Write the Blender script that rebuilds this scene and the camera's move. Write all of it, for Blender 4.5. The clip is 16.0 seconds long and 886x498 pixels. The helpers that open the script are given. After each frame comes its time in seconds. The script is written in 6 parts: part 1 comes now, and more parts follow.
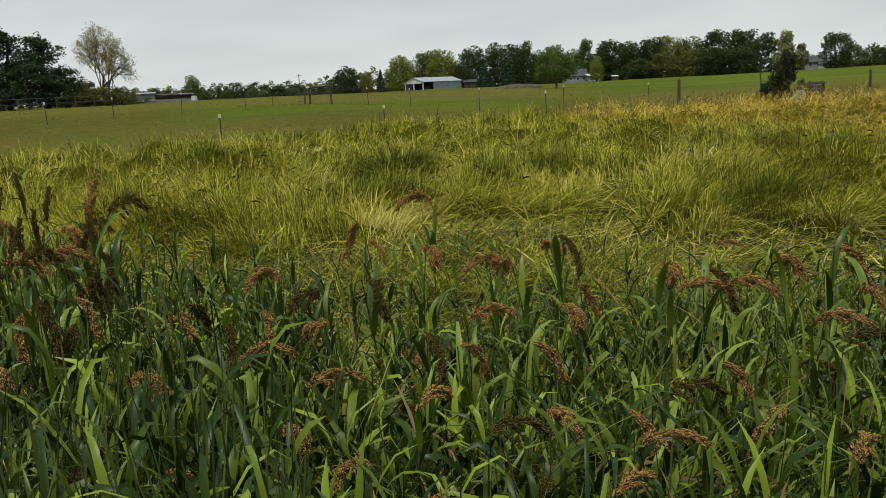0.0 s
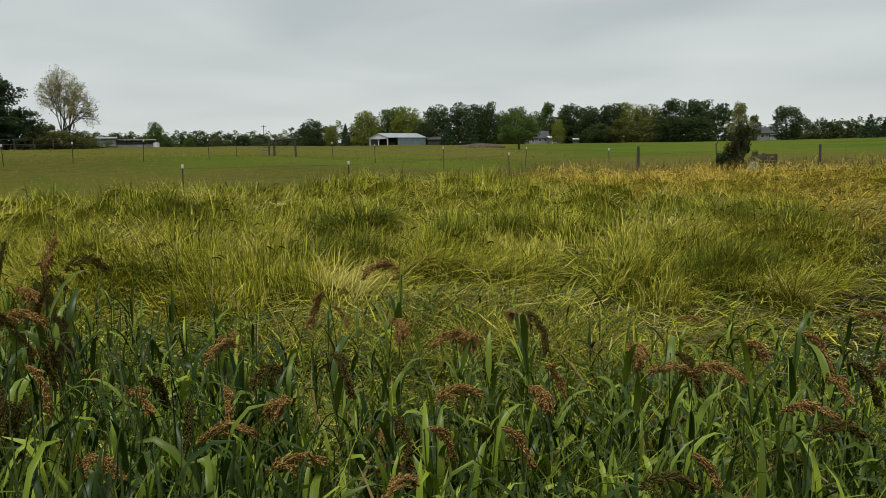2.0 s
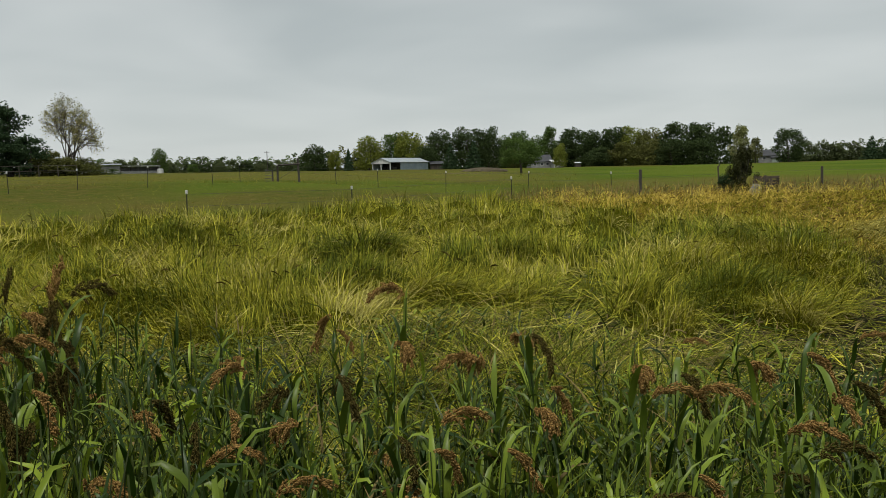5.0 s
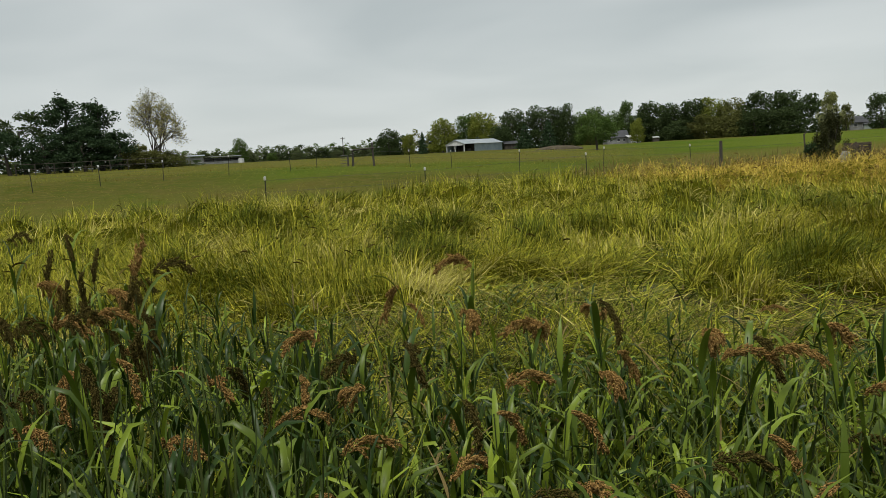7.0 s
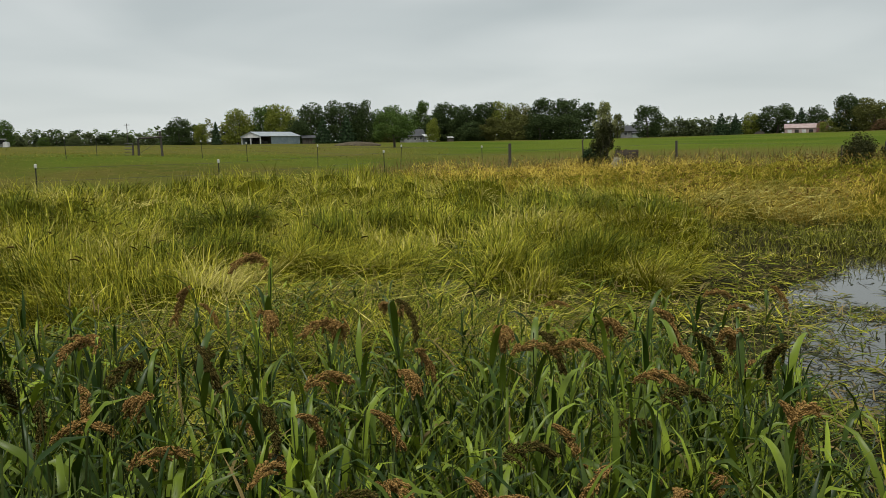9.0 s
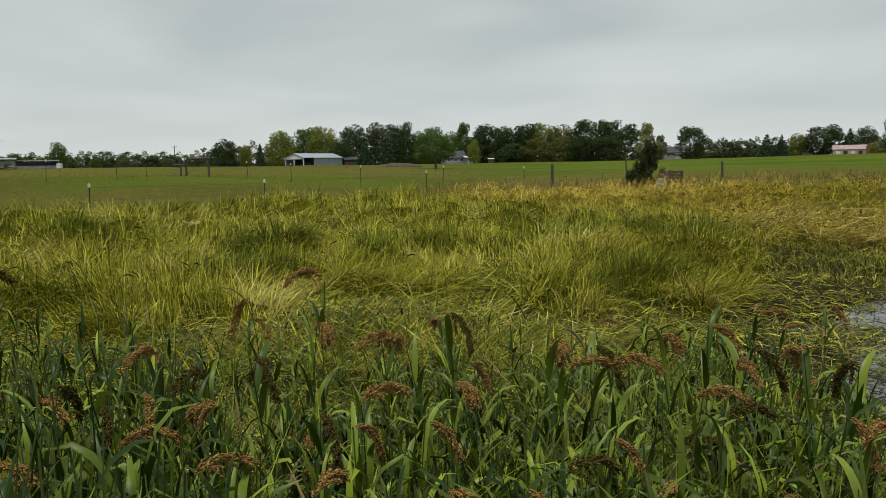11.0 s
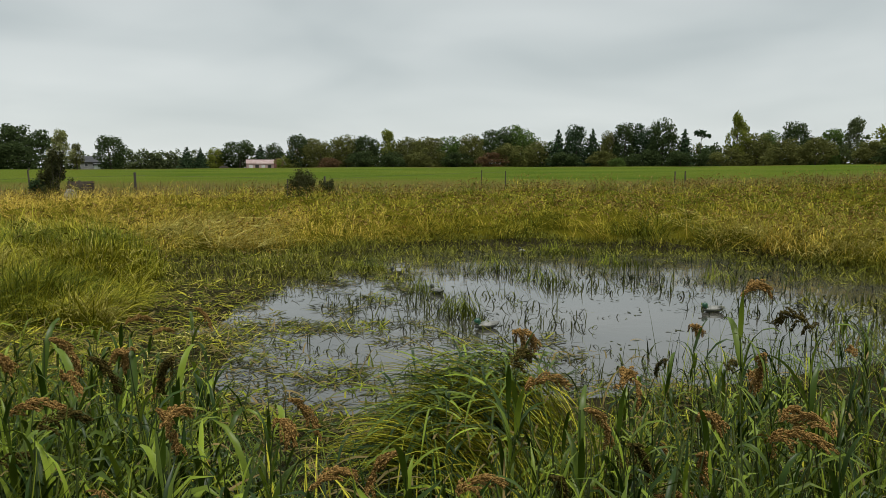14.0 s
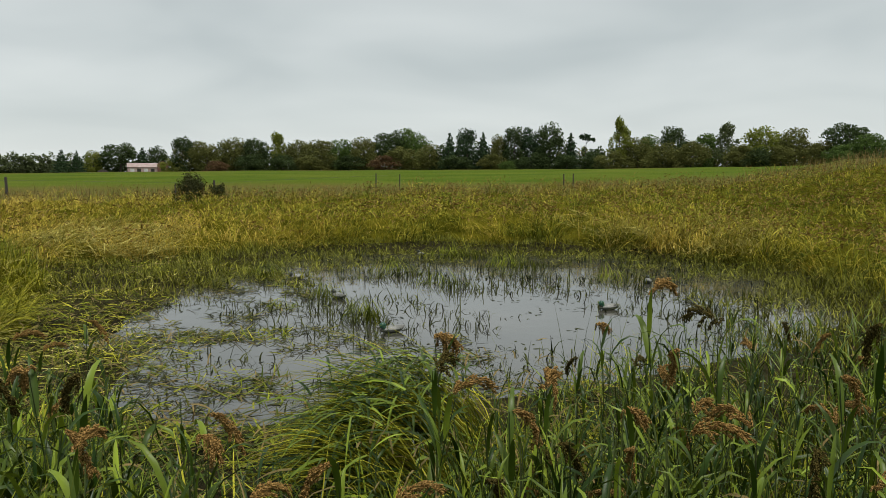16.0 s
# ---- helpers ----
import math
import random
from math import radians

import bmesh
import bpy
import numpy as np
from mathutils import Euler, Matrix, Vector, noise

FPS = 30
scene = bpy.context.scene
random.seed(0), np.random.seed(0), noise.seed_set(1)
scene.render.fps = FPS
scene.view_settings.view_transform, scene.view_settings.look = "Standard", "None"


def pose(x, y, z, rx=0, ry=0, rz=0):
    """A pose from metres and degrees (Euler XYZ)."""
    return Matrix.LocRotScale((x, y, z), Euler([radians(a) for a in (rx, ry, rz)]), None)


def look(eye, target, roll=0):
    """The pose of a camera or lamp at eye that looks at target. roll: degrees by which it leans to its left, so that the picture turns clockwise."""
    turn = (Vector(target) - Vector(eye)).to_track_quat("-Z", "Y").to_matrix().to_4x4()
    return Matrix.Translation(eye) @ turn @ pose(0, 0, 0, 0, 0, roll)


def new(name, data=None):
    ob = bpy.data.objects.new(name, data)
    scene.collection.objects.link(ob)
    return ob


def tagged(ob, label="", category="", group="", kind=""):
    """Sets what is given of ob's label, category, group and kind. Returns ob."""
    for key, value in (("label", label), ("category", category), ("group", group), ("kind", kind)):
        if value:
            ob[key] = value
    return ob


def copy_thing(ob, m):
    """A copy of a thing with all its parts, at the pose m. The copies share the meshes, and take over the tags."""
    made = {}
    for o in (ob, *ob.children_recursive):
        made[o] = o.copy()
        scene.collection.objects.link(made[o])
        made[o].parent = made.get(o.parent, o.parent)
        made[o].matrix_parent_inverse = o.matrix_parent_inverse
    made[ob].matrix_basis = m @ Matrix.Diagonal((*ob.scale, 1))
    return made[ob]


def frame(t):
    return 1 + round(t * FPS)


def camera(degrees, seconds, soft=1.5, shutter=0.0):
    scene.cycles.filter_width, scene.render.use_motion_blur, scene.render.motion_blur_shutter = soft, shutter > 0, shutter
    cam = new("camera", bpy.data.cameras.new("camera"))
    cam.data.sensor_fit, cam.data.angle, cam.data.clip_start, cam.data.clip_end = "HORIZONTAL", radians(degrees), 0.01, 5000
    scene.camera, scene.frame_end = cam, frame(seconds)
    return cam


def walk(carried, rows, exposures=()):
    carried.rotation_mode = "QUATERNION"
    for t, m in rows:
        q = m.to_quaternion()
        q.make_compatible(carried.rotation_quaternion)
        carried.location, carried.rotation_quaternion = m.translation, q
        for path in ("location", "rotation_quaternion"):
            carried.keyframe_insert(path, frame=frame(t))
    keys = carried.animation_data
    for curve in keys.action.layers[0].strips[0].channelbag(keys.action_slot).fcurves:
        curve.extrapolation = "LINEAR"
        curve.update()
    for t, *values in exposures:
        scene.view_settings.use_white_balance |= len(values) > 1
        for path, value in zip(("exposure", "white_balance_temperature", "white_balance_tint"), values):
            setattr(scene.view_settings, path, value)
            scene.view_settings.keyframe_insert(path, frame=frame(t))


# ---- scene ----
cam = camera(59.1, 16.0, soft=0.85)
# seconds, place, and the turn to the right, upwards and of the roll in degrees
PATH = [
    (0.0, 0.020, 0.123, 2.075, -0.63, -11.45, -3.17),
    (0.5, 0.021, 0.120, 2.092, -0.85, -10.84, -2.61),
    (1.0, 0.015, 0.120, 2.077, -0.33, -10.32, -1.99),
    (1.5, 0.020, 0.144, 2.105, 1.78, -10.24, -1.09),
    (2.0, -0.019, 0.167, 2.172, 2.49, -7.52, -0.93),
    (2.5, -0.025, 0.175, 2.169, 2.60, -6.97, -1.20),
    (3.0, -0.034, 0.173, 2.193, 2.84, -6.80, -1.21),
    (5.5, -0.025, 0.126, 2.151, 1.79, -5.67, -1.33),
    (6.0, -0.018, 0.107, 2.131, -2.22, -5.62, -1.96),
    (6.5, 0.004, 0.107, 2.116, -3.58, -6.66, -2.92),
    (7.0, 0.038, 0.127, 2.097, -3.38, -6.89, -3.33),
    (7.5, 0.005, 0.129, 2.099, -1.30, -6.99, -3.51),
    (8.0, 0.013, 0.106, 2.111, 5.65, -7.48, -3.04),
    (8.5, 0.061, 0.107, 2.106, 11.68, -7.86, -2.02),
    (9.0, 0.030, 0.124, 2.121, 11.46, -7.79, -1.15),
    (9.5, -0.026, 0.181, 2.138, 10.33, -7.59, -1.08),
    (9.7, -0.058, 0.208, 2.130, 9.39, -7.39, -0.95),
    (11.8, -0.044, 0.002, 2.076, 8.51, -5.61, -1.19),
    (12.0, -0.016, -0.040, 2.082, 9.83, -5.61, -2.15),
    (12.5, 0.068, -0.145, 2.139, 18.05, -5.55, -1.85),
    (13.0, 0.208, -0.301, 2.104, 30.33, -4.40, -0.75),
    (13.5, 0.272, -0.336, 2.098, 38.04, -5.15, -0.35),
    (14.0, 0.266, -0.239, 2.089, 49.01, -5.75, 0.09),
    (14.5, 0.199, -0.152, 2.096, 56.37, -5.87, -0.15),
    (15.0, 0.166, -0.104, 2.096, 56.21, -5.62, 0.14),
    (15.5, 0.179, -0.094, 2.093, 55.90, -5.59, 0.10),
    (16.0, 0.204, -0.110, 2.093, 56.85, -5.52, -0.09),
]
walk(cam, [(t, pose(x, y, z, 90 + up, 0, -turn) @ pose(0, 0, 0, 0, 0, roll)) for t, x, y, z, turn, up, roll in PATH], exposures=[(0.0, 1.05), (1.5, 1.0), (3.0, 0.92), (5.5, 0.88), (7.0, 0.97), (9.0, 1.0), (12.0, 0.93), (12.5, 0.93), (14.5, 1.1), (16.0, 1.1)])

# ---- sky, sun and exposure ----
def link(nt, a, b):
    nt.links.new(a, b)


world = bpy.data.worlds.new("overcast_sky")
world.use_nodes = True
scene.world = world
nt = world.node_tree
nt.nodes.clear()
SUN_EL, SUN_AZ = 66.0, 200.0  # degrees; azimuth clockwise from the view of the far barn
out = nt.nodes.new("ShaderNodeOutputWorld")
sky = nt.nodes.new("ShaderNodeTexSky")
sky.sky_type = "NISHITA"
sky.sun_disc = False
sky.sun_elevation, sky.sun_rotation = radians(SUN_EL), radians(SUN_AZ)
bg_sky = nt.nodes.new("ShaderNodeBackground")
bg_sky.inputs["Strength"].default_value = 0.05
link(nt, sky.outputs[0], bg_sky.inputs["Color"])
# the cloud sheet: long soft bands flattened towards the horizon
tc = nt.nodes.new("ShaderNodeTexCoord")
sep = nt.nodes.new("ShaderNodeSeparateXYZ")
link(nt, tc.outputs["Generated"], sep.inputs[0])
lift = nt.nodes.new("ShaderNodeMath")
lift.operation = "ADD"
lift.inputs[1].default_value = 0.16
link(nt, sep.outputs[2], lift.inputs[0])
flat = nt.nodes.new("ShaderNodeVectorMath")
flat.operation = "DIVIDE"
comb = nt.nodes.new("ShaderNodeCombineXYZ")
comb.inputs[2].default_value = 1.0
link(nt, lift.outputs[0], comb.inputs[0])
link(nt, lift.outputs[0], comb.inputs[1])
link(nt, tc.outputs["Generated"], flat.inputs[0])
link(nt, comb.outputs[0], flat.inputs[1])
clouds = nt.nodes.new("ShaderNodeTexNoise")
clouds.inputs["Scale"].default_value = 0.95
clouds.inputs["Detail"].default_value = 3.0
clouds.inputs["Roughness"].default_value = 0.4
clouds.inputs["Distortion"].default_value = 0.35
link(nt, flat.outputs[0], clouds.inputs["Vector"])
ramp = nt.nodes.new("ShaderNodeValToRGB")
ramp.color_ramp.elements[0].position, ramp.color_ramp.elements[1].position = 0.26, 0.74
ramp.color_ramp.elements[0].color = (0.212, 0.238, 0.241, 1)
ramp.color_ramp.elements[1].color = (0.322, 0.342, 0.339, 1)
link(nt, clouds.outputs["Fac"], ramp.inputs[0])
# the sheet is thinner and paler low over the land
low = nt.nodes.new("ShaderNodeMapRange")
low.inputs["From Min"].default_value, low.inputs["From Max"].default_value = 0.0, 0.16
low.inputs["To Min"].default_value, low.inputs["To Max"].default_value = 0.75, 0.0
link(nt, sep.outputs[2], low.inputs["Value"])
pale = nt.nodes.new("ShaderNodeMix")
pale.data_type = "RGBA"
pale.inputs[7].default_value = (0.366, 0.386, 0.378, 1)
link(nt, low.outputs[0], pale.inputs[0])
link(nt, ramp.outputs[0], pale.inputs[6])
bg_cloud = nt.nodes.new("ShaderNodeBackground")
bg_cloud.inputs["Strength"].default_value = 1.0
link(nt, pale.outputs[2], bg_cloud.inputs["Color"])
mix = nt.nodes.new("ShaderNodeMixShader")
mix.inputs[0].default_value = 0.93
link(nt, bg_sky.outputs[0], mix.inputs[1])
link(nt, bg_cloud.outputs[0], mix.inputs[2])
link(nt, mix.outputs[0], out.inputs[0])

sun = new("sun", bpy.data.lights.new("sun", "SUN"))
sun.data.energy, sun.data.angle, sun.data.color = 1.45, radians(18), (1.0, 0.97, 0.90)
sun.matrix_world = look(
    (60 * math.sin(radians(SUN_AZ)) * math.cos(radians(SUN_EL)), 60 * math.cos(radians(SUN_AZ)) * math.cos(radians(SUN_EL)), 60 * math.sin(radians(SUN_EL))),
    (0, 0, 0))

# ---- materials ----
def nodes_of(name):
    m = bpy.data.materials.new(name)
    m.use_nodes = True
    return m, m.node_tree, m.node_tree.nodes["Principled BSDF"]


def mixed(nt, fac, a, b):
    """Mix of two colours or sockets by a factor socket."""
    n = nt.nodes.new("ShaderNodeMix")
    n.data_type = "RGBA"
    link(nt, fac, n.inputs[0])
    for s, v in ((6, a), (7, b)):
        if isinstance(v, tuple):
            n.inputs[s].default_value = (*v, 1)
        else:
            link(nt, v, n.inputs[s])
    return n.outputs[2]


def spot(nt, scale, detail=4.0, lo=0.35, hi=0.65, stretch=(1, 1, 1), coords="Object"):
    """A noise in metres, spread between lo and hi."""
    t = nt.nodes.new("ShaderNodeTexCoord")
    mp = nt.nodes.new("ShaderNodeMapping")
    mp.inputs["Scale"].default_value = stretch
    n = nt.nodes.new("ShaderNodeTexNoise")
    n.inputs["Scale"].default_value, n.inputs["Detail"].default_value = scale, detail
    r = nt.nodes.new("ShaderNodeMapRange")
    r.inputs["From Min"].default_value, r.inputs["From Max"].default_value = lo, hi
    link(nt, t.outputs[coords], mp.inputs[0])
    link(nt, mp.outputs[0], n.inputs["Vector"])
    link(nt, n.outputs["Fac"], r.inputs["Value"])
    return r.outputs[0]


def bumped(nt, bsdf, height, strength, distance):
    b = nt.nodes.new("ShaderNodeBump")
    b.inputs["Strength"].default_value, b.inputs["Distance"].default_value = strength, distance
    link(nt, height, b.inputs["Height"])
    link(nt, b.outputs[0], bsdf.inputs["Normal"])


def surface(name, dark, light, rough, scale=3.0, fine=40.0, metal=0.0, bump=0.3, depth=0.01, stretch=(1, 1, 1), gloss=0.5):
    """A solid surface with stains at one scale and grain at another."""
    m, nt, p = nodes_of(name)
    big, small = spot(nt, scale, 5, 0.3, 0.7, stretch), spot(nt, fine, 3, 0.25, 0.75, stretch)
    base = mixed(nt, big, dark, light)
    n = nt.nodes.new("ShaderNodeMix")
    n.data_type, n.blend_type = "RGBA", "MULTIPLY"
    n.inputs[0].default_value = 0.5
    link(nt, base, n.inputs[6])
    link(nt, small, n.inputs[7])
    link(nt, n.outputs[2], p.inputs["Base Color"])
    p.inputs["Roughness"].default_value, p.inputs["Metallic"].default_value = rough, metal
    p.inputs["Specular IOR Level"].default_value = gloss
    bumped(nt, p, small, bump, depth)
    return m


def foliage(name, a, b, c, rough=0.5, through_light=0.18, scale=0.35, by_object=False, sheen=0.08, drift=0.4, few_bright=1.5):
    """Leaves and blades: each its own shade between a and b, patches drifting to c, and light passing through."""
    m, nt, p = nodes_of(name)
    if by_object:
        own = nt.nodes.new("ShaderNodeObjectInfo").outputs["Random"]
    else:
        own = nt.nodes.new("ShaderNodeNewGeometry").outputs["Random Per Island"]
    patch = spot(nt, scale, 3, 0.35, 0.72)
    skew = nt.nodes.new("ShaderNodeMath")
    skew.operation = "POWER"
    skew.inputs[1].default_value = few_bright
    link(nt, own, skew.inputs[0])
    base = mixed(nt, skew.outputs[0], a, b)
    part_way = nt.nodes.new("ShaderNodeMath")
    part_way.operation = "MULTIPLY"
    part_way.inputs[1].default_value = drift
    link(nt, patch, part_way.inputs[0])
    base = mixed(nt, part_way.outputs[0], base, c)
    link(nt, base, p.inputs["Base Color"])
    p.inputs["Roughness"].default_value = rough
    p.inputs["Specular IOR Level"].default_value = sheen
    tr = nt.nodes.new("ShaderNodeBsdfTranslucent")
    link(nt, base, tr.inputs["Color"])
    mx = nt.nodes.new("ShaderNodeMixShader")
    mx.inputs[0].default_value = through_light
    link(nt, p.outputs[0], mx.inputs[1])
    link(nt, tr.outputs[0], mx.inputs[2])
    link(nt, mx.outputs[0], nt.nodes["Material Output"].inputs[0])
    return m


M_LEAF = foliage("millet_leaf", (0.013, 0.032, 0.003), (0.265, 0.345, 0.030), (0.034, 0.070, 0.005), 0.40, 0.13, 0.9, sheen=0.22, drift=0.3, few_bright=2.6)
M_LEAF_ONE = foliage("broad_leaf", (0.022, 0.046, 0.004), (0.200, 0.262, 0.026), (0.066, 0.124, 0.012), 0.40, 0.14, 3.0, True, sheen=0.26, few_bright=1.6)
M_STEM = foliage("millet_stem", (0.025, 0.040, 0.012), (0.085, 0.115, 0.030), (0.050, 0.040, 0.022), 0.5, 0.05, 2.0)
M_GREEN = foliage("green_grass", (0.020, 0.034, 0.003), (0.300, 0.335, 0.028), (0.075, 0.094, 0.009), 0.65, 0.13, 0.3, few_bright=2.0)
M_LIME = foliage("yellow_green_grass", (0.075, 0.085, 0.004), (0.600, 0.560, 0.060), (0.250, 0.225, 0.014), 0.65, 0.14, 0.25, few_bright=1.7)
M_GOLD = foliage("golden_grass", (0.290, 0.205, 0.025), (0.830, 0.640, 0.135), (0.430, 0.285, 0.040), 0.65, 0.18, 0.3)
M_RIPE = foliage("ripening_millet", (0.130, 0.120, 0.009), (0.720, 0.630, 0.075), (0.330, 0.265, 0.026), 0.65, 0.18, 0.25)
M_STRAW = foliage("flattened_straw", (0.200, 0.175, 0.030), (0.720, 0.640, 0.200), (0.270, 0.245, 0.045), 0.65, 0.15, 0.5)
M_MARSH = foliage("marsh_grass", (0.036, 0.044, 0.006), (0.280, 0.280, 0.036), (0.115, 0.106, 0.020), 0.6, 0.15, 0.6)
M_WET = foliage("drowned_stalk", (0.012, 0.016, 0.006), (0.055, 0.062, 0.014), (0.026, 0.024, 0.010), 0.5, 0.05, 0.9)
M_STALK = foliage("wading_stalk", (0.014, 0.020, 0.005), (0.110, 0.125, 0.020), (0.040, 0.036, 0.012), 0.5, 0.05, 0.9, few_bright=2.0)
M_PASTURE = foliage("pasture_grass", (0.110, 0.118, 0.012), (0.300, 0.265, 0.055), (0.180, 0.145, 0.032), 0.8, 0.25, 0.12)
M_WEED = foliage("dry_weeds", (0.130, 0.110, 0.040), (0.300, 0.220, 0.085), (0.190, 0.130, 0.060), 0.65, 0.25, 0.2)
M_RUST = foliage("rusty_grain", (0.095, 0.054, 0.016), (0.460, 0.280, 0.096), (0.235, 0.140, 0.042), 0.9, 0.05, 6.0, sheen=0.02, few_bright=1.0)
M_BROWN = foliage("brown_grain", (0.028, 0.024, 0.007), (0.135, 0.104, 0.030), (0.070, 0.058, 0.016), 0.9, 0.05, 6.0, sheen=0.02, few_bright=1.0)
M_FARHEAD = foliage("seed_heads", (0.130, 0.088, 0.028), (0.340, 0.228, 0.070), (0.220, 0.152, 0.045), 0.7, 0.1, 0.5, few_bright=1.0)
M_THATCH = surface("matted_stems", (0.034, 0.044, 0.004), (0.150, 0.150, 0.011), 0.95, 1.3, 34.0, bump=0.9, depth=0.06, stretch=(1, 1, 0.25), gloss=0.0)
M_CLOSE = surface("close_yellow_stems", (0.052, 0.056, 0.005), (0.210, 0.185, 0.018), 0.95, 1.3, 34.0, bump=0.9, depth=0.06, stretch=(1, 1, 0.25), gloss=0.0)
CROWN = {
    "dark": foliage("dark_leaves", (0.044, 0.068, 0.024), (0.076, 0.108, 0.036), (0.052, 0.068, 0.028), 0.7, 0.5, 0.12),
    "green": foliage("green_leaves", (0.076, 0.124, 0.030), (0.121, 0.180, 0.043), (0.083, 0.131, 0.033), 0.7, 0.5, 0.12),
    "yellow": foliage("yellowing_leaves", (0.145, 0.176, 0.030), (0.235, 0.262, 0.046), (0.180, 0.186, 0.034), 0.7, 0.5, 0.12),
    "olive": foliage("olive_leaves", (0.112, 0.122, 0.034), (0.156, 0.166, 0.050), (0.122, 0.114, 0.036), 0.7, 0.5, 0.12),
    "red": foliage("russet_leaves", (0.127, 0.077, 0.041), (0.185, 0.111, 0.057), (0.143, 0.102, 0.048), 0.7, 0.5, 0.12),
    "needle": foliage("pine_needles", (0.028, 0.052, 0.022), (0.048, 0.079, 0.032), (0.030, 0.049, 0.024), 0.6, 0.3, 0.2),
    "sparse": foliage("thin_autumn_leaves", (0.190, 0.180, 0.060), (0.350, 0.315, 0.115), (0.240, 0.205, 0.070), 0.6, 0.4, 0.4),
    "juniper": foliage("juniper_sprays", (0.030, 0.038, 0.012), (0.062, 0.066, 0.022), (0.046, 0.040, 0.016), 0.7, 0.1, 1.5),
    "pale": foliage("pale_leaves", (0.200, 0.215, 0.080), (0.330, 0.340, 0.130), (0.240, 0.240, 0.095), 0.7, 0.5, 0.12),
    # paler and greyer: the haze of distance is put into this leaf colour
    "haze": foliage("haze_tinted_leaves", (0.086, 0.111, 0.046), (0.122, 0.146, 0.061), (0.098, 0.116, 0.051), 0.7, 0.45, 0.06),
}
M_BARK = surface("bark", (0.050, 0.040, 0.030), (0.110, 0.090, 0.070), 0.9, 2.0, 14.0, bump=0.6, stretch=(1, 1, 0.2))
M_WOOD = surface("weathered_wood", (0.036, 0.030, 0.023), (0.100, 0.084, 0.067), 0.85, 3.0, 30.0, stretch=(1, 1, 0.12))
M_OLD = surface("old_brown_wood", (0.030, 0.022, 0.015), (0.105, 0.080, 0.056), 0.9, 3.0, 30.0)
M_POST = surface("dark_steel_post", (0.012, 0.014, 0.011), (0.036, 0.034, 0.026), 0.7, 8.0, 60.0, metal=0.1)
M_CAP = surface("white_plastic", (0.600, 0.600, 0.570), (0.820, 0.820, 0.800), 0.5, 8.0, 60.0, bump=0.1)
M_WIRE = surface("galvanised_wire", (0.070, 0.070, 0.066), (0.150, 0.150, 0.142), 0.5, 5.0, 60.0, metal=0.7, bump=0.05)
M_WHITE = surface("white_painted_boards", (0.560, 0.570, 0.570), (0.780, 0.785, 0.780), 0.6, 0.6, 6.0, bump=0.1)
M_BLUE = surface("pale_blue_metal_siding", (0.240, 0.310, 0.370), (0.350, 0.420, 0.470), 0.45, 0.5, 5.0, bump=0.1)
M_TIN = surface("pale_metal_roofing", (0.300, 0.345, 0.380), (0.440, 0.480, 0.500), 0.4, 0.5, 5.0, bump=0.1)
M_GREY = surface("grey_boards", (0.190, 0.196, 0.196), (0.330, 0.336, 0.330), 0.8, 0.7, 6.0)
# near-black: the shade inside the barns is put into this colour
M_DARK = surface("unlit_interior_boards", (0.020, 0.018, 0.016), (0.045, 0.040, 0.035), 0.9, 0.7, 6.0)
M_RED = surface("faded_red_boards", (0.130, 0.050, 0.040), (0.230, 0.100, 0.080), 0.8, 0.6, 6.0)
M_PINK = surface("weathered_red_roof", (0.370, 0.260, 0.240), (0.520, 0.410, 0.385), 0.6, 0.5, 5.0)
M_SHINGLE = surface("dark_shingles", (0.040, 0.042, 0.048), (0.085, 0.088, 0.095), 0.85, 0.8, 8.0)
M_MINT = surface("pale_green_siding", (0.330, 0.400, 0.360), (0.450, 0.520, 0.470), 0.6, 0.6, 6.0)
M_GLASS = surface("dark_window_glass", (0.020, 0.024, 0.028), (0.045, 0.050, 0.055), 0.1, 0.6, 6.0, bump=0.02)
M_DECOY = surface("grey_painted_plastic", (0.140, 0.142, 0.128), (0.330, 0.325, 0.295), 0.5, 9.0, 60.0, bump=0.1)
M_DECOY_DARK = surface("dark_painted_plastic", (0.022, 0.030, 0.022), (0.060, 0.062, 0.045), 0.45, 9.0, 60.0, bump=0.1)
M_DECOY_GREEN = surface("green_painted_plastic", (0.008, 0.060, 0.030), (0.020, 0.120, 0.060), 0.35, 9.0, 60.0, bump=0.1)


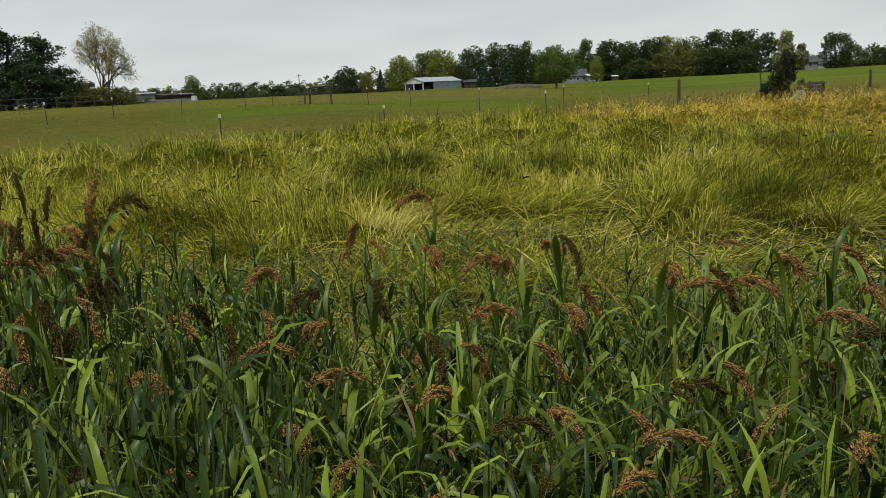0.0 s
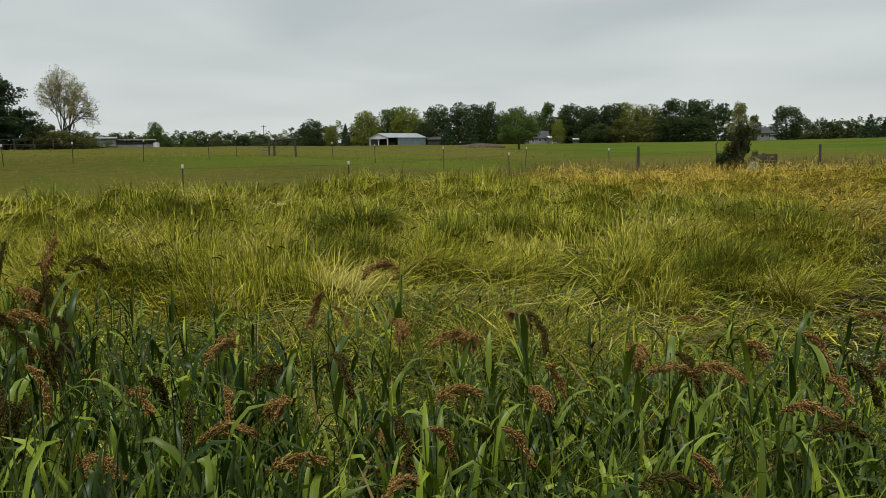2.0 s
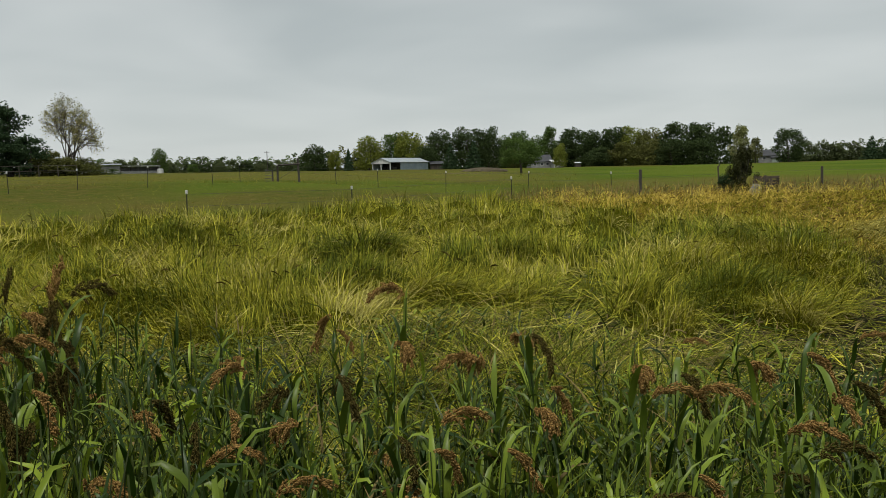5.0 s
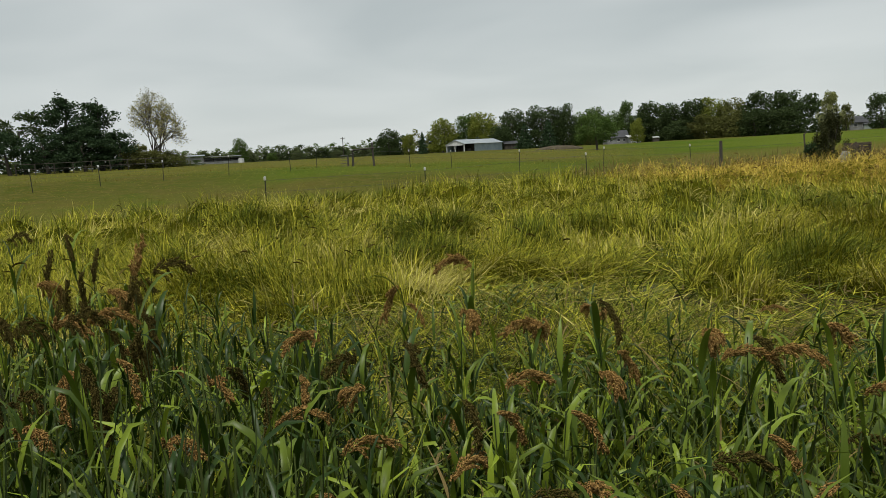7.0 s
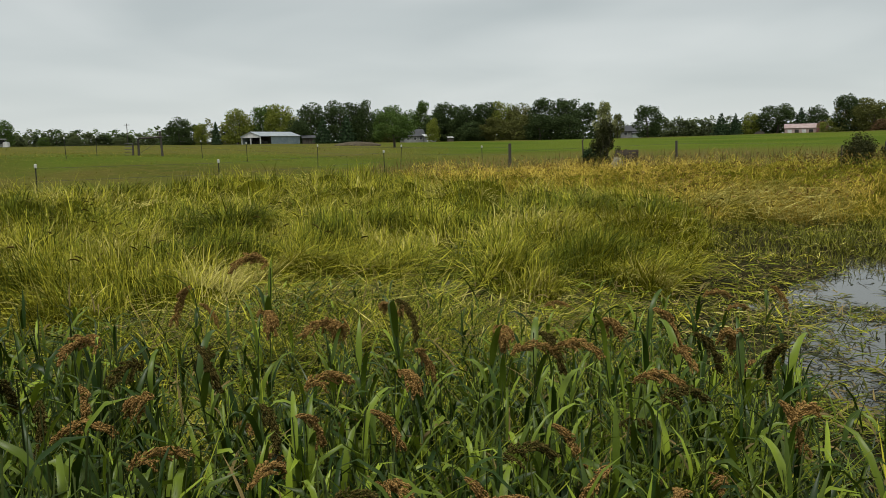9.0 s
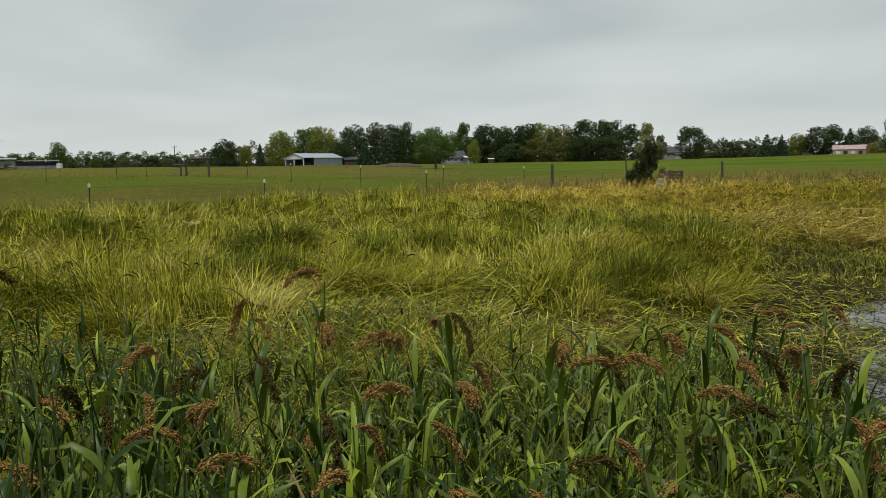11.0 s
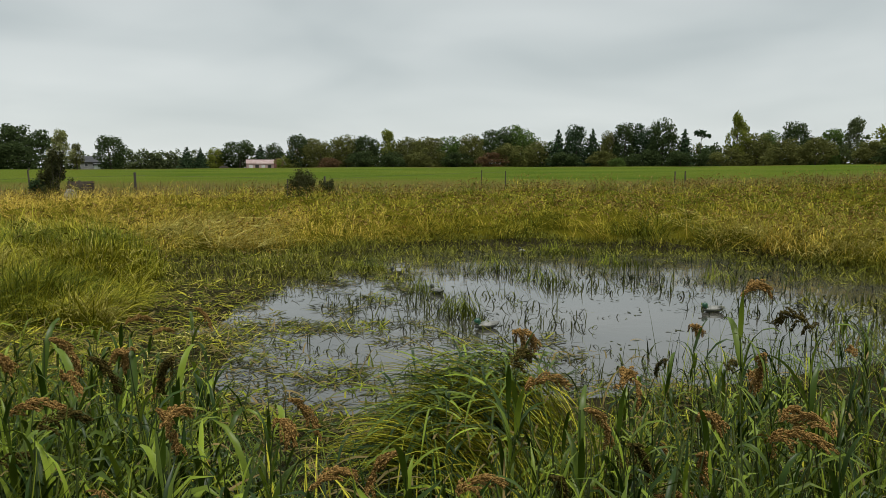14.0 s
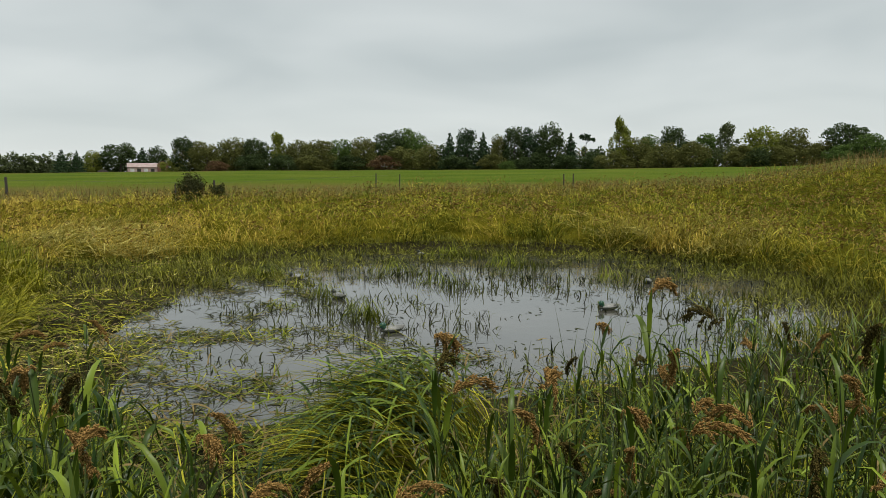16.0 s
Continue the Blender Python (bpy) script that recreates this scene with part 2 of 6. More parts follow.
def ground_material():
    """Wet soil and litter near the pond, olive pasture, and the bright young crop; land use lies in the mesh."""
    m, nt, p = nodes_of("farmland")
    a1 = nt.nodes.new("ShaderNodeAttribute")
    a1.attribute_name = "crop"
    a2 = nt.nodes.new("ShaderNodeAttribute")
    a2.attribute_name = "litter"
    a3 = nt.nodes.new("ShaderNodeAttribute")
    a3.attribute_name = "rank"
    coarse, mid_, fine = spot(nt, 0.035, 4, 0.36, 0.64), spot(nt, 0.4, 5, 0.3, 0.7), spot(nt, 7.0, 4, 0.28, 0.72)
    past = mixed(nt, coarse, (0.080, 0.084, 0.010), (0.130, 0.100, 0.026))
    past = mixed(nt, mid_, past, (0.062, 0.090, 0.008))
    past = mixed(nt, spot(nt, 1.6, 5, 0.45, 0.75), past, (0.150, 0.118, 0.034))
    crop = mixed(nt, mid_, (0.055, 0.098, 0.006), (0.086, 0.136, 0.009))
    crop = mixed(nt, coarse, crop, (0.118, 0.148, 0.016))
    soil = mixed(nt, mid_, (0.016, 0.014, 0.008), (0.050, 0.044, 0.018))
    past = mixed(nt, a3.outputs["Fac"], past, mixed(nt, mid_, (0.140, 0.116, 0.028), (0.105, 0.126, 0.016)))
    base = mixed(nt, a1.outputs["Fac"], past, crop)
    base = mixed(nt, a2.outputs["Fac"], base, soil)
    n = nt.nodes.new("ShaderNodeMix")
    n.data_type, n.blend_type = "RGBA", "MULTIPLY"
    n.inputs[0].default_value = 0.4
    link(nt, base, n.inputs[6])
    link(nt, fine, n.inputs[7])
    link(nt, n.outputs[2], p.inputs["Base Color"])
    p.inputs["Roughness"].default_value = 0.9
    p.inputs["Specular IOR Level"].default_value = 0.02
    bumped(nt, p, fine, 0.6, 0.06)
    return m


def water_material():
    m, nt, p = nodes_of("pond_water")
    murk = spot(nt, 0.5, 4, 0.3, 0.7)
    link(nt, mixed(nt, murk, (0.048, 0.048, 0.040), (0.070, 0.066, 0.054)), p.inputs["Base Color"])
    p.inputs["Roughness"].default_value = 0.04
    p.inputs["IOR"].default_value = 1.55
    p.inputs["Specular IOR Level"].default_value = 1.0
    bumped(nt, p, spot(nt, 2.5, 2, 0.2, 0.8), 0.08, 0.02)
    return m


M_GROUND, M_WATER = ground_material(), water_material()

# ---- helpers for meshes ----
def mesh_np(name, verts, quads, mats, index=None):
    """A mesh from arrays of vertices and of quads (last two alike: a triangle is given as a thin quad)."""
    me = bpy.data.meshes.new(name)
    verts, quads = np.ascontiguousarray(verts, dtype=np.float32), np.ascontiguousarray(quads, dtype=np.int32)
    me.vertices.add(len(verts))
    me.vertices.foreach_set("co", verts.ravel())
    me.loops.add(quads.size)
    me.loops.foreach_set("vertex_index", quads.ravel())
    me.polygons.add(len(quads))
    k = quads.shape[1]
    me.polygons.foreach_set("loop_start", np.arange(0, quads.size, k, dtype=np.int32))
    me.polygons.foreach_set("use_smooth", np.ones(len(quads), dtype=bool))
    if index is not None:
        me.polygons.foreach_set("material_index", np.ascontiguousarray(index, dtype=np.int32))
    for m in mats if isinstance(mats, (list, tuple)) else [mats]:
        me.materials.append(m)
    me.update(calc_edges=True)
    return me


def part(name, bm, material, parent, label=""):
    me = bpy.data.meshes.new(name)
    bm.to_mesh(me)
    bm.free()
    me.materials.append(material)
    ob = new(name, me)
    ob.parent = parent
    return tagged(ob, label)


def mesh_part(name, me, parent, label=""):
    ob = new(name, me)
    ob.parent = parent
    return tagged(ob, label)


def thing(name, m, label, category, group="", kind=""):
    ob = new(name)
    ob.empty_display_size = 0.2
    ob.matrix_basis = m
    return tagged(ob, label, category, group, kind)


def box(bm, size, m=None, bevel=0.0):
    made = bmesh.ops.create_cube(bm, size=1.0, matrix=(m or Matrix()) @ Matrix.Diagonal((*size, 1)))
    if bevel:
        edges = list({e for v in made["verts"] for e in v.link_edges})
        bmesh.ops.bevel(bm, geom=edges, offset=bevel, segments=1, affect="EDGES")
    return bm


def rod(bm, a, b, r0, r1=None, sides=8):
    a, b = Vector(a), Vector(b)
    m = Matrix.Translation((a + b) / 2) @ (b - a).to_track_quat("Z", "Y").to_matrix().to_4x4()
    bmesh.ops.create_cone(bm, cap_ends=True, segments=sides, radius1=r0, radius2=r0 if r1 is None else r1, depth=(b - a).length, matrix=m)
    return bm


RNG = np.random.default_rng(7)


class Waves:
    """A smooth field over the plan, about -1 to 1, from a few waves of the given length."""

    def __init__(self, seed, length, n=9):
        g = np.random.default_rng(seed)
        a, k = g.uniform(0, 2 * np.pi, n), 2 * np.pi / (length * g.uniform(0.6, 1.7, n))
        self.kx, self.ky, self.ph = k * np.cos(a), k * np.sin(a), g.uniform(0, 2 * np.pi, n)

    def __call__(self, x, y):
        x, y = np.asarray(x, float), np.asarray(y, float)
        return np.sin(x[..., None] * self.kx + y[..., None] * self.ky + self.ph).sum(-1) / math.sqrt(len(self.kx) * 0.5) * 0.6


# ---- the lie of the land ----
# heights above the water at five distances from the viewpoint, by azimuth
LAND_AZ = (-45, -25, -10, 0, 8, 16, 24, 45, 65, 78, 84, 95)
LAND = {
    28: (0.35, 0.35, 0.35, 0.35, 0.35, 0.38, 0.4, 0.4, 0.4, 0.5, 0.75, 1.0),
    40: (1.0, 1.0, 0.9, 0.65, 0.5, 0.55, 0.65, 0.6, 0.6, 0.9, 1.55, 2.0),
    55: (1.7, 1.65, 1.55, 1.2, 0.9, 0.85, 0.95, 1.0, 1.0, 1.6, 2.9, 3.3),
    125: (2.9, 2.6, 2.2, 1.75, 1.45, 1.35, 1.4, 1.6, 1.7, 2.2, 3.4, 4.0),
    300: (4.3, 3.8, 3.0, 2.55, 2.25, 2.1, 2.15, 3.3, 3.6, 4.3, 5.0, 5.5),
}
POND = ((6.6, 8.9), (9.0, 11.4), (12.6, 13.6), (15.6, 13.9), (18.0, 11.0), (19.2, 8.0), (18.7, 5.4), (17.0, 2.9), (13.8, 1.3), (11.0, 1.4), (8.6, 2.2), (6.5, 3.4), (4.4, 4.9), (4.6, 6.4))
PUDDLES = ((2.06, 10.8, 0.30), (2.5, 11.6, 0.3), (-0.7, 8.4, 0.5), (0.1, 8.35, 0.5), (8.0, 14.5, 0.45), (6.3, 12.0, 0.35), (-2.4, 8.9, 0.4))
BUMPS, RIPPLES = Waves(3, 2.6), Waves(4, 30.0)


def pond_depth(x, y):
    """Metres inside the open water (negative outside)."""
    x, y = np.asarray(x, float), np.asarray(y, float)
    best, inside = np.full(x.shape, 1e9), np.zeros(x.shape, bool)
    for (ax, ay), (bx, by) in zip(POND, POND[1:] + POND[:1]):
        ex, ey = bx - ax, by - ay
        t = np.clip(((x - ax) * ex + (y - ay) * ey) / (ex * ex + ey * ey), 0, 1)
        best = np.minimum(best, np.hypot(x - ax - t * ex, y - ay - t * ey))
        crosses = ((ay > y) != (by > y)) & (x < ax + (y - ay) / (by - ay if by != ay else 1e-9) * ex)
        inside ^= crosses
    return np.where(inside, best, -best)


def ground_z(x, y):
    x, y = np.asarray(x, float), np.asarray(y, float)
    r, az = np.hypot(x, y), np.degrees(np.arctan2(x, y))
    near = np.interp(r, (0, 1.5, 6, 12, 20, 28), (0.46, 0.40, 0.07, 0.05, 0.12, 0.35))
    cols = [np.interp(az, LAND_AZ, LAND[d]) for d in LAND]
    z, last_r, last = near, 20.0, np.full(x.shape, 0.12)
    for d, c in zip(LAND, cols):
        z = np.where(r > last_r, last + (c - last) * np.clip((r - last_r) / (d - last_r), 0, 1), z)
        last_r, last = d, c
    rough = np.interp(r, (0, 5, 25, 60, 300), (0.03, 0.045, 0.05, 0.08, 0.15))
    z = z + BUMPS(x, y) * rough * np.clip((60 - r) / 40, 0, 1) + RIPPLES(x, y) * rough * np.clip((r - 25) / 60, 0, 1)
    for px, py, pr in PUDDLES:
        z = z - 0.16 * np.exp(-((x - px) ** 2 + (y - py) ** 2) / pr ** 2) * np.clip((z + 0.1) / 0.1, 0, 1)
    depth = pond_depth(x, y)
    return z - (z + 0.10) * np.clip((depth + 0.5) / 1.0, 0, 1)


def ground():
    rings = np.concatenate([[0.0], np.geomspace(0.4, 3200, 125)])
    turns = np.radians(np.linspace(-180, 180, 361)[:-1])
    R, A = np.meshgrid(rings, turns, indexing="ij")
    x, y = R * np.sin(A), R * np.cos(A)
    v = np.stack([x, y, ground_z(x, y)], -1).reshape(-1, 3)
    n, k = len(turns), np.arange((len(rings) - 1) * len(turns))
    i, j = k // n, k % n
    j2 = (j + 1) % n
    q = np.stack([i * n + j, i * n + j2, (i + 1) * n + j2, (i + 1) * n + j], -1)
    ob = new("ground", mesh_np("ground", v, q, M_GROUND))
    az, edge = np.degrees(A), Waves(11, 14.0)(x, y)
    crop = np.clip((R - 68 - 4 * edge) / 12, 0, 1) * np.clip((az - 7.0 - edge * 1.5 + (R - 60) * 0.02) / 9, 0, 1) * np.clip((290 - R) / 25, 0, 1)
    crop = np.maximum(crop, 0.75 * np.clip((R - 44 - 3 * edge) / 5, 0, 1) * np.clip((72 - R - 4 * edge) / 10, 0, 1) * np.clip((az + 22) / 8, 0, 1) * np.clip((12 - az) / 6, 0, 1))
    litter = np.clip((30 - R - 2.5 * edge) / 5, 0, 1) * np.clip((75 - np.abs(az - 28)) / 6, 0, 1)
    rank = np.clip((R - 60 - 4 * edge) / 8, 0, 1) * (1 - 0.6 * np.clip((R - 140) / 60, 0, 1)) * np.clip((14 - az) / 6, 0, 1) + np.clip((R - 275) / 25, 0, 1) + np.clip((80 - R) / 10, 0, 1) * np.clip((az - 8) / 8, 0, 1) + 0.75 * np.clip((44 - R - 3 * edge) / 12, 0, 1) * np.clip((6 - az) / 10, 0, 1)
    for name, val in (("crop", crop), ("litter", litter), ("rank", np.clip(rank, 0, 1))):
        at = ob.data.attributes.new(name, "FLOAT", "POINT")
        at.data.foreach_set("value", np.ascontiguousarray(val.ravel(), dtype=np.float32))
    tagged(ob, "gently rising farmland with pasture and a bright green crop", "ground", kind="structure")


def pond():
    bm = bmesh.new()
    bmesh.ops.create_grid(bm, x_segments=24, y_segments=24, size=15, matrix=pose(9, 8, 0))
    me = bpy.data.meshes.new("water")
    bm.to_mesh(me)
    bm.free()
    me.materials.append(M_WATER)
    tagged(new("water", me), "shallow still pond water reflecting a grey sky", "water", kind="structure")


ground()
pond()


# ---- grass ----
def strips(root, heading, lean, bend, length, width, segs=4, cols=2, roll=0.5, fold=0.25, profile=None, power=1.0, floor=None, rng=RNG):
    """Curved blades: each leaves its root at an angle to the vertical and bends on towards its heading."""
    n = len(root)
    s = np.linspace(0, 1, segs + 1)
    ang = lean[:, None] + bend[:, None] * ((s[1:] + s[:-1]) / 2) ** power
    step = (length / segs)[:, None]
    h = np.concatenate([np.zeros((n, 1)), np.cumsum(np.sin(ang) * step, 1)], 1)
    z = np.concatenate([np.zeros((n, 1)), np.cumsum(np.cos(ang) * step, 1)], 1)
    d = np.stack([np.sin(heading), np.cos(heading)], -1)
    side = np.stack([d[:, 1], -d[:, 0]], -1)
    wander = rng.normal(0, 0.05, n)[:, None] * s[None] ** 2 * length[:, None]
    x = root[:, 0:1] + h * d[:, 0:1] + wander * side[:, 0:1]
    y = root[:, 1:2] + h * d[:, 1:2] + wander * side[:, 1:2]
    z = root[:, 2:3] + z
    if floor is not None:
        z = np.maximum(z, floor[:, None] + 0.01)
    if profile is None:
        profile = np.interp(s, (0, 0.25, 0.6, 1), (0.75, 1, 0.75, 0.06))
    w = width[:, None] * np.asarray(profile)[None] / 2
    tilt = rng.uniform(-roll, roll, n)[:, None]
    cx, cy, cz = side[:, 0:1] * np.cos(tilt) * w, side[:, 1:2] * np.cos(tilt) * w, np.sin(tilt) * w
    mid_ = np.stack([x, y, z], -1)
    off = np.stack([cx, cy, cz], -1)
    if cols == 2:
        v = np.stack([mid_ - off, mid_ + off], 2)
    else:
        low_ = mid_.copy()
        low_[..., 2] -= fold * 2 * w
        v = np.stack([mid_ - off, low_, mid_ + off], 2)
    a = np.arange(n)[:, None, None] * (segs + 1) * cols + np.arange(segs)[None, :, None] * cols + np.arange(cols - 1)[None, None, :]
    q = np.stack([a, a + 1, a + cols + 1, a + cols], -1)
    return v.reshape(-1, 3), q.reshape(-1, 4)


def joined(pieces):
    vs, qs, o = [], [], 0
    for v, q in pieces:
        vs.append(v)
        qs.append(q + o)
        o += len(v)
    return np.concatenate(vs), np.concatenate(qs)


def scatter(n, r0, r1, a0, a1, power=0.5, rng=RNG):
    """Points in a sector of the plan; power 0.5 is even, larger crowds them near."""
    u = rng.uniform(0, 1, n)
    if power == 0.5:
        r = np.sqrt(r0 * r0 + u * (r1 * r1 - r0 * r0))
    elif power == 0.0:
        r = r0 * (r1 / r0) ** u
    else:
        r = (r0 ** (4 * power) + u * (r1 ** (4 * power) - r0 ** (4 * power))) ** (0.25 / power)
    a = np.radians(rng.uniform(a0, a1, n))
    return r * np.sin(a), r * np.cos(a)


def on_ground(x, y, lift_=0.0):
    g = ground_z(x, y)
    return np.stack([x, y, np.maximum(g, -0.05) + lift_], -1), np.maximum(g, 0.0)


def polar(x, y):
    return np.hypot(x, y), np.degrees(np.arctan2(x, y))


def stuff(name, pieces, mat, label, category="grass"):
    v, q = joined(pieces)
    return tagged(new(name, mesh_np(name, v, q, mat)), label, category, kind="stuff")


FLOW, TUFT, SHADE, DRY = Waves(21, 9.0), Waves(22, 2.2), Waves(23, 6.0), Waves(24, 3.4)


def sheaf(x, y, lean, bend, length, width, heading, lift_=0.0, **kw):
    root, floor = on_ground(x, y, lift_)
    return strips(root, heading, lean, bend, length, width, floor=floor, **kw)


def tussock_blades(cx, cy, rad, high, fall, flat, k, rng=RNG):
    """Blades of many tussocks: each springs from its tuft, arches over with the wind or outwards, and droops."""
    n = len(cx) * k
    own = np.repeat(np.arange(len(cx)), k)
    a, q = rng.uniform(0, 2 * np.pi, n), np.sqrt(rng.uniform(0, 1, n))
    x, y = cx[own] + rad[own] * q * np.sin(a), cy[own] + rad[own] * q * np.cos(a)
    f, h = flat[own], high[own]
    with_wind = rng.uniform(0, 1, n) < 0.45 + 0.45 * f
    heading = np.where(with_wind, fall[own] + rng.normal(0, 0.45, n), a + rng.normal(0, 0.5, n))
    lean = 0.05 + 0.30 * q + 0.85 * f + rng.normal(0, 0.12, n)
    bend = np.where(rng.uniform(0, 1, n) < 0.25, rng.uniform(0.2, 0.9, n), rng.uniform(1.1, 2.5, n)) * (1 - 0.55 * f)
    length = h * rng.uniform(0.75, 1.45, n) * (1 + 0.35 * f)
    return own, x, y, heading, lean, bend, length


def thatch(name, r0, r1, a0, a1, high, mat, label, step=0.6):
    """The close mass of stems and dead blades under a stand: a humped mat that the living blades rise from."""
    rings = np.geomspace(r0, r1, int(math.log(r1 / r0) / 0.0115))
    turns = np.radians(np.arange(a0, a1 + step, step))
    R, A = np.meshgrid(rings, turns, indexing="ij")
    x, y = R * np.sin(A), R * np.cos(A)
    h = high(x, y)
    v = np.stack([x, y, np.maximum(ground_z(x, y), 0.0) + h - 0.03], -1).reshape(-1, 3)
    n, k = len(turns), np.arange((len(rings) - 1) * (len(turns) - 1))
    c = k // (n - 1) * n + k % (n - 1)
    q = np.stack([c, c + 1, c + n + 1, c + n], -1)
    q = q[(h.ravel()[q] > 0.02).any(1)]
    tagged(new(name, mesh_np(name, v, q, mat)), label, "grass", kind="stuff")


HUMP = Waves(25, 1.25)


def smooth(t):
    t = np.clip(t, 0, 1)
    return t * t * (3 - 2 * t)


def meadow_high(x, y):
    """Height of the mat of the lodged meadow; nothing outside it, on the track and in the trodden hollow."""
    r, az = polar(x, y)
    edge = 10.9 + 0.8 * TUFT(x, y) + np.interp(az, (-42, -20, 0, 10, 20, 30), (-2.3, -1.6, 0.0, 0.2, -0.7, 0.0))
    far_edge = np.interp(az, (-42, -16, -4, 5, 9, 18, 26, 32), (26.0, 27.0, 30, 32, 28.5, 25.5, 21.5, 19)) + SHADE(x, y)
    off_track = np.abs(az - 11.5 - np.interp(r, (9, 13, 18, 22), (0, 0.5, 2, 5))) / np.interp(r, (9, 14, 22, 25), (4.0, 2.4, 1.4, 0.4))
    inside = smooth((r - edge) / 0.8) * smooth((far_edge - r) / 1.5) * smooth((-1.0 - pond_depth(x, y)) / 0.8) * np.clip(off_track * 1.6 - 0.8, 0.12, 1) * smooth((30.5 + 1.2 * TUFT(x, y) - az) / 3)
    h = 0.27 + 0.16 * HUMP(x, y) + 0.14 * TUFT(x, y) + 0.05 * SHADE(x, y) + np.interp(r, (10, 14, 20, 27), (-0.08, 0.0, 0.08, 0.22))
    return h.clip(0.05, 0.9) * inside


def lodged_meadow():
    """The wide stand of yellow-green grass, blown over in swirls, between the near stand and the pasture."""
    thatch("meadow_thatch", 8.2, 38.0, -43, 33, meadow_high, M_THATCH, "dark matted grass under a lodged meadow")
    n = 150000
    x, y = scatter(n, 8.2, 37.0, -43, 33, power=0.0)
    near_x, near_y = scatter(30000, 9.0, 17.0, -43, 30, power=0.0)
    x, y = np.concatenate([x, near_x]), np.concatenate([y, near_y])
    n = len(x)
    h, hump = meadow_high(x, y), HUMP(x, y)
    keep = (h > 0.05) & (RNG.uniform(0, 1, n) < np.clip(0.76 + 0.30 * hump, 0.45, 1))
    x, y, h, hump = x[keep], y[keep], h[keep], hump[keep]
    n = len(x)
    r, _ = polar(x, y)
    tuft, shade = TUFT(x, y), SHADE(x, y)
    flat = np.clip(0.52 + 0.55 * DRY(x, y) - 0.30 * tuft + RNG.normal(0, 0.15, n), 0, 1) * np.interp(r, (10, 22, 28), (1.0, 1.0, 0.5))
    # blades comb along the wind and slide down off the humps
    d = 0.25
    slope = np.arctan2(HUMP(x - d, y) - HUMP(x + d, y), HUMP(x, y - d) - HUMP(x, y + d))
    wind = FLOW(x, y) * 2.4 + 0.6
    heading = np.where(RNG.uniform(0, 1, n) < 0.55, wind, slope) + RNG.normal(0, 0.55, n)
    rise = h * RNG.uniform(0.7, 1.0, n)
    lean = 0.10 + 0.95 * flat + RNG.normal(0, 0.25, n)
    bend = np.where(RNG.uniform(0, 1, n) < 0.25, RNG.uniform(0.0, 0.6, n), RNG.uniform(1.0, 2.6, n)) * (1 - 0.45 * flat)
    length = RNG.uniform(0.26, 0.66, n) * (1 + 0.25 * flat) * np.interp(r, (10, 26), (0.9, 1.1))
    width = RNG.uniform(0.006, 0.014, n) * np.interp(r, (9, 14, 33), (1.0, 1.25, 2.0))
    tone = 0.40 * shade - 0.45 * tuft + 0.55 * flat + 0.25 * hump + RNG.normal(0, 0.45, n) + np.interp(r, (10, 20, 30), (-0.05, 0.12, 0.05))
    for name, m, mat, label in (
            ("green_grass_tussocks", tone < -0.10, M_GREEN, "dark green grass tussocks standing in a wet meadow"),
            ("lodged_grass", (tone >= -0.10) & (tone < 0.98), M_LIME, "yellow-green grass blown over in swirls"),
            ("bleached_grass", tone >= 0.98, M_STRAW, "bleached straw blades among yellow-green grass")):
        stuff(name, [sheaf(x[m], y[m], lean[m], bend[m], length[m], width[m], heading[m], lift_=rise[m], segs=3)], mat, label)


def stand_edges(x, y, az):
    near_edge = np.interp(az, (8, 18, 26, 32, 45, 60, 72, 80, 88, 98), (26, 24, 20, 17.5, 20.3, 20.9, 20.3, 17.0, 13.5, 12.0)) + 0.6 * TUFT(x, y)
    return near_edge, np.interp(az, (8, 20, 30, 60, 98), (36, 37, 38, 43, 47)) + 1.5 * SHADE(x, y)


def stand_high(x, y):
    """Height of the close stems of the golden stand."""
    r, az = polar(x, y)
    ne, fe = stand_edges(x, y, az)
    h = np.interp(az, (8, 20, 40, 75, 90), (0.30, 0.34, 0.40, 0.44, 0.44)) * (1 + 0.22 * TUFT(x, y) + 0.2 * HUMP(x, y)) * (1 - 0.25 * np.clip(DRY(x, y), 0, 1))
    return h.clip(0.1, 0.9) * smooth((r - ne - 0.7) / 2.4) * smooth((fe - r) / 1.5) * smooth((-0.3 - pond_depth(x, y)) / 0.4)


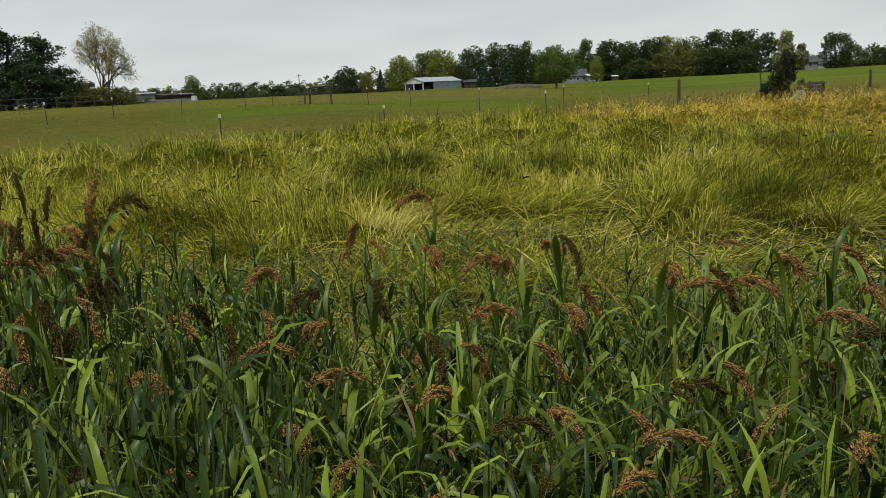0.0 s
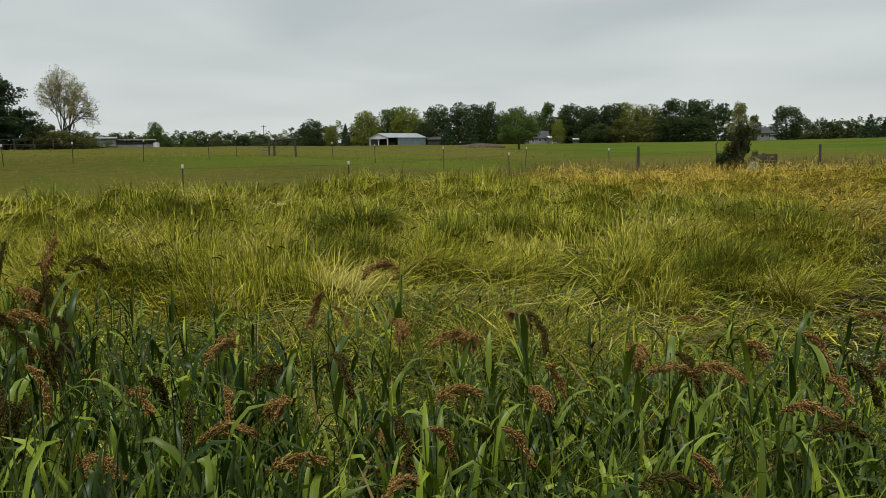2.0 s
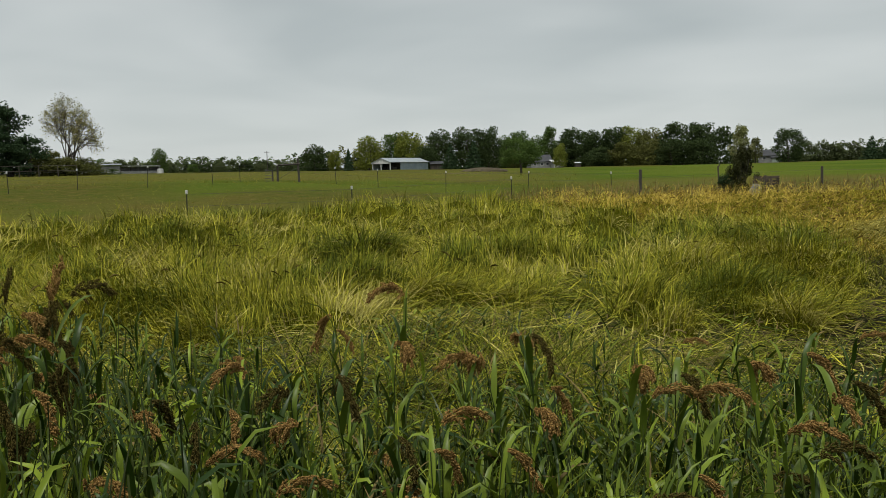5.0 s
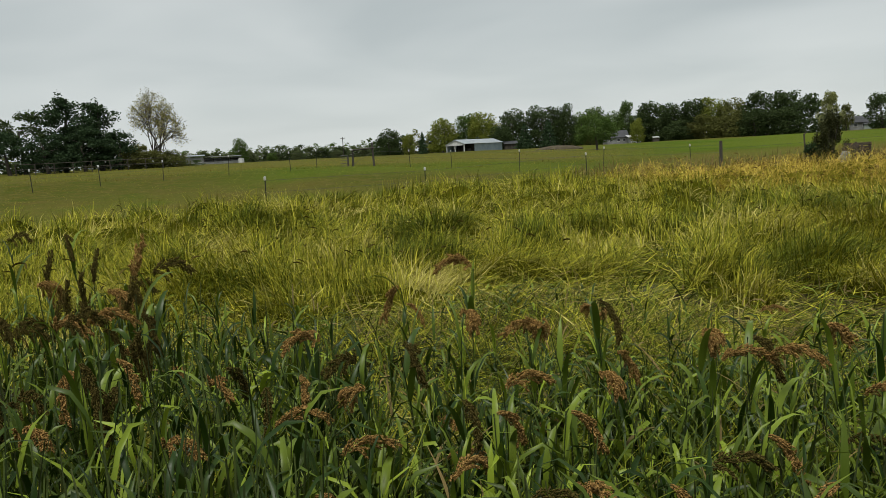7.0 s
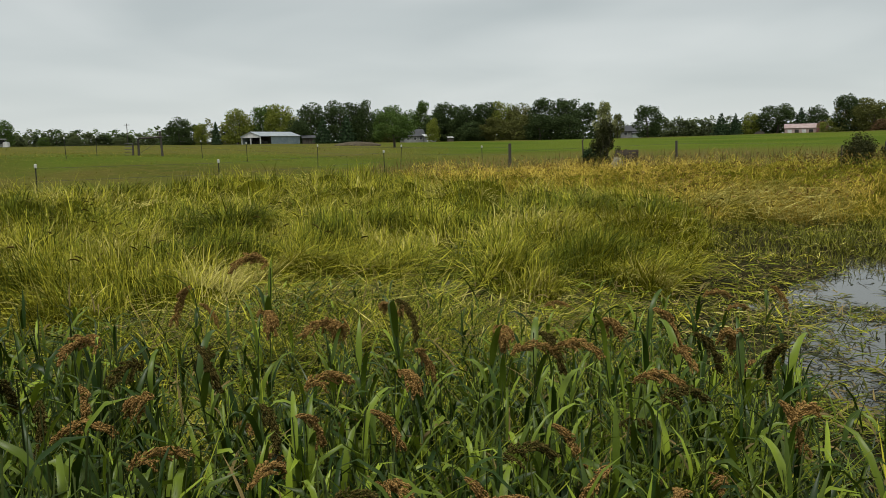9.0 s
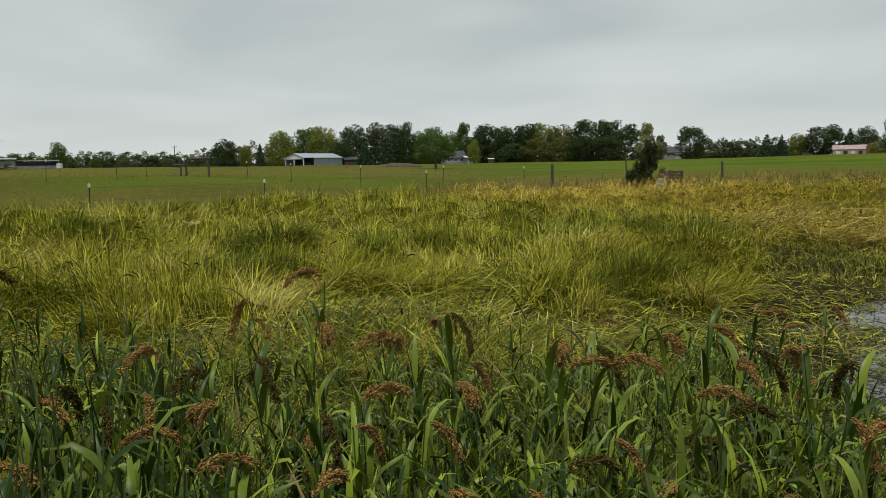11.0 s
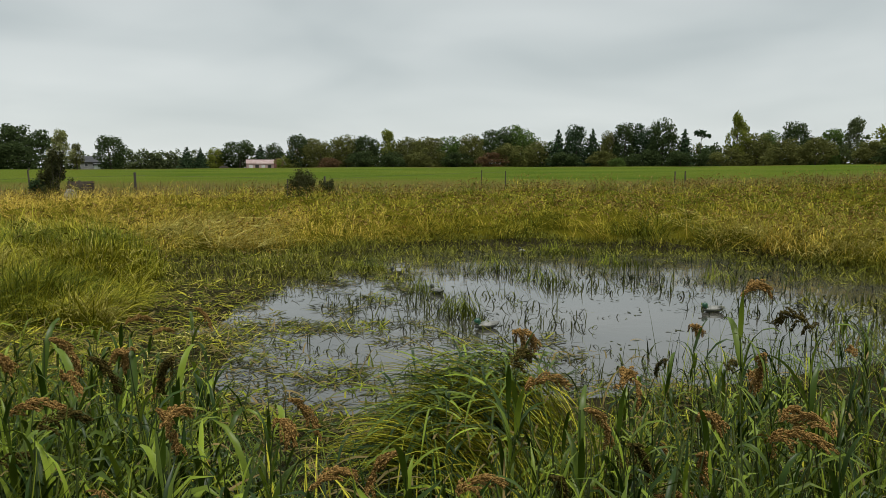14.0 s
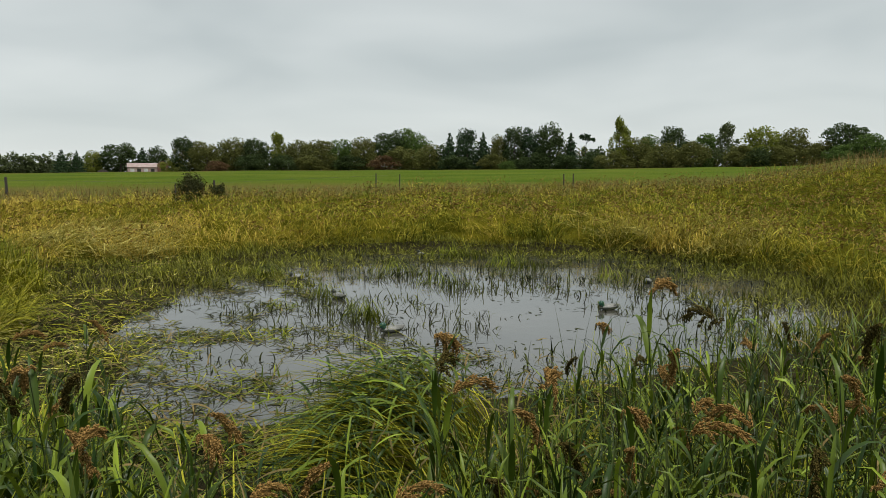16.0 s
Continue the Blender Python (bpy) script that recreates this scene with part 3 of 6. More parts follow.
def golden_stand():
    """The standing millet that rings the pond and runs on to the fence, golden with brown heads."""
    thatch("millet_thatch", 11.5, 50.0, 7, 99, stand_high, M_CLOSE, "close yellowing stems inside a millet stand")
    n = 6300
    x, y = scatter(n, 12.0, 47.0, 8, 98, power=0.25)
    r, az = polar(x, y)
    depth = pond_depth(x, y)
    near_edge, far_edge = stand_edges(x, y, az)
    keep = (r > near_edge) & (r < far_edge) & (depth < -0.3)
    x, y, r, az, ne = x[keep], y[keep], r[keep], az[keep], near_edge[keep]
    n = len(x)
    tuft, dry = TUFT(x, y), DRY(x, y)
    front = np.clip(1 - (r - ne) / 2.5, 0, 1)
    flat = np.clip(np.interp(az, (8, 20, 40, 55), (0.30, 0.28, 0.22, 0.06)) + 0.32 * dry + 0.30 * front + 0.5 * front * np.exp(-(((az - 74) / 7) ** 2)) + RNG.normal(0, 0.10, n), 0, 1)
    fall = np.where(RNG.uniform(0, 1, n) < 0.6 * front, np.radians(az) + np.pi, FLOW(x, y) * 2.4 + 2.0) + RNG.normal(0, 0.4, n)
    tall = np.interp(az, (8, 20, 40, 75, 90), (0.72, 0.78, 0.86, 0.95, 0.92))
    high = (tall * (0.92 + 0.20 * tuft + 0.12 * SHADE(x, y) + RNG.normal(0, 0.08, n)) * (1 - 0.35 * flat)).clip(0.3, 1.25)
    own, bx, by, heading, lean, bend, length = tussock_blades(x, y, RNG.uniform(0.14, 0.34, n), high, fall, flat, 24)
    k = len(bx)
    br = r[own]
    # half of the blades are leaves that leave the stems high up
    leaf = RNG.uniform(0, 1, k) < 0.55
    rise = np.where(leaf, high[own] * RNG.uniform(0.25, 0.85, k), 0.0)
    lean = np.where(leaf, RNG.uniform(0.15, 1.1, k), lean)
    length = np.where(leaf, RNG.uniform(0.22, 0.50, k), length * 0.86)
    width = RNG.uniform(0.006, 0.013, k) * np.interp(br, (14, 45), (1.0, 1.8))
    gold = np.exp(-(((az - 22) / 9) ** 2) - ((r - 30) / 8) ** 2) * 1.4 + np.exp(-(((az - 37) / 7) ** 2) - ((r - 20.5) / 3.0) ** 2) * 1.0 + front * 0.40 * np.exp(-(((az - 72) / 8) ** 2))
    tone = (gold + 0.3 * SHADE(x, y) - 0.45 * tuft + 0.5 * flat + RNG.normal(0, 0.22, n) + 0.22 - np.interp(az, (50, 70, 90), (0, 0.10, 0.25)) - 0.32 * np.clip((r - ne - 3) / 5, 0, 1) * np.clip((az - 35) / 10, 0, 1))[own] + RNG.normal(0, 0.26, k)
    for name, m, mat, label in (
            ("green_millet_stand", tone < 0.02, M_GREEN, "green standing millet beyond the pond"),
            ("yellow_millet_stand", (tone >= 0.02) & (tone < 0.72), M_RIPE, "yellowing standing millet round the pond"),
            ("golden_millet_stand", tone >= 0.72, M_GOLD, "golden ripe millet round the pond")):
        stuff(name, [sheaf(bx[m], by[m], lean[m], bend[m], length[m], width[m], heading[m], lift_=rise[m], segs=3)], mat, label, "millet")
    # nodding brown seed heads over the stand
    c = RNG.integers(0, n, 17000)
    c = c[RNG.uniform(0, 1, len(c)) < np.interp(az[c], (8, 20, 42, 55), (0.45, 0.35, 0.6, 1.0)) * (1 - 0.6 * flat[c])]
    k = len(c)
    x, y = x[c] + RNG.normal(0, 0.2, k), y[c] + RNG.normal(0, 0.2, k)
    root, floor = on_ground(x, y, 0)
    root[:, 2] += high[c] * RNG.uniform(0.86, 1.14, k)
    v = strips(root, RNG.uniform(0, 2 * np.pi, k), RNG.uniform(0.1, 1.3, k), RNG.uniform(0.6, 2.0, k), RNG.uniform(0.08, 0.15, k), RNG.uniform(0.022, 0.042, k), segs=3, cols=3, fold=0.7, profile=(0.4, 1.0, 0.8, 0.1))
    stuff("millet_seed_heads", [v], M_FARHEAD, "small brown seed heads nodding over the millet", "seed heads")


def meadow_stalks():
    """Thin stalks with nodding dark heads that stand over the lodged meadow, and dark leafy weeds in the hollow."""
    n = 420
    x, y = scatter(n, 8.5, 29.0, -36, 30, power=0.0)
    r, az = polar(x, y)
    keep = (r > 8.0 + 2.5 * (az > -8)) & (pond_depth(x, y) < -1.5) & (r < np.interp(az, (-36, -4, 8, 30), (24, 27, 32, 34))) & (SHADE(x, y) + 0.5 * TUFT(x, y) > -0.25)
    x, y = x[keep], y[keep]
    n = len(x)
    root, floor = on_ground(x, y)
    hd, ln = RNG.uniform(0, 6.28, n), RNG.uniform(0.65, 1.12, n)
    lean, bend = RNG.uniform(0, 0.3, n), RNG.uniform(0, 0.5, n)
    s = np.linspace(0, 1, 5)
    ang = lean[:, None] + bend[:, None] * (s[1:] + s[:-1]) / 2
    tip = root.copy()
    tip[:, 0] += np.sin(hd) * (np.sin(ang).sum(1) * ln / 4)
    tip[:, 1] += np.cos(hd) * (np.sin(ang).sum(1) * ln / 4)
    tip[:, 2] += np.cos(ang).sum(1) * ln / 4
    stems = strips(root, hd, lean, bend, ln, RNG.uniform(0.006, 0.011, n), segs=4, cols=3, fold=0.6, profile=(1, 1, 0.9, 0.8, 0.6))
    heads = strips(tip, hd, lean + bend + 0.3, RNG.uniform(0.8, 2.0, n), RNG.uniform(0.10, 0.18, n), RNG.uniform(0.014, 0.026, n), segs=5, cols=3, fold=0.8, profile=(0.3, 0.8, 1.0, 0.9, 0.6, 0.1))
    stuff("nodding_stalks", [stems], M_GREEN, "thin green stalks standing over the lodged meadow", "stalks")
    stuff("nodding_seed_heads", [heads], M_BROWN, "dark nodding seed heads over the lodged meadow", "seed heads")
    v = []
    for cx, cy, rr, k in ((0.35, 9.6, 0.75, 420), (-2.1, 8.6, 0.5, 200), (4.6, 11.6, 0.6, 240), (-3.4, 10.2, 0.5, 180), (3.4, 13.0, 0.5, 160)):
        a, q = RNG.uniform(0, 6.28, k), rr * np.sqrt(RNG.uniform(0, 1, k))
        wx, wy = cx + q * np.cos(a) * 1.3, cy + q * np.sin(a)
        v.append(sheaf(wx, wy, RNG.uniform(0.4, 1.4, k), RNG.uniform(0.3, 1.6, k), RNG.uniform(0.1, 0.26, k), RNG.uniform(0.015, 0.035, k), RNG.uniform(0, 6.28, k), lift_=RNG.uniform(0.0, 0.25, k), segs=4))
    stuff("leafy_weeds", v, M_LEAF, "low dark green leafy weeds in the trodden hollow", "weeds")


def rank_pasture():
    """Coarse tan and green tufts on the higher pasture towards the farm."""
    n = 20000
    x, y = scatter(n, 52.0, 150.0, -40, 12, power=0.0)
    keep = SHADE(x, y) + 0.6 * FLOW(x, y) > -0.1
    x, y = x[keep], y[keep]
    n = len(x)
    r, _ = polar(x, y)
    stuff("rank_pasture_grass", [sheaf(x, y, RNG.uniform(0.5, 1.3, n), RNG.uniform(-0.3, 0.6, n), RNG.uniform(0.08, 0.26, n) * (1 + 0.4 * TUFT(x, y)), RNG.uniform(0.02, 0.05, n) * r / 80, RNG.uniform(0, 6.28, n), segs=2)], M_PASTURE, "coarse tan grass tufts on the upper pasture")


def trodden_hollow():
    """Flattened stems and wet litter in the hollow before the meadow and along the pond's near shore."""
    n = 90000
    x, y = scatter(n, 4.5, 19.5, -30, 70, power=0.0)
    r, az = polar(x, y)
    depth = pond_depth(x, y)
    far_ = np.interp(az, (-30, 0, 12, 20, 30, 40, 70), (11.5, 13.0, 15.5, 17.5, 19.5, 18.5, 9))
    mat_ = DRY(x, y) + 0.6 * TUFT(x, y)
    keep = (r < far_) & ((az < 47) | (depth < -0.2)) & ((depth < 0.1) | ((depth < 2.6) & (mat_ > np.where(r < 9.6, -0.25, 0.36))) ) & (RNG.uniform(0, 1, n) < np.clip(0.7 + 0.55 * mat_ - 0.35 * ((az > 30) & (r < 9)), np.where(az < 30, 0.4, 0.08), 1))
    keep &= (ground_z(x, y) > -0.03) | (depth > -0.5) | (RNG.uniform(0, 1, n) < 0.4)
    x, y = x[keep], y[keep]
    n = len(x)
    heading = FLOW(x, y) * 3.0 + DRY(x, y) * 1.5 + RNG.normal(0, 1.35, n)
    lean = RNG.uniform(1.15, 1.55, n)
    wet = np.clip((polar(x, y)[1] - 18) / 9, 0, 1)
    heading = heading + wet * RNG.normal(0, 2.0, n)
    bend = RNG.uniform(-0.15, 0.45, n) * (1 + 1.5 * wet)
    length, width = RNG.uniform(0.18, 0.6, n) * (1 - 0.5 * wet), RNG.uniform(0.009, 0.022, n)
    lift_ = np.abs(RNG.normal(0, 0.07, n)) * (pond_depth(x, y) < 0) + 0.015
    root, floor = on_ground(x, y)
    root[:, 2] = np.maximum(root[:, 2], 0.0) + lift_
    tone = RNG.uniform(0, 1, n) + 0.25 * SHADE(x, y) - 0.2 * (polar(x, y)[0] < 10.5) * (polar(x, y)[1] > 20) - 0.3 * (pond_depth(x, y) > 0)
    brown = RNG.uniform(0, 1, n) < np.interp(polar(x, y)[1], (14, 26), (0.06, 0.24))
    for name, m, mat, label in (
            ("flattened_brown_stems", brown, M_WEED, "dead brown stems lying on the wet shore"),
            ("flattened_green_stems", ~brown & (tone < 0.46), M_GREEN, "green stems trodden flat in the wet hollow"),
            ("flattened_yellow_stems", ~brown & (tone >= 0.46) & (tone < 0.84), M_LIME, "yellow-green stems trodden flat in the wet hollow"),
            ("flattened_straw", ~brown & (tone >= 0.84), M_STRAW, "pale straw lying flat on wet ground")):
        stuff(name, [strips(root[m], heading[m], lean[m], bend[m], length[m], width[m], segs=3, floor=floor[m])], mat, label)


def pond_growth():
    """Marsh grass on the far and left shore, thin drowned stalks and floating mats in the open water."""
    n = 46000
    x, y = scatter(n, 9.0, 23.0, 25, 98, power=0.5)
    r, az = polar(x, y)
    depth = pond_depth(x, y)
    keep = (depth < 1.0 + 0.8 * TUFT(x, y)) & (r > np.interp(az, (25, 70, 80, 98), (13.5, 13.5, 10, 8.5))) & (depth > -5.0) & (RNG.uniform(0, 1, n) < np.clip(0.8 - 0.55 * depth, 0.05, 1.0))
    x, y = x[keep], y[keep]
    n = len(x)
    az = polar(x, y)[1]
    length = (RNG.uniform(0.10, 0.34, n) + 0.08 * TUFT(x, y)) * np.interp(az, (45, 52, 72, 78), (0.9, 0.55, 0.6, 1.0))
    stuff("marsh_grass", [sheaf(x, y, RNG.uniform(0.05, 0.7, n), RNG.uniform(0.1, 0.9, n), length, RNG.uniform(0.011, 0.022, n), RNG.uniform(0, 6.28, n), segs=3)], M_MARSH, "low dark green marsh grass on the shore of the pond")
    n = 22000
    x, y = RNG.uniform(5, 19.5, n), RNG.uniform(2, 14, n)
    depth = pond_depth(x, y)
    clump = Waves(31, 1.5)(x, y) + 0.7 * Waves(32, 4.0)(x, y)
    keep = (depth > 0.0) & (clump > 0.05 + 0.5 * RNG.uniform(0, 1, n) - 0.22 * np.clip((x - 10) / 5, 0, 1))
    x, y = x[keep], y[keep]
    n = len(x)
    root = np.stack([x, y, np.full(n, -0.05)], -1)
    floor = np.full(n, -0.05)
    bent = RNG.uniform(0, 1, n) < 0.75
    v = [strips(root, RNG.uniform(0, 6.28, n), RNG.uniform(0.0, 0.9, n), np.where(bent, RNG.uniform(1.2, 2.8, n), RNG.uniform(0, 0.5, n)), 0.06 + 0.28 * RNG.uniform(0, 1, n) ** 1.6, RNG.uniform(0.011, 0.030, n) * np.interp(x, (8, 18), (0.8, 1.2)), segs=4, power=2.0, floor=floor)]
    stuff("drowned_stalks", v, M_STALK, "dark green thin stalks standing out of the pond water", "stalks")
    n = 3600
    x, y = RNG.uniform(5, 19.5, n), RNG.uniform(2, 14, n)
    keep = (pond_depth(x, y) > 0) & (Waves(36, 0.8)(x, y) + 0.8 * Waves(37, 2.4)(x, y) > RNG.uniform(-0.1, 0.7, n))
    x, y = x[keep], y[keep]
    n = len(x)
    root = np.stack([x, y, np.full(n, 0.002)], -1)
    v = [strips(root, RNG.uniform(0, 6.28, n), np.full(n, 1.565), np.zeros(n), RNG.uniform(0.03, 0.16, n), RNG.uniform(0.012, 0.045, n), segs=3, roll=0.03, floor=np.full(n, -0.006))]
    stuff("floating_leaves", v, M_WET, "dark wet leaves floating on the pond", "leaves")
    # drowned litter in broken mats along the near and the western shore
    n = 36000
    x, y = RNG.uniform(4, 14, n), RNG.uniform(2, 13, n)
    depth = pond_depth(x, y)
    mat_ = Waves(38, 0.9)(x, y) + 0.9 * Waves(39, 2.2)(x, y)
    keep = (depth > -0.8) & (depth < 2.6) & (mat_ > -0.02 + RNG.uniform(0, 0.4, n) + 0.30 * np.clip(depth, 0, 3)) & (x - 0.6 * y < 5.5)
    x, y = x[keep], y[keep]
    n = len(x)
    root = np.stack([x, y, np.maximum(ground_z(x, y), 0.0) + RNG.uniform(0.002, 0.035, n)], -1)
    hd, ln, wd = RNG.uniform(0, 6.28, n), RNG.uniform(0.06, 0.26, n), RNG.uniform(0.008, 0.024, n)
    lean, bend, tone = RNG.uniform(1.2, 1.6, n), RNG.uniform(-0.2, 0.5, n), RNG.uniform(0, 1, n)
    for name, m, mat, label in (("drowned_litter", tone < 0.45, M_WET, "dark sodden leaves and stems in the shallow water"), ("drowned_green_stems", (tone >= 0.45) & (tone < 0.85), M_MARSH, "olive stems lying in broken mats on the water"), ("drowned_straw", tone >= 0.85, M_WEED, "brown straw lying in broken mats on the water")):
        stuff(name, [strips(root[m], hd[m], lean[m], bend[m], ln[m], wd[m], segs=3, floor=root[m, 2] - 0.008)], mat, label, "litter")
    # broad low growth that hides the water along the far and the eastern shore
    n = 44000
    x, y = scatter(n, 11.0, 23.0, 34, 98, power=0.5)
    depth = pond_depth(x, y)
    keep = (depth > -1.6) & (depth < np.interp(polar(x, y)[1], (60, 72), (1.7, 1.2)) + 0.8 * TUFT(x, y) + 0.8 * Waves(33, 1.3)(x, y)) & (x + 0.35 * y > 13.5)
    x, y = x[keep], y[keep]
    n = len(x)
    root = np.stack([x, y, np.maximum(ground_z(x, y), 0.0) + RNG.uniform(0, 0.05, n)], -1)
    stuff("shore_growth", [strips(root, RNG.uniform(0, 6.28, n), RNG.uniform(0.3, 1.4, n), RNG.uniform(0.0, 0.9, n), RNG.uniform(0.08, 0.22, n), RNG.uniform(0.014, 0.032, n), segs=2, floor=root[:, 2] - 0.005)], M_MARSH, "low broad-leaved growth crowding the far shore of the pond", "plants")
    # a few green clumps rising from the water
    v = []
    for cx, cy, rr, k in ((8.9, 6.9, 0.45, 160), (9.9, 8.6, 0.5, 90), (12.4, 7.8, 0.6, 110), (13.3, 9.6, 0.7, 160), (15.6, 8.0, 0.8, 200), (16.6, 10.2, 0.9, 220), (11.5, 11.6, 0.7, 160), (14.8, 5.2, 0.6, 90)):
        a, q = RNG.uniform(0, 6.28, k), rr * np.sqrt(RNG.uniform(0, 1, k))
        root = np.stack([cx + q * np.cos(a), cy + q * np.sin(a), np.full(k, -0.04)], -1)
        v.append(strips(root, a, RNG.uniform(0.05, 0.6, k), RNG.uniform(0.2, 1.3, k), RNG.uniform(0.2, 0.5, k), RNG.uniform(0.009, 0.016, k), segs=4, floor=np.full(k, -0.04)))
    stuff("water_grass_clumps", v, M_GREEN, "green grass clumps growing out of the pond")


def pasture():
    """Short grazed grass up to the fence and rank brown weeds along the fence line."""
    n = 26000
    x, y = scatter(n, 24.0, 70.0, -42, 16, power=0.0)
    r, az = polar(x, y)
    keep = (r > np.interp(az, (-40, -16, -4, 8, 16), (24, 24.5, 27, 31, 33))) & (Waves(41, 1.6)(x, y) + 0.8 * SHADE(x, y) > RNG.uniform(-1.2, 0.6, n))
    x, y, r = x[keep], y[keep], r[keep]
    n = len(x)
    rank = np.clip(SHADE(x, y), 0, 1) * np.clip((r - 40) / 15, 0, 1)
    length = RNG.uniform(0.05, 0.13, n) + 0.08 * np.clip(TUFT(x, y), 0, 1) + 0.16 * rank
    length *= np.interp(r, (34, 48), (1.0, 0.6))
    stuff("pasture_grass", [sheaf(x, y, RNG.uniform(0.7, 1.35, n), RNG.uniform(-0.2, 0.4, n), length, RNG.uniform(0.014, 0.036, n), RNG.uniform(0, 6.28, n), segs=2)], M_PASTURE, "short olive-green pasture grass")
    n = 17000
    x, y = scatter(n, 34.0, 56.0, 6, 92, power=0.5)
    r, az = polar(x, y)
    keep = (r > np.interp(az, (8, 20, 30, 60, 98), (36, 37, 38, 42, 46)) - 1) & (r < np.interp(az, (6, 20, 60, 92), (44, 46, 52, 56)) + 2 * SHADE(x, y))
    x, y = x[keep], y[keep]
    n = len(x)
    stuff("fence_line_weeds", [sheaf(x, y, RNG.uniform(0.0, 0.4, n), RNG.uniform(0.1, 0.7, n), RNG.uniform(0.35, 0.8, n) * (1 + 0.25 * TUFT(x, y)), RNG.uniform(0.015, 0.035, n), RNG.uniform(0, 6.28, n), segs=3)], M_WEED, "dry brown weeds along the fence line", "weeds")


def leafy_plants(x, y, rng, tall, broad=1.0, leaf_n=6):
    """Stems with broad arching leaves, joined: the mass of the near stand."""
    n = len(x)
    root, floor = on_ground(x, y)
    h = tall * rng.uniform(0.75, 1.1, n)
    lean, hd = np.abs(rng.normal(0, 0.12, n)), rng.uniform(0, 6.28, n)
    stems = strips(root, hd, lean, rng.uniform(0, 0.25, n), h * 1.35, rng.uniform(0.007, 0.012, n), segs=3, cols=3, fold=0.8, profile=(1, 0.9, 0.8, 0.5), rng=rng)
    leaves = []
    for k in range(leaf_n):
        f = (0.18 + 0.80 * (k + rng.uniform(0, 1, n)) / leaf_n)
        at = root.copy()
        at[:, 0] += np.sin(hd) * np.sin(lean) * h * f
        at[:, 1] += np.cos(hd) * np.sin(lean) * h * f
        at[:, 2] += np.cos(lean) * h * f
        side = hd + k * 2.4 + rng.normal(0, 0.4, n)
        leaves.append(strips(at, side, rng.uniform(0.05, 0.55, n), rng.uniform(0.5, 3.3, n), rng.uniform(0.17, 0.38, n), rng.uniform(0.012, 0.034, n) * broad,
                             segs=4, cols=3, fold=0.22, roll=0.9, profile=(0.6, 1.0, 1.0, 0.7, 0.05), power=2.4, floor=floor, rng=rng))
    return stems, joined(leaves)


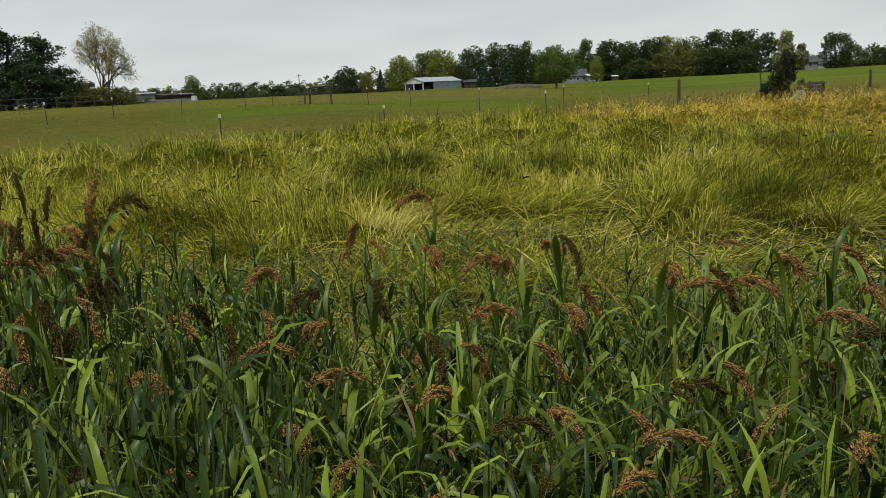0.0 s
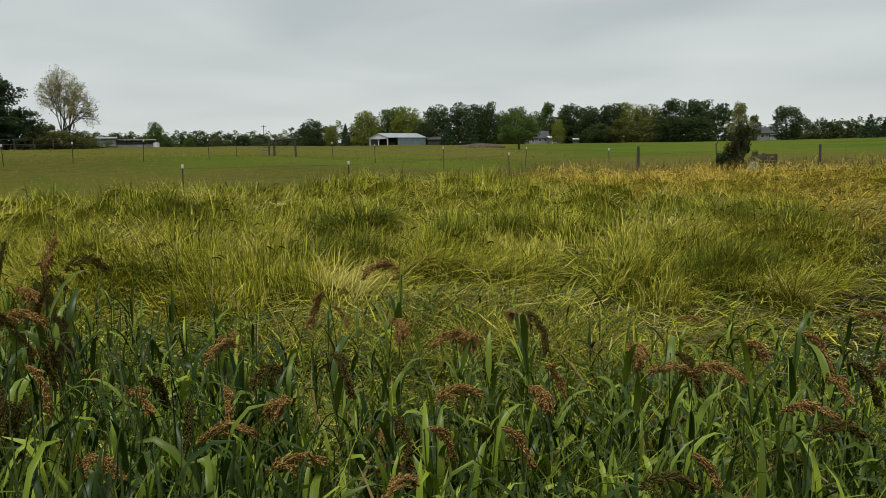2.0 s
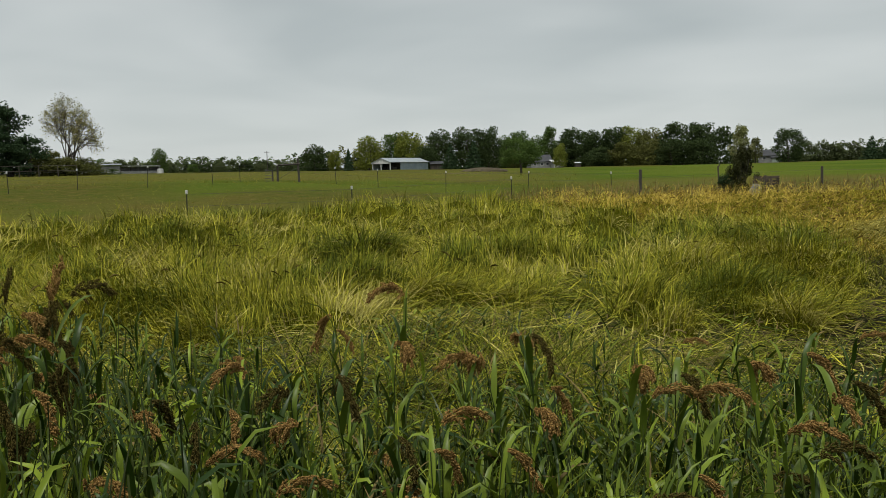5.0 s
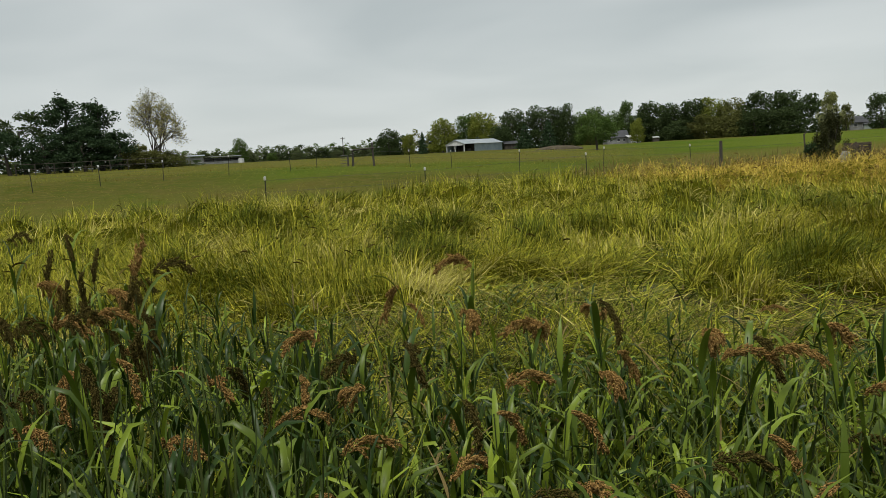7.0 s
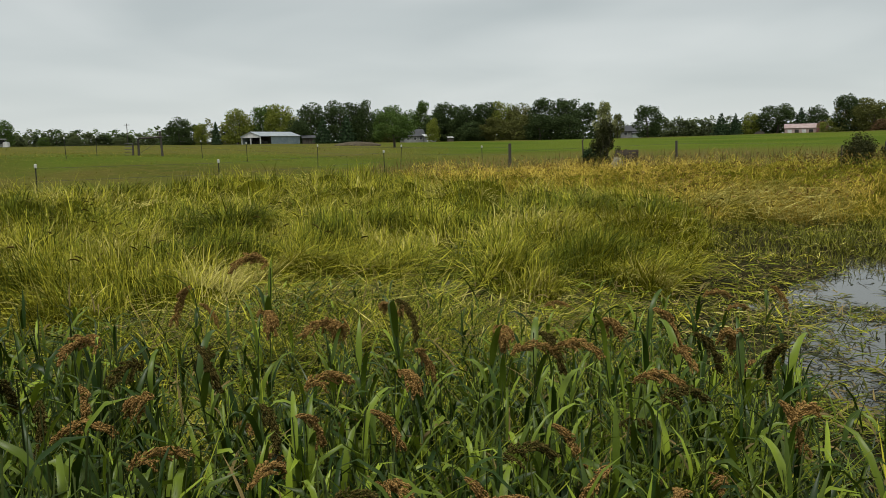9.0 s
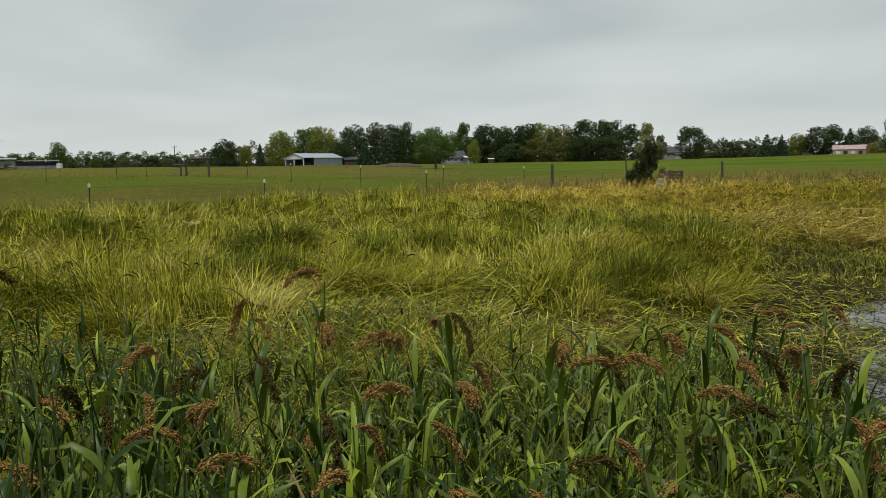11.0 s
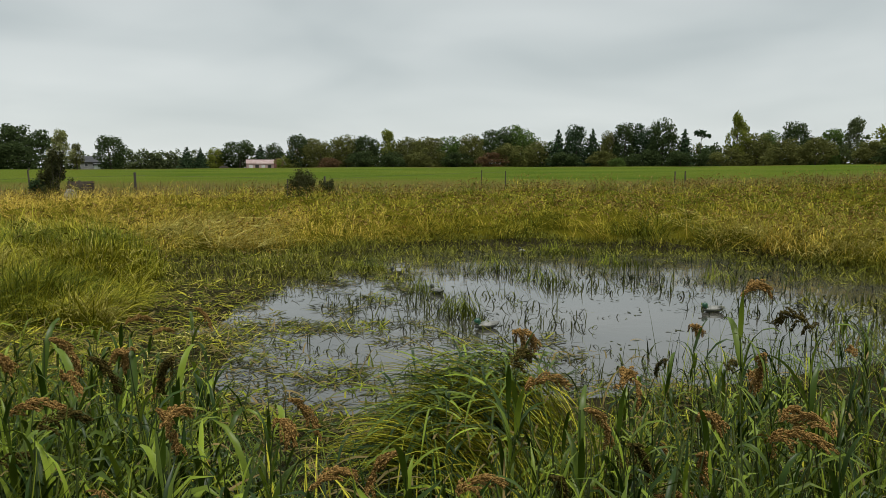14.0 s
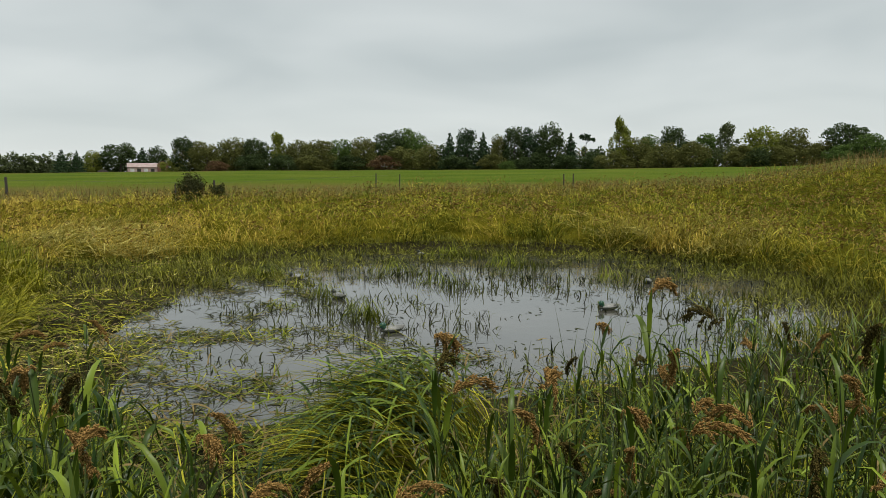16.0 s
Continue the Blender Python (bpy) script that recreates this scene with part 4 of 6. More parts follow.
def near_stand():
    rng = np.random.default_rng(5)
    x1, y1 = scatter(2700, 1.5, 11.0, -48, 60, power=0.0, rng=rng)
    x2, y2 = scatter(1050, 1.5, 12.5, 58, 104, power=0.0, rng=rng)
    x, y = np.concatenate([x1, x2]), np.concatenate([y1, y2])
    r, az = polar(x, y)
    lim = np.interp(az, (-48, -20, -8, 8, 14, 28, 34, 44, 58, 64, 70, 76, 84, 104), (11.0, 10.2, 7.2, 7.2, 8.6, 8.8, 7.6, 3.4, 4.0, 5.6, 7.6, 9.6, 11.4, 12.5)) + 0.5 * TUFT(x, y)
    keep = (r < lim) & (rng.uniform(0, 1, len(r)) < np.clip((lim - r) / 3.6 + 0.04, 0, 1)) & (pond_depth(x, y) < 0.1)
    x, y, r = x[keep], y[keep], r[keep]
    tall = np.interp(r, (1.5, 3, 5, 8), (0.48, 0.56, 0.54, 0.44)) * np.interp(az[keep], (-48, -15, -6, 60, 66), (1.5, 1.45, 1.0, 1.0, 1.15))
    stems, leaves = leafy_plants(x, y, rng, tall, np.interp(az[keep], (48, 64), (1.0, 0.7)))
    stuff("millet_stems", [stems], M_STEM, "dark upright millet stems in the near stand", "stems")
    stuff("millet_leaves", [leaves], M_LEAF, "broad green millet leaves in the near stand", "leaves")
    n = 2600
    x, y = scatter(n, 1.6, 9.0, -48, 104, power=0.0, rng=rng)
    keep = pond_depth(x, y) < 0.2
    x, y = x[keep], y[keep]
    n = len(x)
    stuff("withered_leaves", [sheaf(x, y, rng.uniform(0.3, 1.6, n), rng.uniform(0.5, 2.2, n), rng.uniform(0.12, 0.34, n), rng.uniform(0.008, 0.018, n), rng.uniform(0, 6.28, n), lift_=rng.uniform(0.05, 0.55, n), segs=4)], M_WEED, "withered brown leaves hanging in the near stand", "leaves")
    # thin undergrowth filling the stand
    n = 27000
    x, y = scatter(n, 1.2, 13.0, -50, 104, power=0.0, rng=rng)
    r, az = polar(x, y)
    lim = np.interp(az, (-50, -20, -8, 8, 14, 28, 34, 44, 58, 64, 70, 76, 84, 104), (8.5, 7.4, 5.8, 5.8, 6.8, 6.8, 5.8, 4.2, 4.6, 5.8, 8.0, 10.2, 11.5, 13.0)) + 0.5 * TUFT(x, y)
    keep = (r < lim) & (pond_depth(x, y) < 0.3) & (np.hypot(x - 4.1, y - 3.2) > 1.0) & (rng.uniform(0, 1, n) < np.where((az > 30) & (az < 60), 0.9, np.interp(r, (2.0, 6.0), (0.12, 0.8))))
    x, y = x[keep], y[keep]
    n = len(x)
    tone = rng.uniform(0, 1, n) + 0.2 * SHADE(x, y)
    hd = FLOW(x, y) * 2 + rng.normal(0, 1.3, n)
    lean, bend = rng.uniform(0.1, 1.2, n), rng.uniform(0.2, 1.5, n)
    length, width = rng.uniform(0.3, 0.75, n), rng.uniform(0.007, 0.016, n)
    for name, m, mat, label in (("undergrowth_blades", tone < 0.78, M_LEAF, "thin green blades filling the near stand"), ("fading_blades", tone >= 0.78, M_LIME, "fading yellow-green blades in the near stand")):
        stuff(name, [sheaf(x[m], y[m], lean[m], bend[m], length[m], width[m], hd[m], segs=4)], mat, label)
    n = 2600
    x, y = scatter(n, 2.4, 8.0, -40, 34, power=0.0, rng=rng)
    keep = (pond_depth(x, y) < -0.1) & (rng.uniform(0, 1, n) < np.interp(polar(x, y)[1], (-40, -5, 12), (0.3, 0.5, 1.0)))
    x, y = x[keep], y[keep]
    n = len(x)
    stuff("slanting_stems", [sheaf(x, y, rng.uniform(0.6, 1.4, n), rng.uniform(-0.1, 0.5, n), rng.uniform(0.4, 0.9, n), rng.uniform(0.004, 0.008, n), 1.7 + rng.normal(0, 1.1, n), lift_=rng.uniform(0.05, 0.40, n), segs=4)], M_GREEN, "thin pale green stems slanting through the near stand", "stems")
    n = 1300
    x, y = scatter(n, 2.2, 9.0, 56, 104, power=0.0, rng=rng)
    r, az = polar(x, y)
    keep = (pond_depth(x, y) < -0.1) & (r < np.interp(az, (56, 64, 70, 76, 104), (4.4, 6.2, 8.0, 9.0, 9.0)))
    x, y = x[keep], y[keep]
    n = len(x)
    stuff("pale_stems", [sheaf(x, y, rng.uniform(0.0, 0.8, n), rng.uniform(0.0, 0.9, n), rng.uniform(0.5, 1.0, n), rng.uniform(0.004, 0.009, n), rng.uniform(0, 6.28, n), segs=4)], M_GREEN, "thin yellow-green stems rising through the shore stand", "stems")
    # the clump that leans over the water's edge: a ridge of stems arching one way, dark underneath
    v, w, u = [], [], []
    for cx, cy, k, s in ((4.95, 2.75, 150, 1.05), (4.65, 2.70, 190, 1.12), (4.35, 2.62, 190, 1.08), (4.05, 2.52, 170, 1.0), (3.75, 2.42, 150, 0.92), (3.45, 2.35, 120, 0.8)):
        x, y = rng.normal(cx, 0.12, k), rng.normal(cy, 0.12, k)
        root, floor = on_ground(x, y)
        hd = 5.55 + rng.normal(0, 0.32, k)
        rise = s * rng.uniform(0.75, 1.2, k)
        lean, bend = rng.uniform(-0.1, 0.45, k), rng.uniform(1.5, 2.3, k)
        broad = rng.uniform(0, 1, k) < 0.28
        fine = ~broad
        v.append(strips(root[fine], hd[fine], lean[fine], bend[fine], rise[fine] * 1.1, rng.uniform(0.007, 0.014, fine.sum()), segs=7, cols=3, fold=0.5, floor=floor[fine], rng=rng))
        w.append(strips(root[broad], hd[broad], lean[broad], bend[broad] + 0.3, rise[broad], rng.uniform(0.016, 0.030, broad.sum()), segs=7, cols=3, fold=0.2, profile=(0.3, 0.5, 0.8, 1.0, 1.0, 0.85, 0.5, 0.04), floor=floor[broad], rng=rng))
        # leaves hanging from the crest
        m = k // 2
        at, low_ = on_ground(rng.normal(cx - 0.18, 0.16, m), rng.normal(cy + 0.2, 0.16, m))
        at[:, 2] += s * rng.uniform(0.45, 0.72, m)
        u.append(strips(at, 5.3 + rng.normal(0, 0.9, m), rng.uniform(0.9, 1.6, m), rng.uniform(0.8, 1.5, m), rng.uniform(0.22, 0.42, m), rng.uniform(0.012, 0.022, m), segs=5, cols=3, fold=0.2, floor=low_, rng=rng))
    stuff("leaning_millet_stems", v, M_LIME, "yellow-green millet stems bent over the water's edge", "stems")
    stuff("leaning_millet_leaves", w + u, M_LEAF, "green leaves of millet bent over the water's edge", "leaves")
    # stems fallen across one another between the stand and the trodden hollow
    n = 8000
    x, y = scatter(n, 6.5, 12.0, -14, 25, power=0.0, rng=rng)
    r, az = polar(x, y)
    keep = (pond_depth(x, y) < -0.1) & (r < np.interp(az, (-14, 2, 12, 24, 36), (9.6, 9.8, 10.6, 12.0, 12.0)) + 0.6 * TUFT(x, y)) & (DRY(x, y) + 0.8 * Waves(35, 1.1)(x, y) > -0.5)
    x, y = x[keep], y[keep]
    n = len(x)
    hd = np.where(rng.uniform(0, 1, n) < 0.65, 1.9, 5.0) + rng.normal(0, 0.95, n)
    lean, bend = np.interp(az[keep], (10, 24), (0.6, 1.1)) + rng.uniform(0.0, 0.6, n), rng.uniform(-0.1, 0.6, n)
    lift_ = rng.uniform(0, 0.16, n)
    tone = rng.uniform(0, 1, n)
    for name, m, mat, label in (("crossing_green_stems", tone < 0.56, M_GREEN, "thin green stems fallen across one another"), ("crossing_yellow_stems", (tone >= 0.56) & (tone < 0.86), M_LIME, "thin yellow-green stems fallen across one another"), ("crossing_dry_stems", tone >= 0.86, M_WEED, "dry brown stems fallen among green ones")):
        stuff(name, [sheaf(x[m], y[m], lean[m], bend[m], rng.uniform(0.3, 0.68, m.sum()), rng.uniform(0.006, 0.012, m.sum()), hd[m], lift_=lift_[m], segs=4)], mat, label, "stems")


def tussocks():
    """Lush dark clumps rising out of the lodged meadow and the stand, and swathes lodged towards the water."""
    v = []
    for cx, cy, rr, h, k in ((1.45, 15.4, 0.55, 0.80, 620), (6.0, 16.2, 0.8, 0.95, 800), (7.4, 15.2, 0.6, 0.9, 620), (4.1, 17.9, 0.7, 0.6, 420), (-5.1, 25.2, 0.8, 0.75, 620), (-1.1, 16.4, 0.6, 0.95, 900), (-6.6, 21.0, 0.7, 0.75, 520), (-2.0, 13.0, 0.5, 0.6, 420), (-6.4, 15.5, 0.7, 0.7, 420),
                             (20.6, 9.8, 0.9, 0.85, 380), (20.8, 7.6, 0.8, 0.8, 360), (18.6, 2.2, 0.9, 0.8, 420), (17.6, 1.4, 0.7, 0.7, 320)):
        a, q = RNG.uniform(0, 6.28, k), rr * RNG.uniform(0, 1, k) ** 0.6
        x, y = cx + 1.2 * q * np.cos(a), cy + q * np.sin(a)
        v.append(sheaf(x, y, RNG.uniform(0.02, 0.5, k), RNG.uniform(0.8, 2.4, k), h * RNG.uniform(0.6, 1.1, k), RNG.uniform(0.008, 0.017, k) * max(1.0, cy / 16), np.pi / 2 - a + RNG.normal(0, 0.6, k), lift_=0.7 * meadow_high(x, y), segs=5))
    stuff("lush_grass_clumps", v, M_GREEN, "lush dark green grass clumps among yellowing grass")
    v = []
    for a0, a1, r0, r1, k in ((66, 81, 18.5, 23.0, 4200), (27, 39, 18.5, 23.5, 3200)):
        x, y = scatter(k, r0, r1, a0, a1)
        keep = (pond_depth(x, y) < -0.5) & (DRY(x, y) > -0.5)
        x, y = x[keep], y[keep]
        k = len(x)
        top = (0.45 + 0.25 * TUFT(x, y)).clip(0.12, 0.8)
        v.append(sheaf(x, y, RNG.uniform(0.7, 1.5, k), RNG.uniform(0.1, 0.9, k), RNG.uniform(0.35, 0.8, k), RNG.uniform(0.010, 0.020, k), np.arctan2(-x, -y) + 0.9 * FLOW(x, y) + RNG.normal(0, 0.5, k), lift_=top * RNG.uniform(0.4, 1.2, k), segs=4))
    stuff("lodged_straw", v, M_STRAW, "pale golden millet lodged towards the water", "millet")


lodged_meadow()
meadow_stalks()
rank_pasture()
golden_stand()
trodden_hollow()
pond_growth()
pasture()
near_stand()
tussocks()


# ---- trees ----
def cards(c, nrm, size, rng):
    """Small leafy quads about given points, facing roughly along given directions."""
    n = len(c)
    nrm = nrm + rng.normal(0, 0.7, (n, 3))
    nrm /= np.linalg.norm(nrm, axis=1, keepdims=True) + 1e-9
    t = np.cross(nrm, rng.normal(0, 1, (n, 3)))
    t /= np.linalg.norm(t, axis=1, keepdims=True) + 1e-9
    b = np.cross(nrm, t)
    s = (size * rng.uniform(0.6, 1.3, n))[:, None]
    a1, a2, a3 = rng.uniform(0.5, 1.0, (n, 1)), rng.uniform(0.4, 0.9, (n, 1)), rng.uniform(0.5, 1.0, (n, 1))
    v = np.stack([c - t * s, c - b * s * a1, c + t * s * a2, c + b * s * a3], 1)
    return v.reshape(-1, 3), np.arange(n * 4).reshape(-1, 4)


def ball_points(n, rng):
    d = rng.normal(0, 1, (n, 3))
    return d / np.linalg.norm(d, axis=1, keepdims=True)


def lobed(lobes, n, size, rng, hollow=0.55):
    """Leaves over the outer part of a set of lobes (centre, radii)."""
    area = np.array([r[0] * r[2] for _, r in lobes])
    pick = rng.choice(len(lobes), n, p=area / area.sum())
    cs, rs = np.array([c for c, _ in lobes])[pick], np.array([r for _, r in lobes])[pick]
    d = ball_points(n, rng)
    rad = (hollow + (1 - hollow) * rng.uniform(0, 1, n) ** 0.5)[:, None] * rng.uniform(0.85, 1.12, (n, 1))
    return cards(cs + d * rs * rad, d, size, rng)


def crown_shape(kind, seed):
    """Leaf quads of a crown in a space 10 m high and 10 m wide."""
    rng = np.random.default_rng(seed)
    lobes = []
    if kind == "round":
        for _ in range(64):
            z = rng.uniform(0.5, 8.9)
            w = 3.9 * math.sqrt(max(0.1, 1 - ((z - 4.2) / 5.4) ** 2))
            a, q = rng.uniform(0, 6.28), w * rng.uniform(0.3, 1) ** 0.6
            s = rng.uniform(0.8, 1.6)
            lobes.append(((q * math.cos(a) * 0.93, q * math.sin(a) * 0.93, z), (s, s, s * rng.uniform(0.8, 1.2))))
        lobes.append(((rng.uniform(-1, 1), rng.uniform(-1, 1), 9.2), (1.0, 1.0, 0.8)))
        lobes.append(((0, 0, 4.4), (3.5, 3.5, 4.2)))
        return lobed(lobes, 4500, 0.25, rng, 0.55)
    if kind == "oak":
        for _ in range(40):
            z = rng.uniform(2.4, 9.0)
            w = 4.3 * math.sqrt(max(0.05, 1 - ((z - 4.5) / 5.4) ** 2))
            a, q = rng.uniform(0, 6.28), w * rng.uniform(0.5, 1) ** 0.5
            s = rng.uniform(0.8, 1.4)
            lobes.append(((q * math.cos(a), q * math.sin(a), z), (s * 1.2, s * 1.2, s * 0.7)))
        lobes.append(((0, 0, 5.2), (3.4, 3.4, 3.0)))
        return lobed(lobes, 4800, 0.23, rng, 0.5)
    if kind == "poplar":
        for _ in range(26):
            z = rng.uniform(2.0, 9.3)
            w = 3.9 * (1 - abs(z - 4.6) / 6.2)
            a, q = rng.uniform(0, 6.28), w * rng.uniform(0.2, 1) ** 0.6
            s = rng.uniform(0.6, 1.2)
            lobes.append(((q * math.cos(a), q * math.sin(a), z), (s, s, s * 1.3)))
        lobes.append(((0, 0, 5.0), (2.0, 2.0, 3.6)))
        return lobed(lobes, 3000, 0.24, rng, 0.4)
    if kind == "cone":
        n = 1400
        z = 10 * (1 - np.sqrt(rng.uniform(0, 1, n))) * 0.97 + 0.3
        layer = 0.75 + 0.25 * np.sin(z * 5.5)
        w = 4.6 * (1 - z / 10.2) ** 0.9 * layer
        a, q = rng.uniform(0, 6.28, n), w * rng.uniform(0.2, 1, n) ** 0.5
        c = np.stack([q * np.cos(a), q * np.sin(a), z - 0.12 * q], -1)
        return cards(c, np.stack([np.cos(a), np.sin(a), np.full(n, 0.5)], -1), 0.36, rng)
    if kind == "pine":
        # boughs in loose tiers, each a row of flat sprays rising to its tip
        for k in range(58):
            f = (k // 5 + rng.uniform(0, 0.5)) / 12.0
            z = 0.5 + 8.6 * f
            reach = (4.6 * (1 - f) ** 0.65 + 0.5) * rng.uniform(0.5, 1.1)
            a = rng.uniform(0, 6.28)
            for j in (0.35, 0.65, 0.95):
                s = 0.55 + 0.3 * (1 - j) + 0.35 * (1 - f)
                lobes.append(((j * reach * math.cos(a), j * reach * math.sin(a), z + 0.22 * j * reach), (s, s, s * 0.7)))
        lobes.append(((0.1, 0, 8.9), (0.5, 0.5, 1.1)))
        return lobed(lobes, 9500, 0.15, rng, 0.2)
    if kind == "feathery":
        for k in range(44):
            z = rng.uniform(0.8, 9.0)
            w = 4.4 * math.sqrt(max(0.1, 1 - ((z - 4.0) / 5.8) ** 2))
            a, q = rng.uniform(0, 6.28), w * rng.uniform(0.3, 1)
            s = rng.uniform(0.6, 1.2)
            lobes.append(((q * math.cos(a), q * math.sin(a), z), (s, s, s * 0.9)))
        return lobed(lobes, 4200, 0.19, rng, 0.1)
    if kind == "flat_top":
        for k in range(7):
            a = rng.uniform(0, 6.28)
            lobes.append(((3.0 * math.cos(a) + 1.0, 2.0 * math.sin(a), rng.uniform(8.2, 9.4)), (1.6, 1.4, 0.55)))
        for k in range(3):
            lobes.append(((rng.uniform(1.5, 4.0), rng.uniform(-1, 1), rng.uniform(3.5, 5.0)), (1.5, 1.3, 0.5)))
        return lobed(lobes, 420, 0.5, rng, 0.3)
    if kind == "shrub":
        for k in range(36):
            z = rng.uniform(0.4, 8.6)
            w = 4.2 * math.sqrt(max(0.1, 1 - ((z - 2.6) / 6.6) ** 2))
            a, q = rng.uniform(0, 6.28), w * rng.uniform(0.3, 1)
            s = rng.uniform(0.7, 1.5)
            lobes.append(((q * math.cos(a), q * math.sin(a), z), (s, s, s * 1.2)))
        lobes.append(((0, 0, 3.6), (3.4, 3.4, 3.8)))
        return lobed(lobes, 3600, 0.26, rng, 0.5)
    # a belt of far trees
    for k in range(80):
        x = rng.uniform(-5.8, 5.8)
        s = rng.uniform(0.7, 1.3)
        lobes.append(((x, rng.uniform(-2, 2), rng.uniform(-0.5, 9.0) * (0.88 + 0.12 * math.sin(x * 1.3 + seed))), (s * 0.8, s, s * 1.2)))
    for k in range(34):
        lobes.append(((rng.uniform(-5.8, 5.8), rng.uniform(-1.5, 1.5), rng.uniform(-0.2, 2.2)), (1.1, 1.0, 0.9)))
    return lobed(lobes, 1900, 0.43, rng, 0.5)


def trunk_shape(kind, seed):
    rng = random.Random(seed)
    bm = bmesh.new()
    top = {"cone": 8.0, "pine": 9.0, "flat_top": 9.0, "shrub": 4.0, "belt": 5.0}.get(kind, 6.5)
    base = 0.34 if kind not in ("shrub", "belt") else 0.2
    p, r, steps = Vector((0, 0, -0.3)), base, 5
    for k in range(steps):
        q = Vector((p.x + rng.uniform(-0.25, 0.25), p.y + rng.uniform(-0.25, 0.25), top * (k + 1) / steps))
        rod(bm, p, q, r, r * 0.8, 6)
        if k >= 1 and kind not in ("cone", "belt", "pine"):
            for _ in range(2):
                a = rng.uniform(0, 6.28)
                e = q + Vector((math.cos(a) * rng.uniform(1.2, 2.8), math.sin(a) * rng.uniform(1.2, 2.8), rng.uniform(0.5, 1.8)))
                rod(bm, q, e, r * 0.45, r * 0.12, 4)
        p, r = q, r * 0.8
    me = bpy.data.meshes.new("trunk")
    bm.to_mesh(me)
    bm.free()
    me.materials.append(M_BARK)
    return me


TREE_PARTS = {}
TREE_WORDS = {"round": "broad-leaved tree", "oak": "spreading oak tree", "poplar": "upright open-crowned tree", "cone": "dark conical conifer", "pine": "tall pine tree", "feathery": "loose feathery conifer",
              "flat_top": "flat-topped bent pine", "shrub": "dense bushy shrub", "belt": "belt of low trees"}
COLOUR_WORDS = {"dark": "dark green", "green": "mid-green", "yellow": "yellow-green", "olive": "olive-brown", "red": "russet", "needle": "blackish green", "haze": "hazy green", "pale": "pale grey-green"}


def tree(kind, colour, az, dist, top, wide, variant=0, where="at the edge of the far fields", sink=0.15):
    x, y = dist * math.sin(radians(az)), dist * math.cos(radians(az))
    z = float(ground_z(x, y)) - sink
    key = (kind, colour, variant % 3)
    if key not in TREE_PARTS:
        v, q = crown_shape(kind, 100 + variant % 3 * 17 + len(kind))
        TREE_PARTS[key] = (mesh_np("crown", v, q, CROWN[colour]), trunk_shape(kind, 50 + variant % 3))
    crown, trunk = TREE_PARTS[key]
    name = {"shrub": "shrub", "belt": "tree_belt", "cone": "conifer", "pine": "pine_tree", "oak": "oak_tree", "feathery": "conifer", "flat_top": "pine_tree"}.get(kind, "tree")
    spin = pose(x, y, z, 0, 0, -az if kind in ("belt", "flat_top") else (variant * 77) % 360)
    ob = thing(name, spin @ Matrix.Diagonal((wide / 9, wide / 9, (top - z) / (9.5 if kind in ("round", "oak", "shrub") else 10), 1)), f"{COLOUR_WORDS[colour]} {TREE_WORDS[kind]} {where}", {"shrub": "shrub", "belt": "trees"}.get(kind, "tree"), "shrubs" if kind == "shrub" else "far trees")
    mesh_part("trunk", trunk, ob)
    mesh_part("crown", crown, ob)
    return ob


# kind, colour, azimuth, distance, height of the top, width
WEST_TREES = (
    ("feathery", "dark", -30.9, 127, 11.9, 9.0), ("pine", "needle", -28.6, 125, 14.3, 11.5), ("pine", "needle", -26.4, 124, 13.3, 11.5), ("feathery", "dark", -33.2, 126, 10.5, 9.0),
    ("shrub", "olive", -24.3, 122, 6.0, 6.4), ("shrub", "olive", -22.0, 124, 5.2, 5.4), ("shrub", "olive", -23.2, 123, 5.4, 5.6), ("feathery", "needle", -31.8, 121, 8.8, 8.5),
    ("feathery", "needle", -29.6, 121, 8.4, 8.5), ("feathery", "needle", -27.4, 121, 8.8, 8.5), ("feathery", "needle", -25.4, 121, 8.0, 7.0),
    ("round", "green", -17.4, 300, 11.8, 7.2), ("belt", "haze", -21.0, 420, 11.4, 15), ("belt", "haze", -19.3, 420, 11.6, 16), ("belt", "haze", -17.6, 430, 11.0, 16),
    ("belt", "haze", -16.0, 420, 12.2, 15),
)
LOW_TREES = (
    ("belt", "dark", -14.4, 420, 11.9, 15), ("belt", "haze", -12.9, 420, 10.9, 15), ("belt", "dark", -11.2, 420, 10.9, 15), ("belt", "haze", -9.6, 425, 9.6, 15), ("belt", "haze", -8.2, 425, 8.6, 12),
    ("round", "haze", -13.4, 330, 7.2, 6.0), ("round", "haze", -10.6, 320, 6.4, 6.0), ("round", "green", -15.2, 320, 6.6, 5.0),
)
BARN_TREES = (
    ("round", "dark", -6.8, 300, 12.6, 10.6), ("round", "yellow", -5.4, 300, 10.3, 6.2), ("cone", "needle", -4.4, 320, 12.0, 6.2),
    ("round", "yellow", -2.9, 350, 17.6, 16), ("round", "green", -1.0, 360, 19.0, 17), ("round", "yellow", 0.1, 350, 18.8, 17),
    ("round", "dark", 2.2, 350, 19.6, 17), ("oak", "dark", 4.4, 350, 21.0, 18), ("round", "dark", 5.8, 350, 20.0, 14),
    ("cone", "needle", 3.0, 320, 13.0, 11), ("cone", "needle", 4.7, 320, 14.2, 11), ("round", "dark", 1.2, 335, 12.0, 12),
)
